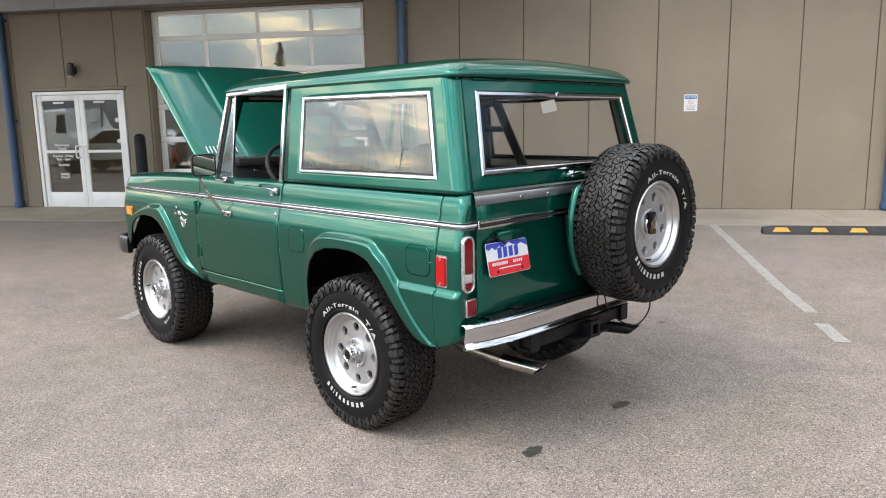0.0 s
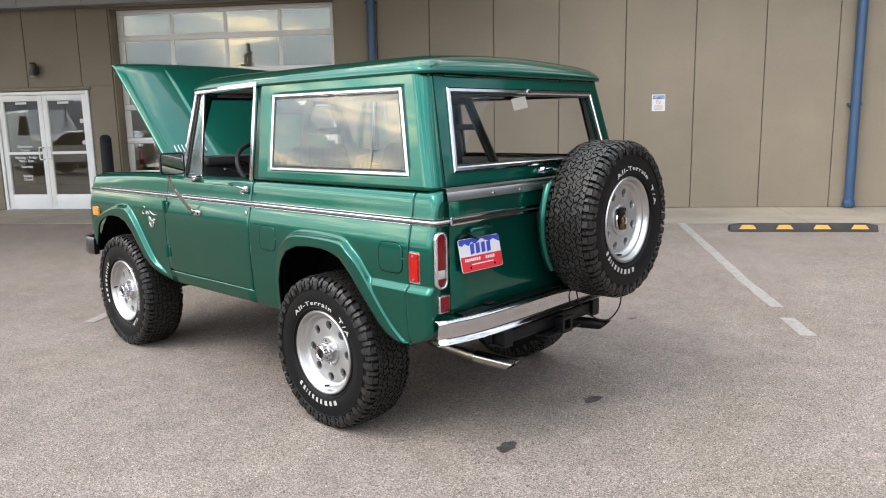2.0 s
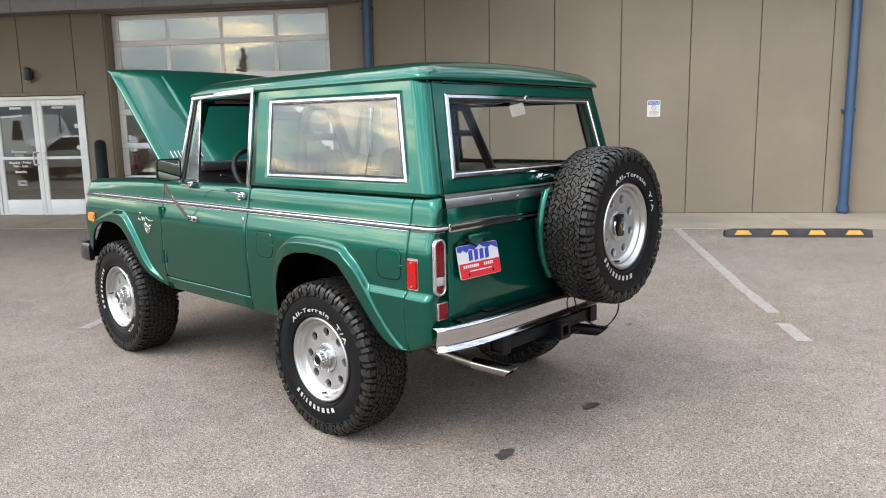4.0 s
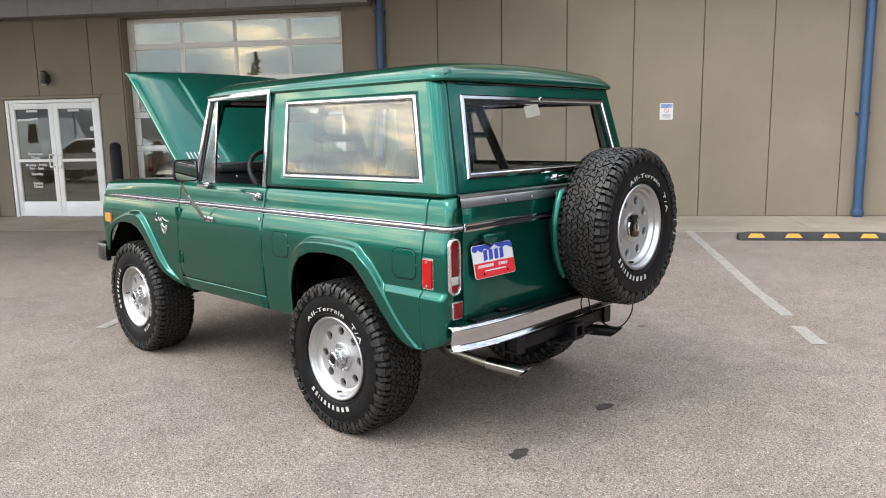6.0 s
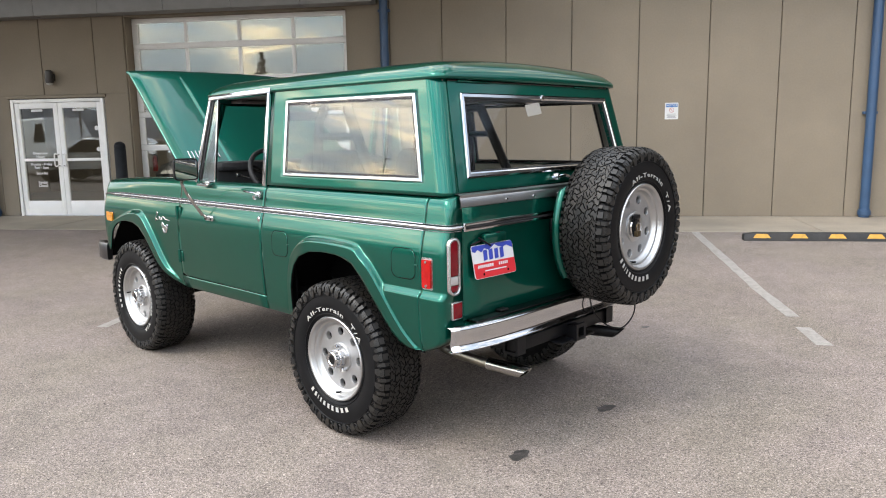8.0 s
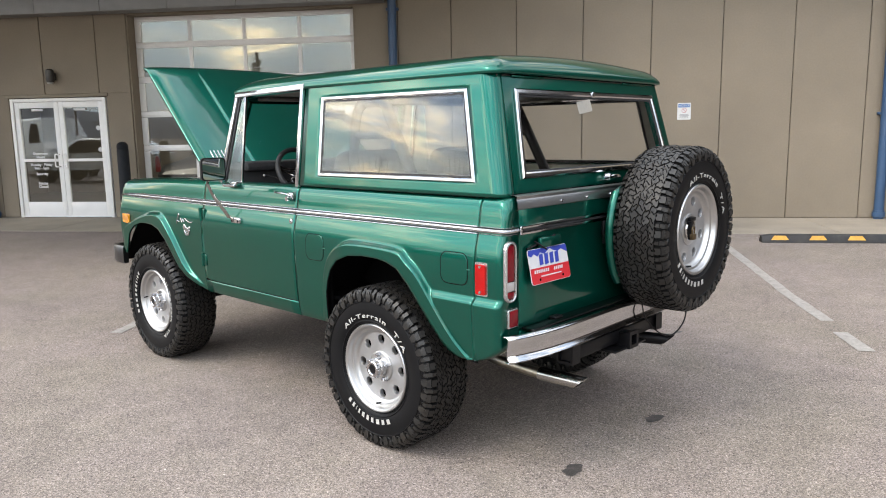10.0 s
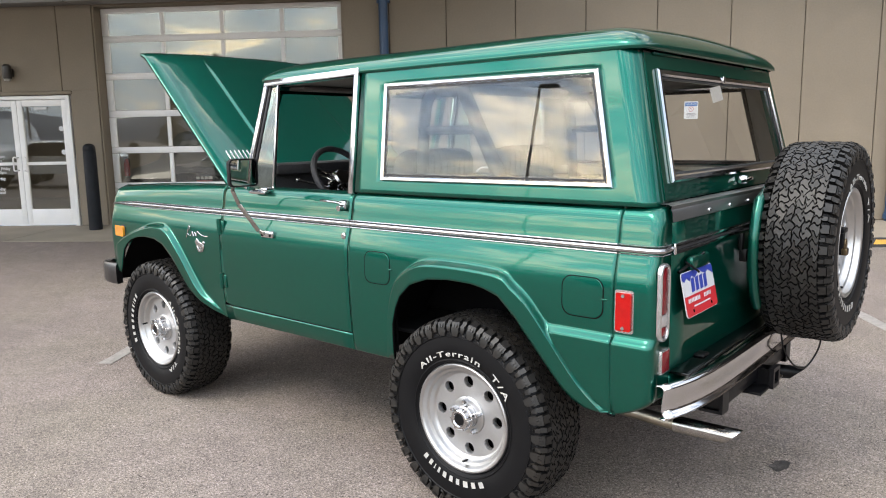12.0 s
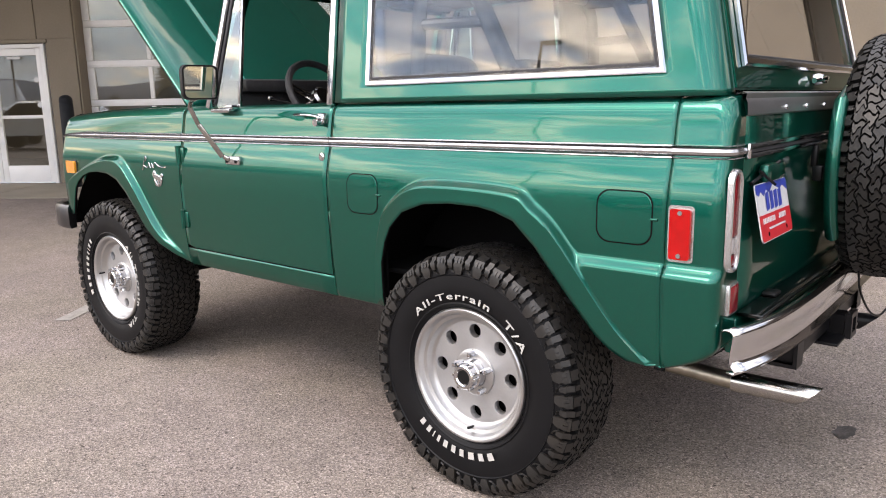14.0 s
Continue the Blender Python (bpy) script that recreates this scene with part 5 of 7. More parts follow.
def rear_end():
    bm = bmesh.new()
    prof = [(0.0, 0.728), (-0.010, 0.733), (-0.022, 0.731), (-0.030, 0.724), (-0.033, 0.713), (-0.031, 0.690), (-0.028, 0.660), (-0.027, 0.638), (-0.031, 0.624), (-0.040, 0.614), (-0.043, 0.607), (-0.038, 0.600), (-0.02, 0.604)]
    rows = []
    for x in np.linspace(-0.890, 0.890, 41):
        y = -0.872 + 0.075 * (abs(x) / 0.905) ** 5
        tz = -0.016 + 0.007 * x
        rows.append([(x * (0.988 + 0.004 * (0.735 - z) / 0.13), y + a, 0.728 - (0.728 - z) * 0.86 + tz) for a, z in prof])
    rows_mesh(bm, rows)
    bm.normal_update()
    rb = part("rear_bumper", bm, "chrome", car, "chrome rear bumper with a coved face", smooth=60, flip=bm.faces[:][4].normal.y > 0)
    so = rb.modifiers.new("thickness", "SOLIDIFY")
    so.thickness, so.offset = 0.004, -1
    for x in (-0.75, 0.75):
        bm = bmesh.new()
        revolve(bm, [(-0.006, 0.0), (-0.005, 0.005), (-0.002, 0.007), (0.004, 0.007)], 12)
        bmesh.ops.transform(bm, matrix=Matrix.Translation((x, -0.896 + 0.075 * (abs(x) / 0.905) ** 5, 0.686)) @ pose(0, 0, 0, 0, 0, 90), verts=bm.verts)
        part("bolt", bm, "chrome", rb)
    bm = bmesh.new()
    box(bm, (0, -0.785, 0.655), (1.50, 0.03, 0.10), 0.008)
    part("valance", bm, "paint", car)
    # body-colour shelf, drawn near-black for the dark reflection on it
    bm = bmesh.new()
    box(bm, (0, -0.825, 0.712), (1.46, 0.07, 0.012), 0.004)
    part("bumper_shelf", bm, "dark_reflection_black", car)
    bm = bmesh.new()
    box(bm, (-0.50, -0.812, 0.724), (0.06, 0.04, 0.012), 0.006)
    part("tailgate_stop", bm, "frame_black", car)
    # receiver hitch
    bm = bmesh.new()
    box(bm, (-0.05, -0.845, 0.545), (0.84, 0.065, 0.065), 0.006)
    h = part("hitch_bar", bm, "frame_black", car, "black steel receiver hitch")
    for x in (-0.435, 0.335):
        bm = bmesh.new()
        box(bm, (x, -0.80, 0.59), (0.012, 0.14, 0.15), 0.003)
        rows = []
        side = 1 if x > 0 else -1
        for out, e in ((-0.02, 0.044), (0.045, 0.044), (0.045, 0.033), (-0.01, 0.033)):
            rows.append([(x + side * out, -0.845 + a * e, 0.545 + b * e) for a, b in ((-1, -1), (1, -1), (1, 1), (-1, 1))])
        rows_mesh(bm, rows, close_v=True)
        bmesh.ops.recalc_face_normals(bm, faces=bm.faces[:])
        part("side_plate", bm, "frame_black", h)
    bm = bmesh.new()
    rows = []
    for y, ho, hi in ((-0.83, 0.033, 0.025), (-0.922, 0.033, 0.025), (-0.925, 0.042, 0.025), (-0.945, 0.042, 0.025)):
        rows.append([(dx * ho - 0.02, y, 0.535 + dz * ho) for dx, dz in ((-1, -1), (1, -1), (1, 1), (-1, 1))])
    rows.append([(dx * 0.025 - 0.02, -0.945, 0.535 + dz * 0.025) for dx, dz in ((-1, -1), (1, -1), (1, 1), (-1, 1))])
    rows.append([(dx * 0.025 - 0.02, -0.84, 0.535 + dz * 0.025) for dx, dz in ((-1, -1), (1, -1), (1, 1), (-1, 1))])
    rows_mesh(bm, rows, close_v=True)
    bmesh.ops.recalc_face_normals(bm, faces=bm.faces[:])
    part("receiver", bm, "frame_black", h)
    bm = bmesh.new()
    box(bm, (-0.02, -0.885, 0.497), (0.30, 0.09, 0.010), 0.003)
    part("chain_plate", bm, "frame_black", h)
    # exhausts: straight pipes with slash-cut tips, the near one bright, the far one black
    for s, x0, drift, zp, r, material in ((-1, -0.486, 0.024, 0.429, 0.0265, "pipe_steel"), (1, 0.305, 0.08, 0.446, 0.027, "frame_black")):
        bm = bmesh.new()
        tube(bm, smooth_path([(s * 0.36, 0.60, 0.50), (s * 0.36, 0.15, 0.56), (x0 * 0.9, -0.22, 0.53), (x0 - drift * 0.5, -0.42, zp + 0.03), (x0 - drift * 0.2, -0.60, zp + 0.008), (x0, -0.74, zp)], 5), r, 16)
        ex = part("exhaust_pipe", bm, material if s > 0 else "pipe_raw", car)
        bm = bmesh.new()
        rows = []
        ro, ri = r * 1.22, r * 1.12
        for k in range(24):
            a = 2 * math.pi * k / 24
            cx, cz = math.cos(a), math.sin(a)
            slant = -0.034 * cz
            rows.append([(x0 + cx * r, -0.716, zp + cz * r), (x0 + cx * ro, -0.718, zp + cz * ro), (x0 + drift + cx * ro, -0.925 + slant, zp - 0.006 + cz * ro),
                         (x0 + drift + cx * ri, -0.925 + slant, zp - 0.006 + cz * ri), (x0 + drift * 0.4 + cx * ri, -0.80, zp + cz * ri)])
        rows_mesh(bm, rows, close_u=True)
        bmesh.ops.recalc_face_normals(bm, faces=bm.faces[:])
        part("tip", bm, material, ex, "slash-cut tail pipe tip")
    # chassis
    bm = bmesh.new()
    for s in (-1, 1):
        box(bm, (s * 0.42, 1.0, 0.56), (0.07, 3.6, 0.11), 0.01)
    for y in (-0.3, 0.6, 1.5):
        box(bm, (0, y, 0.57), (0.80, 0.08, 0.06), 0.01)
    part("chassis", bm, "frame_black", car)
    for y in (0.0, 2.337):
        bm = bmesh.new()
        tube(bm, [(-0.74, y, 0.40), (0.74, y, 0.40)], 0.045, 14)
        revolve(bm2 := bmesh.new(), [(-0.16, 0.03), (-0.12, 0.10), (-0.05, 0.145), (0.05, 0.145), (0.12, 0.10), (0.16, 0.03)], 20)
        bmesh.ops.translate(bm2, vec=(0.12, y, 0.40), verts=bm2.verts)
        merge(bm, bm2)
        for s in (-1, 1):
            bar(bm, (s * 0.46, y - 0.5, 0.50), (s * 0.46, y + 0.5, 0.50), 0.06, 0.03, (0, 0, 1))
        part("axle", bm, "frame_black", car)


rear_end()


def underbody():
    """Inner shell: tub, bulkheads, wheel houses, in a near-black that paints in the deep shade."""
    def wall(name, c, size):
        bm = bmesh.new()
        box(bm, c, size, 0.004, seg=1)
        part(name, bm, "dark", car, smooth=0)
    wall("cabin_floor", (0, 0.42, 0.68), (1.56, 2.30, 0.02))
    wall("splash_pan", (0, 2.22, 0.64), (0.96, 1.20, 0.02))
    wall("bulkhead", (0, 1.60, 0.95), (1.60, 0.02, 0.60))
    wall("tailgate_liner", (0, -0.755, 0.95), (1.50, 0.012, 0.50))
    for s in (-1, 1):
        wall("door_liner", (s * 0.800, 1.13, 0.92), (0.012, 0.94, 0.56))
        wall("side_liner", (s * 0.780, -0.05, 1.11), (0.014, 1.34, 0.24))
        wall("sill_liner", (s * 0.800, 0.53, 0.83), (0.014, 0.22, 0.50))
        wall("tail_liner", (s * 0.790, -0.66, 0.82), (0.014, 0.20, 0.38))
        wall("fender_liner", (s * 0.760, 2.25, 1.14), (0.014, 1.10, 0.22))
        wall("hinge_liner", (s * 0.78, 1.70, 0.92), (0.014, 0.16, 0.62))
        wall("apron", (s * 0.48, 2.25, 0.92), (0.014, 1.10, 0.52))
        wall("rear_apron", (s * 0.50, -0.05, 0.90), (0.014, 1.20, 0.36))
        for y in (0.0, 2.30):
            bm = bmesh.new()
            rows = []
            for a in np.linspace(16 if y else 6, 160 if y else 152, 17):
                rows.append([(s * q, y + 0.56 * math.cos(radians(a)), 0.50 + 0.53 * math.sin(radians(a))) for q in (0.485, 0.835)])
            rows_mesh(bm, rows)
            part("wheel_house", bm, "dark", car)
        # gasket under the hardtop
        wall("hardtop_gasket", (s * 0.750, -0.02, 1.270), (0.04, 1.26, 0.016))
    bm = bmesh.new()
    box(bm, (0, 2.87, 0.98), (1.50, 0.05, 0.44), 0.02)
    part("front_panel", bm, "paint", car)
    bm = bmesh.new()
    box(bm, (0, 2.25, 0.98), (0.75, 0.85, 0.36), 0.05)
    part("engine", bm, "frame_black", car)
    bm = bmesh.new()
    rows = []
    plan = smooth_path([(-0.885, 2.76, 0), (-0.885, 2.88, 0), (-0.85, 2.97, 0), (-0.70, 3.02, 0), (0, 3.04, 0), (0.70, 3.02, 0), (0.85, 2.97, 0), (0.885, 2.88, 0), (0.885, 2.76, 0)], 6)
    for i, p in enumerate(plan):
        d = (plan[min(i + 1, len(plan) - 1)] - plan[max(i - 1, 0)]).normalized()
        o = Vector((-d.y, d.x, 0))
        rows.append([p + o * a + Vector((0, 0, z)) for a, z in ((-0.02, 0.755), (0.012, 0.758), (0.02, 0.74), (0.02, 0.645), (0.012, 0.628), (-0.02, 0.632))])
    vs = rows_mesh(bm, rows, close_v=True)
    bm.faces.new(vs[0])
    bm.faces.new(vs[-1][::-1])
    bmesh.ops.recalc_face_normals(bm, faces=bm.faces[:])
    part("front_bumper", bm, "gunmetal", car, "dark steel front bumper")


underbody()


def front_top():
    # cowl
    bm = bmesh.new()
    rows = []
    for x in np.linspace(-0.78, 0.78, 15):
        k = 1 - (x / 0.78) ** 4
        rows.append([(x, 1.70, 1.262 + 0.02 * k), (x, 1.66, 1.27 + 0.02 * k), (x, 1.58, 1.272 + 0.02 * k), (x, 1.53, 1.268 + 0.018 * k)])
    rows_mesh(bm, rows)
    bmesh.ops.recalc_face_normals(bm, faces=bm.faces[:])
    ob = part("cowl", bm, "paint", car)
    so = ob.modifiers.new("thickness", "SOLIDIFY")
    so.thickness = 0.015
    # raised hood
    hinge, ang = Vector((0, 1.70, 1.275)), radians(41.2)
    d = Vector((0, math.cos(ang), math.sin(ang)))
    n = Vector((0, -math.sin(ang), math.cos(ang)))
    bm = bmesh.new()
    rows = []
    us = sorted(set([-1.0, -0.985, -0.95] + [round(v, 3) for v in np.linspace(-0.9, 0.9, 25)] + [k * round(v, 4) for v in np.linspace(0.44, 0.54, 15) for k in (-1, 1)] + [0.95, 0.985, 1.0]))
    for u in us:
        row = []
        for v in list(np.linspace(0, 1.13, 16)) + [1.155, 1.175, 1.19, 1.197]:
            w = 0.752 - 0.047 * v / 1.17
            ridge = 0.522 - 0.036 * v / 1.17
            crown = 0.030 * (1 - abs(u) ** 2.4) + 0.008 * step((ridge - abs(u)) / 0.022) * step((1.07 - v) / 0.06)
            crown -= 0.007 * step((abs(u) - 0.94) / 0.06)
            crown -= 0.025 * (max(v - 1.12, 0) / 0.077) ** 2
            lip = 0.012 * (abs(u) ** 2) * step((v - 0.9) / 0.27)
            row.append(hinge + Vector((u * w, 0, 0)) + d * (v + lip) + n * crown)
        rows.append(row)
    rows_mesh(bm, rows)
    bm.normal_update()
    f0 = bm.faces[:][len(bm.faces) // 2]
    ob = part("hood", bm, "paint", car, "raised green hood with a raised centre", smooth=40, flip=f0.normal.dot(n) < 0)
    so = ob.modifiers.new("thickness", "SOLIDIFY")
    so.thickness, so.offset = 0.018, -1
    for k in range(9):
        bm = bmesh.new()
        a = hinge + d * 0.17 + n * 0.030 + Vector((-0.660 + 0.0275 * k, 0, 0))
        bar(bm, a, a + d * 0.065 + n * 0.008, 0.008, 0.012, n, 0.003)
        part("louvre", bm, "steel", ob, "bright hood louvre")
    # windscreen
    bm = bmesh.new()
    q = [(-0.675, 1.335, 1.79), (0.675, 1.335, 1.79), (0.742, 1.510, 1.300), (-0.742, 1.510, 1.300)]
    inner = frame_quad(bm, q, 0.045, 0.04, (0, 0.94, 0.33), 0.01)
    bmesh.ops.recalc_face_normals(bm, faces=bm.faces[:])
    ws = part("windscreen_frame", bm, "paint", car)
    bm = bmesh.new()
    bm.faces.new([bm.verts.new(Vector(p) + Vector((0, 0.015, 0.005))) for p in inner])
    gl = part("glass", bm, "rear_glass", ws, smooth=0)
    so = gl.modifiers.new("thickness", "SOLIDIFY")
    so.thickness = 0.005
    gl.visible_shadow = False


front_top()


def door_mirror(s):
    def put(name, bm, material, parent, label=""):
        if s > 0:
            bmesh.ops.scale(bm, vec=(-1, 1, 1), verts=bm.verts)
            bmesh.ops.reverse_faces(bm, faces=bm.faces[:])
        return part(name, bm, material, parent, label)
    bm = bmesh.new()
    m = Matrix.Translation((-1.040, 1.15, 1.368)) @ pose(0, 0, 0, 90.7, 0, -7)
    rim = rounded(0.146, 0.130, 0.022, 6)
    rows = []
    for k, dz in ((0.90, 0.0), (0.985, 0.0), (1.0, -0.004), (1.0, -0.020), (0.94, -0.034), (0.6, -0.045)):
        rows.append([m @ Vector((x * k, y * k, dz)) for x, y in rim])
    vs = rows_mesh(bm, rows, close_v=True)
    bm.faces.new(vs[-1])
    bmesh.ops.recalc_face_normals(bm, faces=bm.faces[:])
    mi = put("door_mirror", bm, "frame_black", car, "dark-backed door mirror on a bright bent arm")
    bm = bmesh.new()
    bm.faces.new([bm.verts.new(m @ Vector((x * 0.92, y * 0.92, -0.002))) for x, y in rim])
    put("mirror_glass", bm, "mirror", mi)
    bm = bmesh.new()
    bar(bm, (-0.886, 1.276, 1.070), (-0.952, 1.332, 1.205), 0.023, 0.007, (-1, -0.3, 0.3))
    bar(bm, (-0.952, 1.331, 1.203), (-0.985, 1.335, 1.28), 0.022, 0.007, (-1, -0.3, 0.3))
    bar(bm, (-0.884, 1.276, 1.072), (-0.884, 1.235, 1.060), 0.020, 0.007, (-1, 0, 0))
    tube(bm, smooth_path([(-0.985, 1.33, 1.278), (-0.995, 1.30, 1.298), (-1.02, 1.24, 1.302), (-1.035, 1.185, 1.32)], 4), 0.010, 8, flat=0.6)
    put("arm", bm, "pipe_steel", mi)
    bm = bmesh.new()
    box(bm, (-0.872, 1.222, 1.056), (0.022, 0.100, 0.036), 0.008)
    put("bracket", bm, "chrome", mi)
    for y in (1.190, 1.254):
        bm = bmesh.new()
        revolve(bm, [(-0.004, 0.0), (-0.003, 0.006), (0.002, 0.007)], 10)
        bmesh.ops.translate(bm, vec=(-0.884, y, 1.052), verts=bm.verts)
        put("screw", bm, "dark", mi)


M["mirror"] = mat("mirror_glass", (0.42, 0.42, 0.40), 0.02, 1.0, var=0.01)
door_mirror(-1)
door_mirror(1)


# ---- wheels ----
TYRE_R = 0.411


def tread_radius(x):
    return TYRE_R - 2.1 * max(abs(x) - 0.085, 0) ** 1.7 - 0.12 * x * x


def tread_mesh():
    """Interlocking S-shaped blocks, with lugs that run over the shoulders."""
    bm = bmesh.new()
    rr = random.Random(4)
    n = 80
    pitch = 2 * math.pi / n

    def block(poly, depth=0.013, lift=0.0):
        """poly: (angle, along) corners, raised from the casing."""
        top, low = [], []
        lean = rr.uniform(-0.10, 0.10)
        ca, cx = sum(p[0] for p in poly) / len(poly), sum(p[1] for p in poly) / len(poly)
        for a, x in poly:
            r = tread_radius(x) + lift + lean * (a - ca) * TYRE_R
            ta, tx = ca + (a - ca) * 0.77, cx + (x - cx) * 0.85
            top.append(bm.verts.new((tx, r * math.cos(ta), r * math.sin(ta))))
            r -= depth
            low.append(bm.verts.new((x, r * math.cos(a), r * math.sin(a))))
        bm.faces.new(top)
        # flanks take the darker rubber, which paints the shade of the grooves
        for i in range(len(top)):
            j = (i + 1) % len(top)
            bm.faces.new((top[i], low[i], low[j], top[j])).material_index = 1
    rows, w = 6, 0.032
    amp = [[rr.uniform(0.20, 0.62) for k in range(n)] for r in range(rows)]
    jit = [[rr.uniform(-0.20, 0.20) for k in range(n)] for r in range(rows)]

    def seam(r, q):
        """The wavy line between two rows, at an angle."""
        if r in (0, rows):
            return -0.096 + r * w
        return -0.096 + r * w + 0.0050 * math.sin(n * q / 2 + 1.9 * r) + 0.0035 * math.sin(n * q * 0.8 + 4 * r) + 0.0025 * math.sin(19 * q + 2 * r)

    def cut(r, k, v):
        """The S-shaped line between two blocks of a row."""
        side = 1 if r % 2 else -1
        return (k + 0.37 * r + jit[r][k % n]) * pitch + side * amp[r][k % n] * pitch * math.sin(2 * math.pi * v) + side * 0.22 * pitch * (v - 0.5)
    for r in range(rows):
        for k in range(n):
            poly = []
            for e, va in ((0, 0.0), (1, 1.0)):
                ends = (cut(r, k, va), cut(r, k + 1, va))
                line = [(q, seam(r + e, q)) for q in np.linspace(ends[0], ends[1], 5)]
                mids = [(cut(r, k + 1 - e, v), seam(r, cut(r, k + 1 - e, v)) * (1 - v) + seam(r + 1, cut(r, k + 1 - e, v)) * v) for v in (0.2, 0.4, 0.6, 0.8)]
                poly += line if e == 0 else line[::-1]
                poly += mids if e == 0 else mids[::-1]
            block(poly, 0.013, rr.uniform(-0.0022, 0.0012))
    m = 32
    pitch = 2 * math.pi / m
    for s in (-1, 1):
        for k in range(m):
            a0 = (k + (0.5 if s > 0 else 0) + rr.uniform(-0.03, 0.03)) * pitch
            # a broad lug and a narrow one set back beside it
            for off, f, xo, rb in ((-0.16, 0.26, 0.127, 0.342), (0.335, 0.13, 0.117, 0.366)):
                ac = a0 + off * pitch
                f *= pitch
                xi = s * 0.0985
                block([(ac - f, xi), (ac - f * 0.2, xi - s * 0.007), (ac + f * 0.2, xi + s * 0.003), (ac + f, xi - s * 0.003), (ac + f * 0.95, s * xo), (ac - f * 0.95, s * xo)], 0.014)
                rt = tread_radius(xo) - 0.0015
                wide = f > 0.2 * pitch
                radii = (rt, rt - 0.010, 0.383, 0.373, 0.362, 0.350, 0.341) if wide else (rt, rt - 0.009, 0.385, 0.380, 0.372, 0.366, 0.360)
                outs = (xo, xo + 0.006, 0.1345, 0.1375, 0.1385, 0.1385, 0.1375)
                left = (-0.93, -0.95, -0.78, -1.00, -0.92, -0.80, -0.72) if wide else (-0.93, -0.95, -1.10, -0.85, -0.9, -0.7, -0.6)
                right = (0.93, 0.92, 1.05, 0.78, 0.95, 0.72, 0.50) if wide else (0.93, 0.95, 0.75, 1.1, 0.95, 0.9, 0.7)
                rows = [[(ac + f * p, s * x, r), (ac + f * q, s * x, r)] for p, q, x, r in zip(left, right, outs, radii)]
                t = [[bm.verts.new((x, r * math.cos(q), r * math.sin(q))) for q, x, r in e] for e in rows]
                lo = [[bm.verts.new((s * 0.118, (r - 0.003) * math.cos(q), (r - 0.003) * math.sin(q))) for q, x, r in e] for e in rows]
                for i in range(len(t) - 1):
                    bm.faces.new((t[i][0], t[i][1], t[i + 1][1], t[i + 1][0]))
                    for j in (0, 1):
                        bm.faces.new((t[i][j], t[i + 1][j], lo[i + 1][j], lo[i][j]))
                bm.faces.new((t[-1][0], t[-1][1], lo[-1][1], lo[-1][0]))
                if wide:
                    # a raised pad with a cut on the lug's face, and a thin zigzag rib below it
                    for p0, p1 in ((-0.60, -0.08), (0.04, 0.52)):
                        pad = [[(ac + f * p, s * x, r) for p in (p0, p1)] for x, r in ((xo + 0.005, rt - 0.006), (0.1375, 0.386), (0.1405, 0.377))]
                        pv = [[bm.verts.new((x, r * math.cos(q), r * math.sin(q))) for q, x, r in e] for e in pad]
                        pl = [[bm.verts.new((s * 0.130, r * math.cos(q), r * math.sin(q))) for q, x, r in e] for e in pad]
                        for i in range(2):
                            bm.faces.new((pv[i][0], pv[i][1], pv[i + 1][1], pv[i + 1][0]))
                            for j in (0, 1):
                                bm.faces.new((pv[i][j], pv[i + 1][j], pl[i + 1][j], pl[i][j]))
                        bm.faces.new((pv[2][0], pv[2][1], pl[2][1], pl[2][0]))
                    zig = [(0.5, 0.372), (1.0, 0.360), (1.4, 0.366), (2.0, 0.350), (2.6, 0.346)]
                    zv = [[bm.verts.new((s * x, (r + e) * math.cos(ac + f * p), (r + e) * math.sin(ac + f * p))) for x, e in ((0.132, -0.003), (0.1375, 0.0), (0.132, 0.003))] for p, r in zig]
                    for i in range(len(zv) - 1):
                        for j in (0, 1):
                            bm.faces.new((zv[i][j], zv[i + 1][j], zv[i + 1][j + 1], zv[i][j + 1]))
    bmesh.ops.recalc_face_normals(bm, faces=bm.faces[:])
    return bm


def sidewall_bars(parent, angle0, widths, r0=0.268, h=0.023, gap=0.012):
    """A run of plain raised bars round the sidewall, clockwise from angle0 (seen from outside)."""
    a = radians(angle0)
    for w in widths:
        if w > 0:
            bm = bmesh.new()
            rows = []
            for k in range(4):
                t = a - (w * 0.78 / r0) * k / 3
                rows.append([(-0.1335 - 0.0030 * u, -math.cos(t) * r, math.sin(t) * r) for r, u in ((r0 - h / 2, 0), (r0 - h / 2, 1), (r0 + h / 2, 1), (r0 + h / 2, 0))])
            rows_mesh(bm, rows)
            bmesh.ops.recalc_face_normals(bm, faces=bm.faces[:])
            part("sidewall_mark", bm, "letter", parent, "raised white sidewall mark", smooth=0)
        a -= (abs(w) + gap) / r0


def sidewall_word(parent, text, mid, size, r0=0.268):
    """Raised letters bent round the sidewall, their middle at an angle (seen from outside, clockwise)."""
    ob = lettering(text, size, Matrix.Identity(4), "letter", parent, "sidewall_lettering", bold=0.0003, space=1.22)
    me = ob.data
    for v in me.vertices:
        x, y = v.co.x * 1.90, v.co.y
        t = radians(mid) - x / r0
        v.co = (-0.1345 - 0.0026 * (v.co.z > 0.0003), -math.cos(t) * (r0 + y), math.sin(t) * (r0 + y))
    tagged(ob, "raised white lettering on the sidewall")


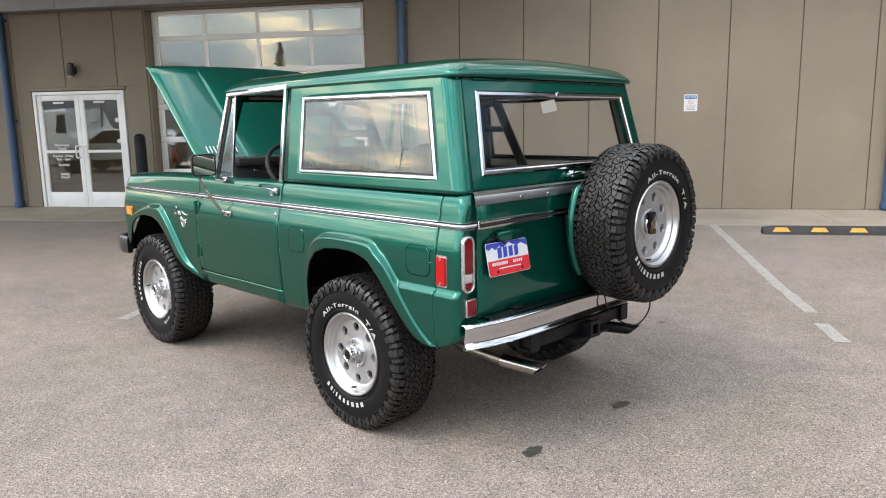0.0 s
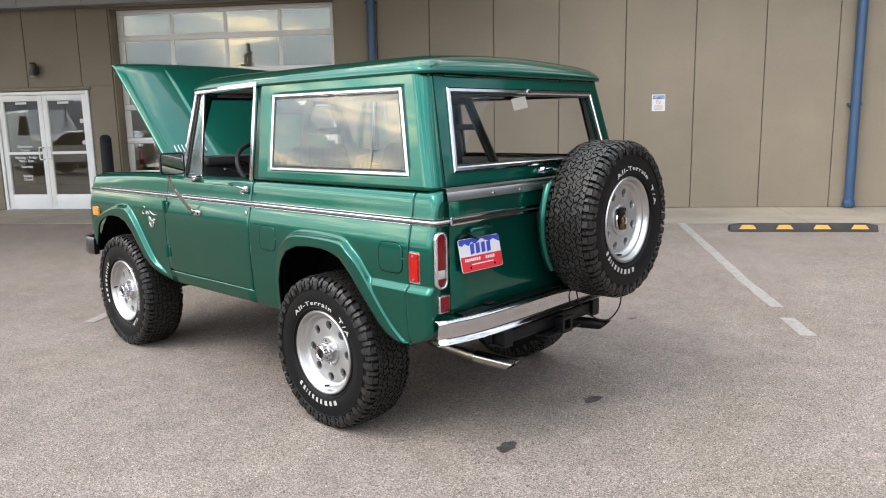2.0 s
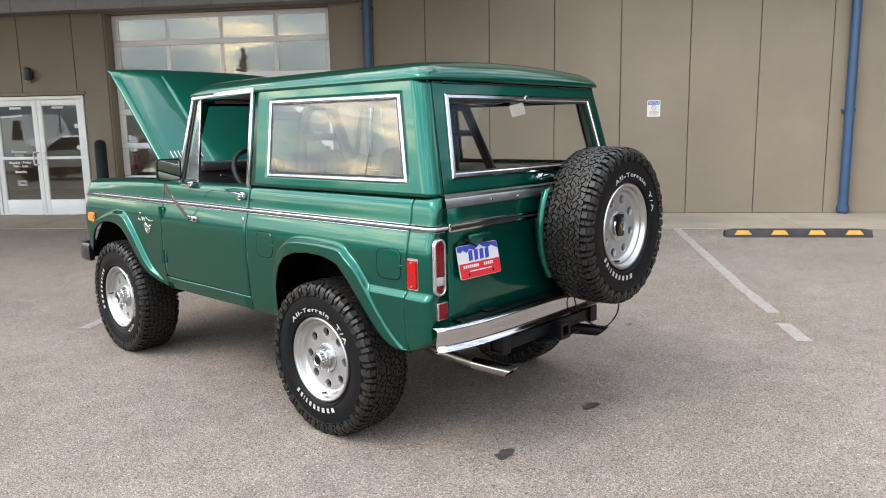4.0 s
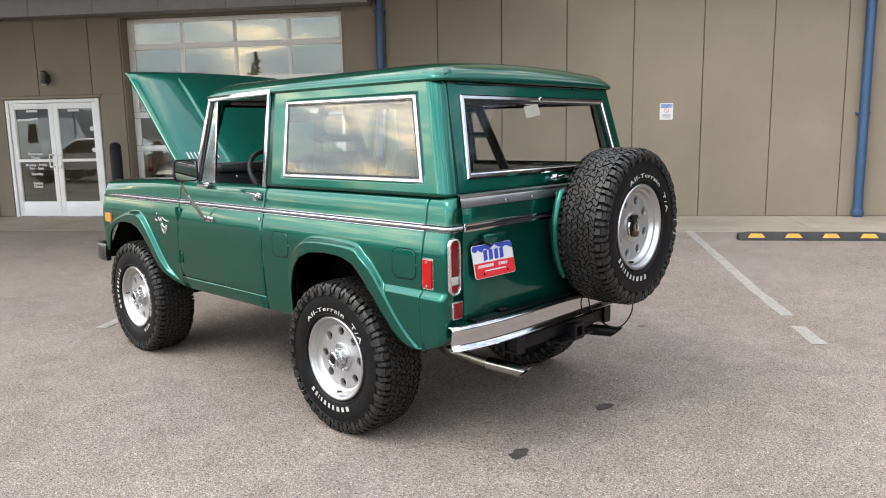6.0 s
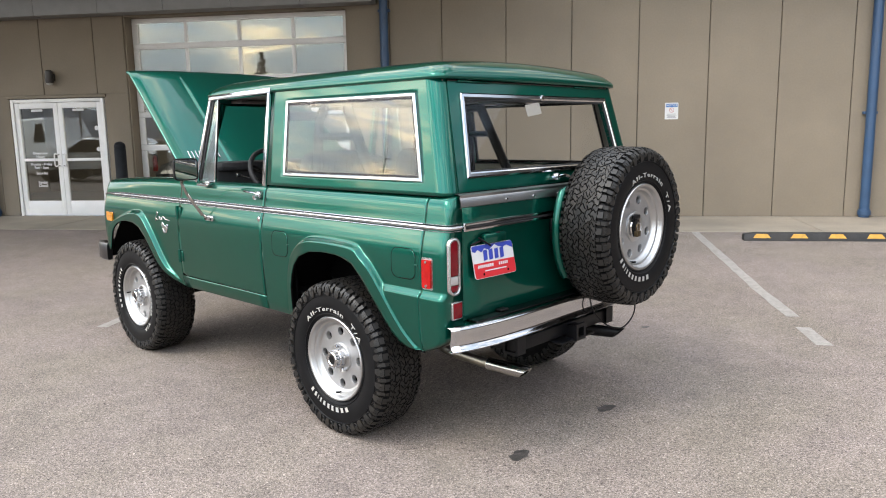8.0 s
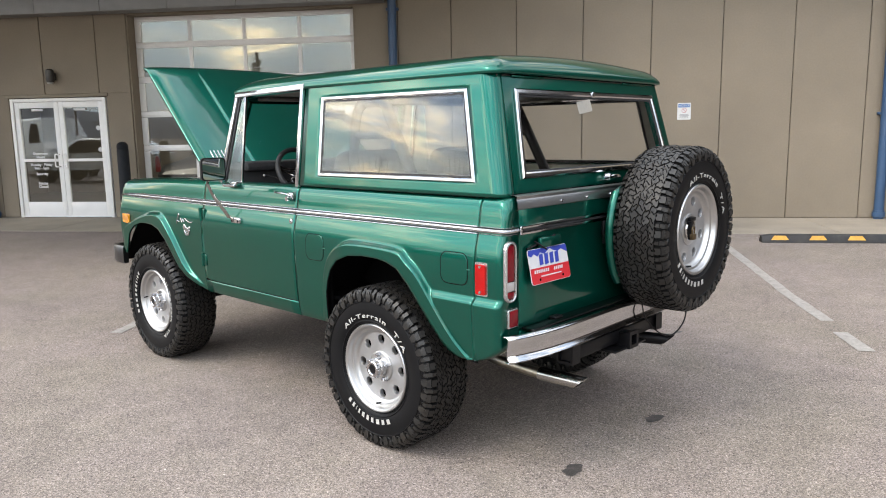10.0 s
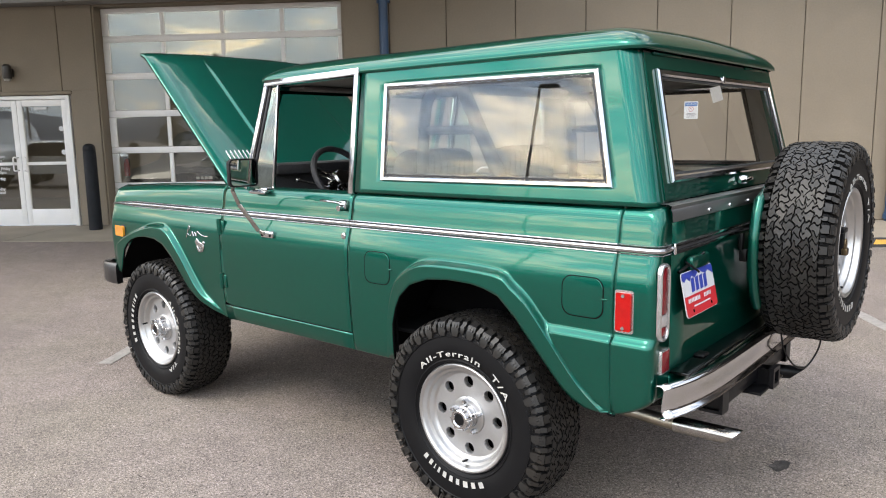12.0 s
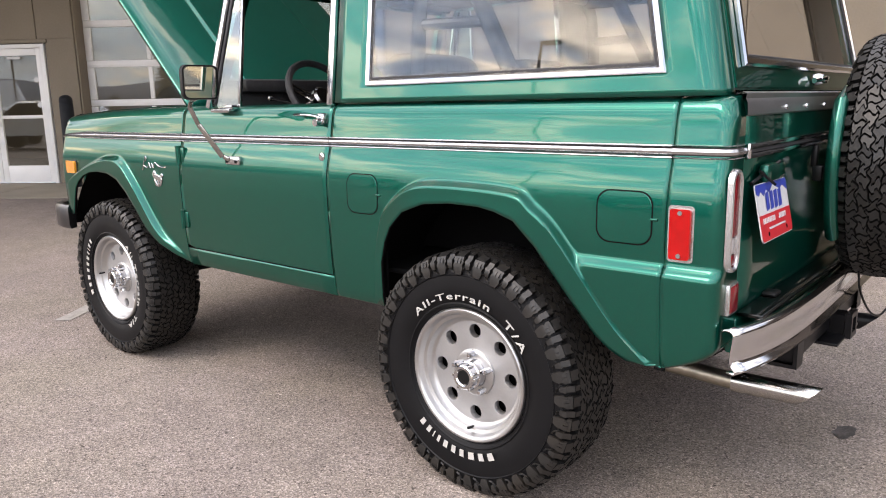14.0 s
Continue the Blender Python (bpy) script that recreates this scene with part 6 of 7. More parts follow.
def build_wheel():
    root = new("wheel")
    root.parent = car
    tagged(root, "chunky all-terrain tyre on a polished eight-hole wheel")
    bm = bmesh.new()
    half = [(-0.098, 0.215), (-0.113, 0.228), (-0.125, 0.248), (-0.133, 0.280), (-0.134, 0.305), (-0.131, 0.340), (-0.125, 0.372), (-0.112, 0.386), (-0.085, 0.396), (0.0, 0.398)]
    prof = half + [(-x, r) for x, r in half[::-1][1:]]
    revolve(bm, prof, 72)
    t = part("tyre", bm, "tyre", root, "black rubber tyre", smooth=50)
    tb = tread_mesh()
    tr = part("tread", tb, "tread", root, "blocky all-terrain tread", smooth=25)
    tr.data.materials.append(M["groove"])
    bm = bmesh.new()
    for r in (0.338, 0.243):
        revolve(b2 := bmesh.new(), [(-0.130 if r > 0.3 else -0.122, r - 0.004), (-0.135 if r > 0.3 else -0.1275, r), (-0.130 if r > 0.3 else -0.126, r + 0.004)], 72)
        merge(bm, b2)
    part("sidewall_rib", bm, "tyre", root)
    sidewall_word(root, "All-Terrain", 102, 0.032)
    sidewall_word(root, "T/A", 41, 0.033)
    sidewall_bars(root, 296, [0.030, 0.026, 0.030, 0.022, 0.022, 0.022, 0.014, 0.006, 0.020, 0.022], gap=0.013, h=0.024)
    # wheel barrel and lip
    bm = bmesh.new()
    prof = [(-0.072, 0.172), (-0.074, 0.178), (-0.080, 0.184), (-0.092, 0.188), (-0.096, 0.190), (-0.098, 0.195), (-0.1, 0.2005), (-0.105, 0.2035), (-0.116, 0.206), (-0.121, 0.209), (-0.1245, 0.215), (-0.1245, 0.221), (-0.121, 0.225),
            (-0.114, 0.227), (-0.098, 0.223), (0.10, 0.216), (0.115, 0.224), (0.115, 0.214), (0.09, 0.200), (-0.030, 0.190), (-0.060, 0.180), (-0.066, 0.172), (-0.072, 0.172)]
    revolve(bm, prof, 64)
    rim = part("rim", bm, "alu_polish", root, "polished aluminium rim")
    # centre disc with eight round holes
    bm = bmesh.new()
    r_in, r_out, rc, rh, xf = 0.060, 0.175, 0.141, 0.0225, -0.072
    nh = 20
    for k in range(8):
        a0 = 2 * math.pi * k / 8
        ring, edge = [], []
        for i in range(nh):
            b = 2 * math.pi * i / nh
            ring.append((rc + rh * math.cos(b), rh * math.sin(b)))
            dx, dy = math.cos(b), math.sin(b)
            best = None
            for st in np.linspace(rh, 0.12, 60):
                px, py = rc + st * dx, st * dy
                r, th = math.hypot(px, py), math.atan2(py, px)
                if r > r_out or r < r_in or abs(th) > math.pi / 8:
                    break
                best = (px, py)
            edge.append(best)
        def put(p, x):
            c, s_ = math.cos(a0), math.sin(a0)
            return (x, p[0] * c - p[1] * s_, p[0] * s_ + p[1] * c)
        rows_mesh(bm, [[put(p, xf + 0.024) for p in ring], [put(p, xf + 0.003) for p in ring], [put((rc + (p[0] - rc) * 1.06, p[1] * 1.06), xf) for p in ring], [put(p, xf) for p in edge]], close_v=True)
    bmesh.ops.recalc_face_normals(bm, faces=bm.faces[:])
    for k in range(8):
        a = 2 * math.pi * (k + 0.5) / 8
        box(bm, (xf + 0.0065, 0.116, 0), (0.012, 0.110, 0.018), 0, pose(0, 0, 0, math.degrees(a)))
    part("centre_disc", bm, "alu", rim, "machined disc with eight round holes")
    bm = bmesh.new()
    revolve(bm, [(-0.020, 0.02), (-0.020, 0.185), (0.02, 0.186)], 32)
    part("brake_drum", bm, "dark", root)
    bm = bmesh.new()
    revolve(bm, [(-0.066, 0.080), (-0.078, 0.078), (-0.081, 0.073), (-0.081, 0.050), (-0.075, 0.045)], 40)
    part("hub_ring", bm, "alu_polish", rim)
    for k in range(5):
        a = 2 * math.pi * k / 5 + 0.3
        bm = bmesh.new()
        revolve(bm, [(-0.110, 0.0), (-0.108, 0.007), (-0.102, 0.0105), (-0.079, 0.0105), (-0.079, 0.014), (-0.076, 0.014)], 6)
        bmesh.ops.translate(bm, vec=(0, 0.066 * math.cos(a), 0.066 * math.sin(a)), verts=bm.verts)
        part("lug_nut", bm, "chrome", rim)
    bm = bmesh.new()
    revolve(bm, [(-0.133, 0.0), (-0.135, 0.025), (-0.141, 0.029), (-0.141, 0.037), (-0.137, 0.041), (-0.112, 0.042), (-0.108, 0.047), (-0.076, 0.049)], 32)
    for k in range(6):
        a = 2 * math.pi * k / 6
        box(bm, (-0.124, 0.0425 * math.cos(a), 0.0425 * math.sin(a)), (0.026, 0.010, 0.010), 0.002)
    hub = part("hub_cap", bm, "chrome", rim, "chrome locking hub")
    bm = bmesh.new()
    revolve(bm, [(-0.1358, 0.0), (-0.1358, 0.024)], 20)
    part("hub_face", bm, "frame_black", rim)
    bm = bmesh.new()
    tube(bm, [(-0.085, 0.0, -0.188), (-0.115, 0.0, -0.183)], 0.005, 8)
    part("valve", bm, "frame_black", rim)
    return root


HUB_Z = 0.402
wheel = build_wheel()
WHEEL_X = 0.766
wheel.matrix_basis = pose(-WHEEL_X, 0, HUB_Z, 0)
copy_thing(wheel, pose(-WHEEL_X, 2.337, HUB_Z, 90))
copy_thing(wheel, pose(WHEEL_X, 0, HUB_Z, 40, 0, 180))
copy_thing(wheel, pose(WHEEL_X, 2.337, HUB_Z, 10, 0, 180))
SPARE = (0.262, -1.002, 1.062)
spare = copy_thing(wheel, pose(*SPARE, 0, 0, 90) @ pose(0, 0, 0, 16))
for ob in [c for c in spare.children_recursive if c.name.split(".")[0] in ("hub_cap", "hub_face", "lug_nut")]:
    bpy.data.objects.remove(ob)
tagged(spare, "spare wheel on a swing-out carrier behind the tailgate")


def spare_carrier():
    x, y, z = SPARE
    bm = bmesh.new()
    pts = [(x + 0.40 * math.cos(radians(a)), -0.865, z + 0.40 * math.sin(radians(a))) for a in range(152, 222, 7)]
    tube(bm, [(x - 0.05, -0.85, z + 0.27)] + pts + [(x - 0.05, -0.85, z - 0.27)], 0.021, 12)
    tube(bm, [(x - 0.30, -0.86, z), (x + 0.30, -0.86, z)], 0.02, 10)
    tube(bm, [(x + 0.30, -0.86, z + 0.1), (0.72, -0.85, 0.98), (0.80, -0.84, 0.76)], 0.022, 10)
    sc = part("spare_carrier", bm, "paint", car, "green tubular spare wheel carrier")
    bm = bmesh.new()
    revolve(bm, [(-0.170, 0.0), (-0.169, 0.030), (-0.164, 0.050), (-0.15, 0.062), (-0.10, 0.069), (-0.06, 0.074), (-0.06, 0.085), (0.07, 0.085), (0.07, 0.0)], 28)
    bmesh.ops.transform(bm, matrix=Matrix.Translation((x, -0.925, z)) @ pose(0, 0, 0, 0, 0, 90), verts=bm.verts)
    part("mount_plate", bm, "chrome", sc, "domed bright centre cap of the carrier")
    bm = bmesh.new()
    box(bm, (x - 0.032, -1.099, z + 0.01), (0.022, 0.018, 0.115), 0.005)
    box(bm, (x - 0.032, -1.103, z + 0.055), (0.060, 0.020, 0.020), 0.005)
    lock = part("wheel_lock", bm, "frame_black", sc, "dark steel locking bracket")
    bm = bmesh.new()
    box(bm, (x - 0.030, -1.112, z - 0.032), (0.036, 0.022, 0.030), 0.005)
    tube(bm, smooth_path([(x - 0.042, -1.112, z - 0.02), (x - 0.042, -1.112, z + 0.008), (x - 0.030, -1.112, z + 0.018), (x - 0.018, -1.112, z + 0.008), (x - 0.018, -1.112, z - 0.02)], 4), 0.004, 8)
    part("padlock", bm, "brass", lock, "small aged bronze padlock")
    bm = bmesh.new()
    pts = smooth_path([(0.085, -0.92, 0.73), (0.095, -0.925, 0.67), (0.12, -0.93, 0.612), (0.22, -0.945, 0.525), (0.34, -0.96, 0.482), (0.41, -0.98, 0.515), (0.425, -1.0, 0.585), (0.40, -1.0, 0.68)], 8)
    tube(bm, pts, 0.004, 6)
    part("wiring_lead", bm, "frame_black", car, "thin black trailer wiring lead hanging down")


spare_carrier()


# ---- cabin ----
def cabin():
    bm = bmesh.new()
    box(bm, (0, 1.46, 1.23), (1.42, 0.14, 0.28), 0.03)
    box(bm, (0, 1.43, 1.362), (1.40, 0.18, 0.06), 0.022)
    dash = part("dashboard", bm, "black_trim", car, "black padded dashboard")
    bm = bmesh.new()
    revolve(bm, [(-0.012, 0.0), (-0.012, 0.05), (0.0, 0.06), (0.02, 0.06)], 24)
    bmesh.ops.transform(bm, matrix=Matrix.Translation((-0.40, 1.415, 1.17)) @ pose(0, 0, 0, 0, 0, 90), verts=bm.verts)
    part("gauge", bm, "steel", dash)
    # steering wheel
    m = Matrix.Translation((-0.40, 1.185, 1.312)) @ pose(0, 0, 0, 58)
    bm = bmesh.new()
    pts = [m @ Vector((0.176 * math.cos(a), 0.176 * math.sin(a), 0)) for a in np.linspace(0, 2 * math.pi, 40, endpoint=False)]
    rings = []
    for i, p in enumerate(pts):
        a = 2 * math.pi * i / 40
        c = Vector((math.cos(a), math.sin(a), 0))
        rings.append([m @ (c * (0.176 + 0.016 * math.cos(b)) + Vector((0, 0, 0.016 * math.sin(b)))) for b in (2 * math.pi * k / 10 for k in range(10))])
    rows_mesh(bm, rings, close_u=True, close_v=True)
    bmesh.ops.recalc_face_normals(bm, faces=bm.faces[:])
    sw = part("steering_wheel", bm, "black_trim", car, "black steering wheel with bright spokes")
    for a in (20, 160, 250, 290):
        bm = bmesh.new()
        for o in (-0.014, 0.014):
            d = Vector((math.cos(radians(a)), math.sin(radians(a)), 0))
            e = Vector((-d.y, d.x, 0)) * o
            bar(bm, m @ (d * 0.05 + e + Vector((0, 0, -0.03))), m @ (d * 0.18 + e), 0.012, 0.006, m.to_3x3() @ Vector((0, 0, 1)), 0.002)
        part("spoke", bm, "chrome", sw)
    bm = bmesh.new()
    revolve(bm, [(-0.06, 0.0), (-0.06, 0.055), (0.0, 0.05), (0.01, 0.04), (0.012, 0.0)], 24, "z")
    bmesh.ops.transform(bm, matrix=m, verts=bm.verts)
    part("horn_boss", bm, "pipe_steel", sw)
    bm = bmesh.new()
    tube(bm, [m @ Vector((0, 0, -0.05)), m @ Vector((0, 0, -0.33))], 0.03, 12)
    tube(bm, [m @ Vector((-0.03, 0, -0.10)), m @ Vector((-0.21, 0.05, -0.09))], 0.006, 8)
    revolve(b2 := bmesh.new(), [(-0.012, 0.0), (-0.008, 0.011), (0.008, 0.011), (0.012, 0.0)], 12)
    bmesh.ops.translate(b2, vec=m @ Vector((-0.215, 0.05, -0.09)), verts=b2.verts)
    merge(bm, b2)
    part("column", bm, "steel", sw)

    def seat(x, y, w, top, tilt, bench=False):
        bm = bmesh.new()
        box(bm, (x, y + 0.26, 0.90), (w, 0.50, 0.16), 0.05, seg=3)
        st = part("bench_seat" if bench else "bucket_seat", bm, "black_trim", car, "black ribbed vinyl seat")
        n = 11 if not bench else 22
        bm = bmesh.new()
        rows = []
        mm = Matrix.Translation((x, y, 0.95)) @ pose(0, 0, 0, tilt)
        h = top - 0.95
        for i in range(n * 4 + 1):
            u = -0.5 + i / (n * 4)
            rib = 0.010 * abs(math.sin(math.pi * i / 4))
            edge = math.sqrt(max(1 - (abs(u) * 2) ** 6, 0))
            row = []
            for k in range(25):
                a = math.pi * 2 * k / 24
                sy, sz = math.cos(a), math.sin(a)
                zz = h / 2 + h / 2 * math.copysign(abs(sz) ** 0.5, sz) * (0.80 + 0.20 * edge)
                yy = (0.065 + rib) * math.copysign(abs(sy) ** 0.7, sy) * (0.5 + 0.5 * edge)
                row.append(mm @ Vector((u * w, yy, zz)))
            rows.append(row)
        vs = rows_mesh(bm, rows)
        bm.faces.new(vs[0][:-1])
        bm.faces.new(vs[-1][:-1][::-1])
        bmesh.ops.recalc_face_normals(bm, faces=bm.faces[:])
        part("backrest", bm, "black_trim", st)
    seat(-0.38, 0.62, 0.50, 1.47, 10)
    seat(0.38, 0.62, 0.50, 1.47, 10)
    seat(0.0, -0.28, 0.98, 1.35, 8, True)
    # roll bar
    bm = bmesh.new()
    hy = 0.39
    hoop = smooth_path([(-0.66, hy, 0.90), (-0.65, hy, 1.30), (-0.62, hy, 1.62), (-0.56, hy, 1.715), (-0.46, hy, 1.735), (0.46, hy, 1.735), (0.56, hy, 1.715), (0.62, hy, 1.62), (0.65, hy, 1.30), (0.66, hy, 0.90)], 6)
    tube(bm, hoop, 0.026, 12)
    rb = part("roll_bar", bm, "frame_black", car, "black tubular roll bar")
    for s in (-1, 1):
        bm = bmesh.new()
        tube(bm, [(s * 0.56, 0.23, 1.72), (s * 0.575, -0.13, 1.05)], 0.030, 14)
        tube(bm, [(s * 0.56, 0.23, 1.715), (s * 0.56, 0.39, 1.718)], 0.026, 12)
        part("rear_brace", bm, "frame_black", rb)
        bm = bmesh.new()
        tube(bm, [(s * 0.632, 0.39, 1.545), (s * 0.565, 0.155, 1.545)], 0.020, 10)
        part("brace_link", bm, "frame_black", rb)
    bm = bmesh.new()
    box(bm, (0.788, -0.03, 1.312), (0.006, 1.15, 0.046), 0.002)
    part("inner_trim", bm, "cream", car)
    bm = bmesh.new()
    box(bm, (-0.09, 1.27, 1.685), (0.24, 0.02, 0.06), 0.008)
    part("rear_view_mirror", bm, "frame_black", car)
    for s in (-1, 1):
        bm = bmesh.new()
        box(bm, (s * 0.40, 1.27, 1.772), (0.42, 0.13, 0.02), 0.008)
        part("sun_visor", bm, "headliner", car)


cabin()


M["white_body"] = mat("white_body", (0.70, 0.70, 0.70), 0.3, var=0.03, coat=1.0)
M["grey_body"] = mat("grey_body", (0.05, 0.055, 0.06), 0.3, var=0.05, coat=1.0)
M["silver_body"] = mat("silver_body", (0.40, 0.41, 0.42), 0.3, 0.6, var=0.03, coat=1.0)


# ---- behind the viewer: what the glass mirrors ----
M["dark_brick"] = mat("dark_brick", (0.055, 0.042, 0.034), 0.9, var=0.2, scale=0.8, fine=12)
M["lamp_pole"] = mat("weathered_pole", (0.22, 0.19, 0.16), 0.6, var=0.1)


def lot_lamp(x, y, h=7.5):
    root = thing("street_lamp", pose(x, y, 0), "tall dark parking-lot lamp on a square pole", "street lamp")
    bm = bmesh.new()
    box(bm, (0, 0, 0.35), (0.5, 0.5, 0.7), 0.03)
    part("base", bm, "concrete", root)
    bm = bmesh.new()
    box(bm, (0, 0, h / 2 + 0.3), (0.07, 0.07, h - 0.6), 0.01)
    part("pole", bm, "lamp_pole", root)
    bm = bmesh.new()
    box(bm, (-0.12, -0.28, h), (0.26, 0.62, 0.09), 0.03)
    part("head", bm, "lamp", root)


def spruce(x, y, h, seed):
    rr = random.Random(seed)
    root = thing("spruce_tree", pose(x, y, 0), "tall dark spruce at the edge of the lot", "tree", "distant spruces")
    bm = bmesh.new()
    tube(bm, [(0, 0, 0), (0, 0, h * 0.5), (0, 0, h)], [0.22, 0.13, 0.02], 8)
    part("trunk", bm, "bark", root)
    bm = bmesh.new()
    for k in range(420):
        t = rr.random() ** 0.8
        z = h * (0.10 + 0.90 * t)
        r = (1 - t) * h * 0.16 * rr.uniform(0.05, 1.7) + 0.05
        a = rr.uniform(0, 2 * math.pi)
        px, py = r * math.cos(a), r * math.sin(a)
        s = 0.25 + 0.35 * (1 - t)
        vs = []
        for q in range(3):
            vs.append(bm.verts.new((px + rr.uniform(-s, s), py + rr.uniform(-s, s), z + rr.uniform(-s, s) * 0.5 - 0.1)))
        bm.faces.new(vs)
        tip = bm.verts.new((px * 1.35, py * 1.35, z - 0.30 * s - 0.1))
        bm.faces.new((vs[0], vs[1], tip))
    part("crown", bm, "spruce", root, smooth=0)


def parked_vehicle(x, y, turn, material, label, van=False):
    """A plain parked vehicle behind the viewer, seen only as a reflection."""
    root = thing("parked_van" if van else "parked_car", pose(x, y, 0, 0, 0, turn), label, "van" if van else "car")
    L, W = (5.6, 2.0) if van else (4.7, 1.85)
    H = 2.4 if van else 1.55
    if van:
        side = [(-L / 2, 0.45), (-L / 2, H - 0.08), (-L / 2 + 0.1, H), (1.1, H), (1.75, 1.45), (2.65, 1.22), (L / 2, 0.95), (L / 2, 0.45)]
    else:
        side = [(-L / 2, 0.50), (-L / 2, 0.98), (-2.1, 1.03), (-1.35, H - 0.06), (-1.0, H), (0.15, H), (1.0, 1.02), (2.1, 0.88), (L / 2, 0.70), (L / 2, 0.45)]
    bm = bmesh.new()
    rows = []
    for u in (-1.0, -0.97, -0.80, 0.80, 0.97, 1.0):
        k = 1 - 0.05 * max(abs(u) - 0.8, 0) / 0.2
        rows.append([(a * k, u * W / 2 * (1 - 0.14 * max(b - 1.0, 0)), 0.45 + (b - 0.45) * k) for a, b in side])
    vs = rows_mesh(bm, rows)
    bm.faces.new(vs[0])
    bm.faces.new(vs[-1][::-1])
    bmesh.ops.recalc_face_normals(bm, faces=bm.faces[:])
    part("body", bm, material, root, smooth=30)
    for s in (-1, 1):
        bm = bmesh.new()
        poly = [(0.25, 1.5), (1.05, 1.5), (1.55, 2.1), (0.25, 2.1)] if van else [(-1.25, 1.06), (0.75, 1.06), (0.15, H - 0.08), (-0.95, H - 0.08)]
        if van:
            poly = [(0.3, 1.40), (1.55, 1.40), (1.05, 2.15), (0.3, 2.15)]
        for a, b in poly:
            bm.verts.new((a, s * (W / 2 * (1 - 0.14 * max(b - 1.0, 0)) + 0.006), b))
        bm.faces.new(bm.verts[:])
        part("window", bm, "dark", root, smooth=0)
        for a in (-L / 2 + 0.95, L / 2 - 0.9):
            bm = bmesh.new()
            revolve(bm, [(-0.11, 0.0), (-0.11, 0.20), (-0.12, 0.21), (-0.12, 0.33), (-0.09, 0.345), (0.09, 0.345), (0.12, 0.33), (0.12, 0.0)], 24)
            bmesh.ops.transform(bm, matrix=Matrix.Translation((a, s * (W / 2 - 0.12), 0.345)) @ pose(0, 0, 0, 0, 0, 90), verts=bm.verts)
            part("tyre", bm, "tyre", root)
    return root


def neighbouring_building(x, y, turn):
    """A long dark building added out of view, so that the tailgate mirrors something dark."""
    root = thing("neighbouring_building", pose(x, y, 0, 0, 0, turn), "unseen dark brown brick building added to darken the tailgate's reflection", "building", kind="structure")
    bm = bmesh.new()
    box(bm, (0, 4.0, 3.4), (46.0, 8.0, 6.8))
    part("wall", bm, "dark_brick", root, smooth=0)
    bm = bmesh.new()
    box(bm, (0, 4.0, 6.95), (46.6, 8.6, 0.30), 0.02)
    part("roof", bm, "lamp", root)
    for k in range(11):
        bm = bmesh.new()
        box(bm, (-20 + 4 * k, -0.03, 1.9), (2.2, 0.10, 2.4), 0.01)
        part("window", bm, "dark", root, smooth=0)


def fire_extinguisher(x, y, z):
    root = thing("fire_extinguisher", B @ Matrix.Translation((x, y, z)), "red fire extinguisher hung on the inner door post", "fire extinguisher")
    bm = bmesh.new()
    revolve(bm, [(0.0, 0.0), (0.0, 0.040), (0.02, 0.046), (0.22, 0.046), (0.27, 0.028), (0.29, 0.018), (0.29, 0.0)], 20, "z")
    part("cylinder", bm, "sign_red", root)
    bm = bmesh.new()
    box(bm, (0, -0.03, 0.31), (0.03, 0.10, 0.02), 0.005)
    tube(bm, smooth_path([(0.02, 0, 0.30), (0.05, 0, 0.27), (0.055, 0, 0.16)], 4), 0.008, 8)
    part("valve_and_hose", bm, "frame_black", root)


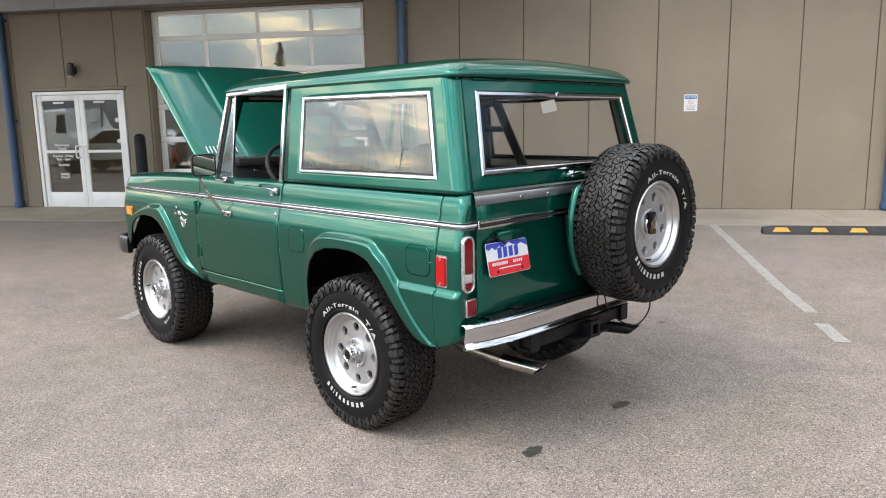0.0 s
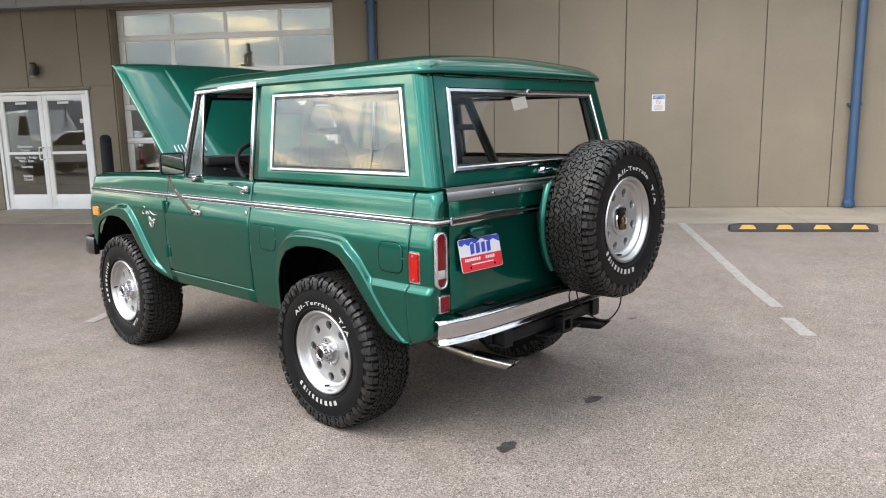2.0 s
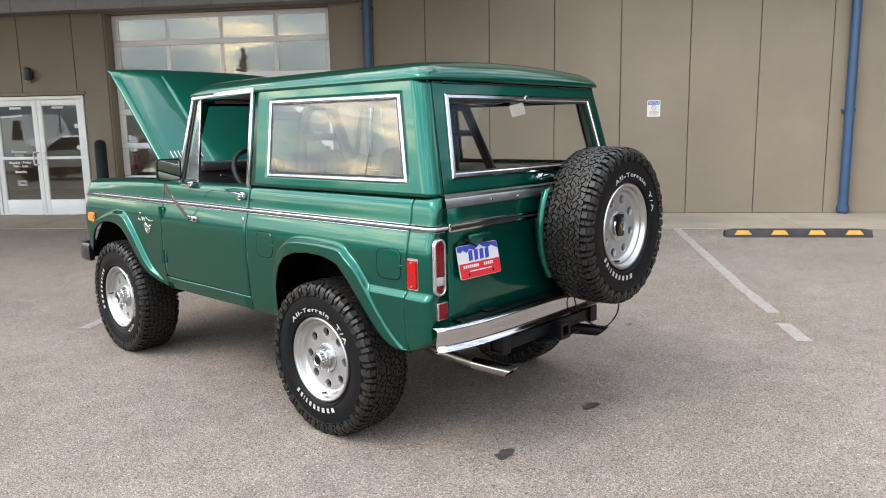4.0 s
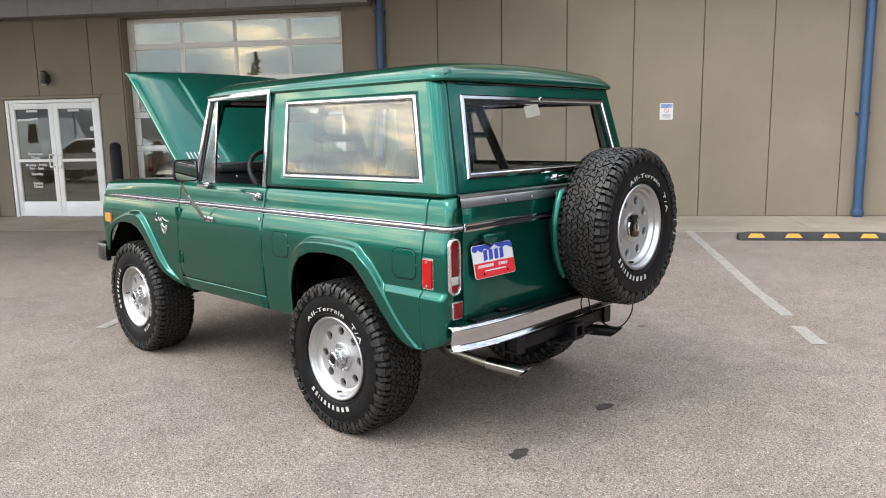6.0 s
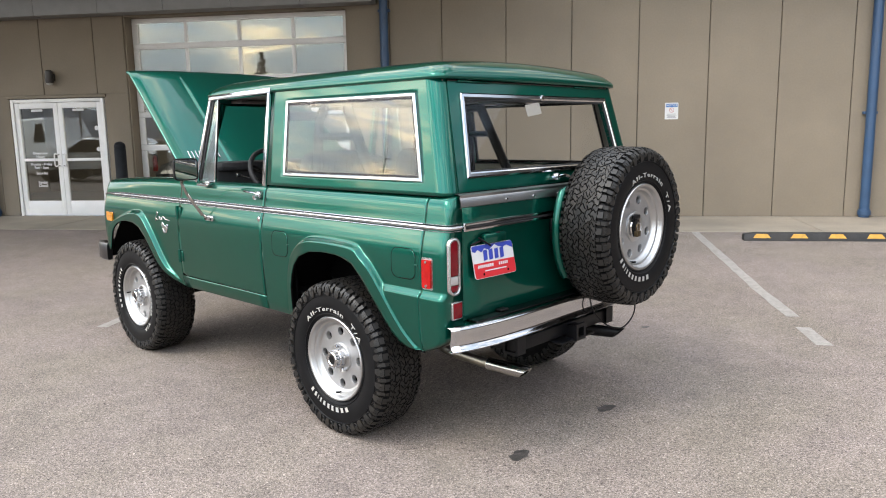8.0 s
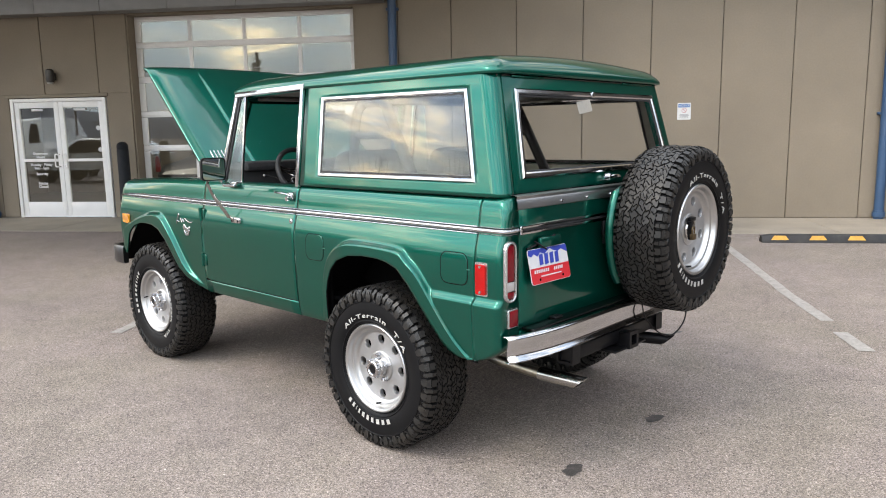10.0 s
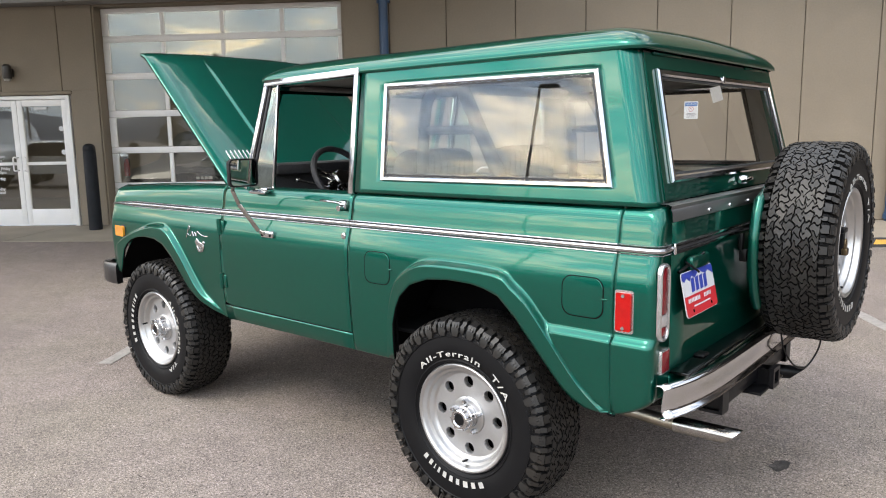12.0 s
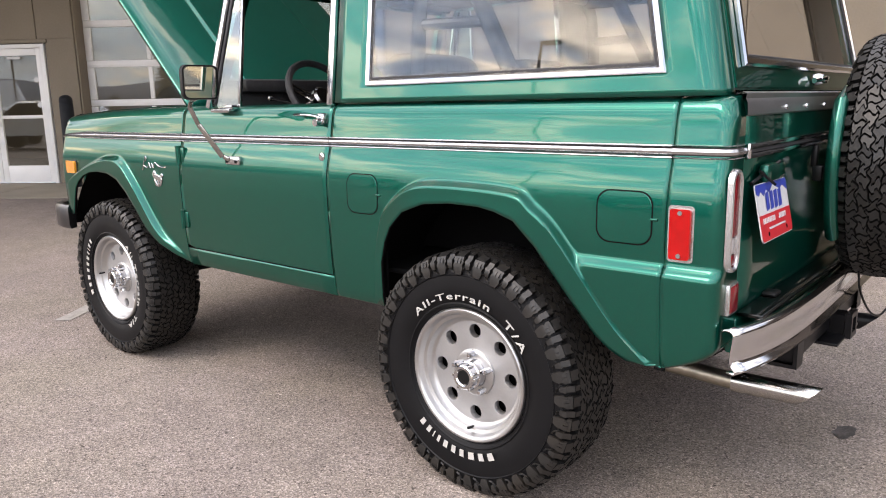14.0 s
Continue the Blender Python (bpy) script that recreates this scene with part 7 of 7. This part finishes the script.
def covered_bench(x, y, z):
    """A dark low cabinet behind the glass, its top under a rumpled dust cover."""
    root = thing("display_cabinet", B @ Matrix.Translation((x, y, z)), "dark display cabinet under a rumpled grey dust cover", "cabinet")
    bm = bmesh.new()
    box(bm, (0, 0, 0.45), (1.10, 0.50, 0.90), 0.015)
    part("body", bm, "frame_black", root)
    bm = bmesh.new()
    rows = []
    for i in range(41):
        u = -0.58 + 1.16 * i / 40
        row = []
        for j in range(13):
            v = j / 12
            f = noise.noise(Vector((u * 4.5, v * 2.5, 2.0))) + 0.6 * noise.noise(Vector((u * 11, v * 6, 5.0)))
            drop = 0.10 + 0.03 * math.sin(u * 6)
            yy, zz = (-0.27, 0.90 - drop * (1 - v / 0.25)) if v < 0.25 else (-0.27 + 0.54 * (v - 0.25) / 0.75, 0.935 + 0.09 * math.sin(math.pi * (v - 0.25) / 0.75) * (0.6 + 0.5 * u))
            row.append((u, yy - 0.02 * f * (v < 0.3), zz + 0.035 * f * min(v * 4, 1)))
        rows.append(row)
    rows_mesh(bm, rows)
    bmesh.ops.recalc_face_normals(bm, faces=bm.faces[:])
    ob = part("dust_cover", bm, "cover_cloth", root, "rumpled grey dust cover")
    so = ob.modifiers.new("thickness", "SOLIDIFY")
    so.thickness = 0.004
    for dx, w in ((-0.145, 0.06), (-0.07, 0.05), (0.0, 0.05), (0.075, 0.07)):
        bm = bmesh.new()
        box(bm, (dx, -0.252, 0.735), (w, 0.004, 0.045))
        part("print", bm, "sign", root)
    bm = bmesh.new()
    box(bm, (-0.03, -0.252, 0.680), (0.28, 0.004, 0.035))
    part("print", bm, "sign_red", root, "red printed line")


def surroundings():
    a = B @ Vector((-20.5, -8.5, 0))
    parked_vehicle(a.x, a.y, -20, "white_body", "white delivery van parked across the lot", True)
    a = B @ Vector((-9.4, -7.5, 0))
    parked_vehicle(a.x, a.y, 125, "grey_body", "dark grey car parked across the lot")
    a = B @ Vector((-15.6, -4.2, 0))
    parked_vehicle(a.x, a.y, 125, "silver_body", "silver car parked across the lot")
    parked_vehicle(-4.7, -10.3, 0, "grey_body", "dark grey car parked behind the viewer")
    a = B @ Vector((-6.3, 11.6, 0.135))
    inside = parked_vehicle(a.x, a.y, -145, "grey_body", "dark grey car parked inside the showroom")
    inside.location.z = 0.135
    neighbouring_building(16.5, -18.5, -135)
    lot_lamp(-43.7, 48.5, 10.6)
    lot_lamp(-17.4, 10.9)
    spruce(-54, -5, 9.3, 1)
    spruce(-57, -1.5, 6.5, 2)
    covered_bench(-5.42, 8.90, 0.135)
    fire_extinguisher(-6.78, 8.60, 0.92)
    # far hills
    bm = bmesh.new()
    rows = []
    for k in range(121):
        a = 2 * math.pi * k / 120
        h = 26 + 16 * noise.noise(Vector((math.cos(a) * 3, math.sin(a) * 3, 1.0))) + 8 * noise.noise(Vector((math.cos(a) * 9, math.sin(a) * 9, 4.0)))
        rows.append([(620 * math.cos(a), 620 * math.sin(a), -2), (640 * math.cos(a), 640 * math.sin(a), h * 0.6), (700 * math.cos(a), 700 * math.sin(a), h)])
    rows_mesh(bm, rows)
    ob = part("backdrop", bm, "hill")
    tagged(ob, "low blue-grey hills on the far horizon", "hills", kind="structure")


surroundings()
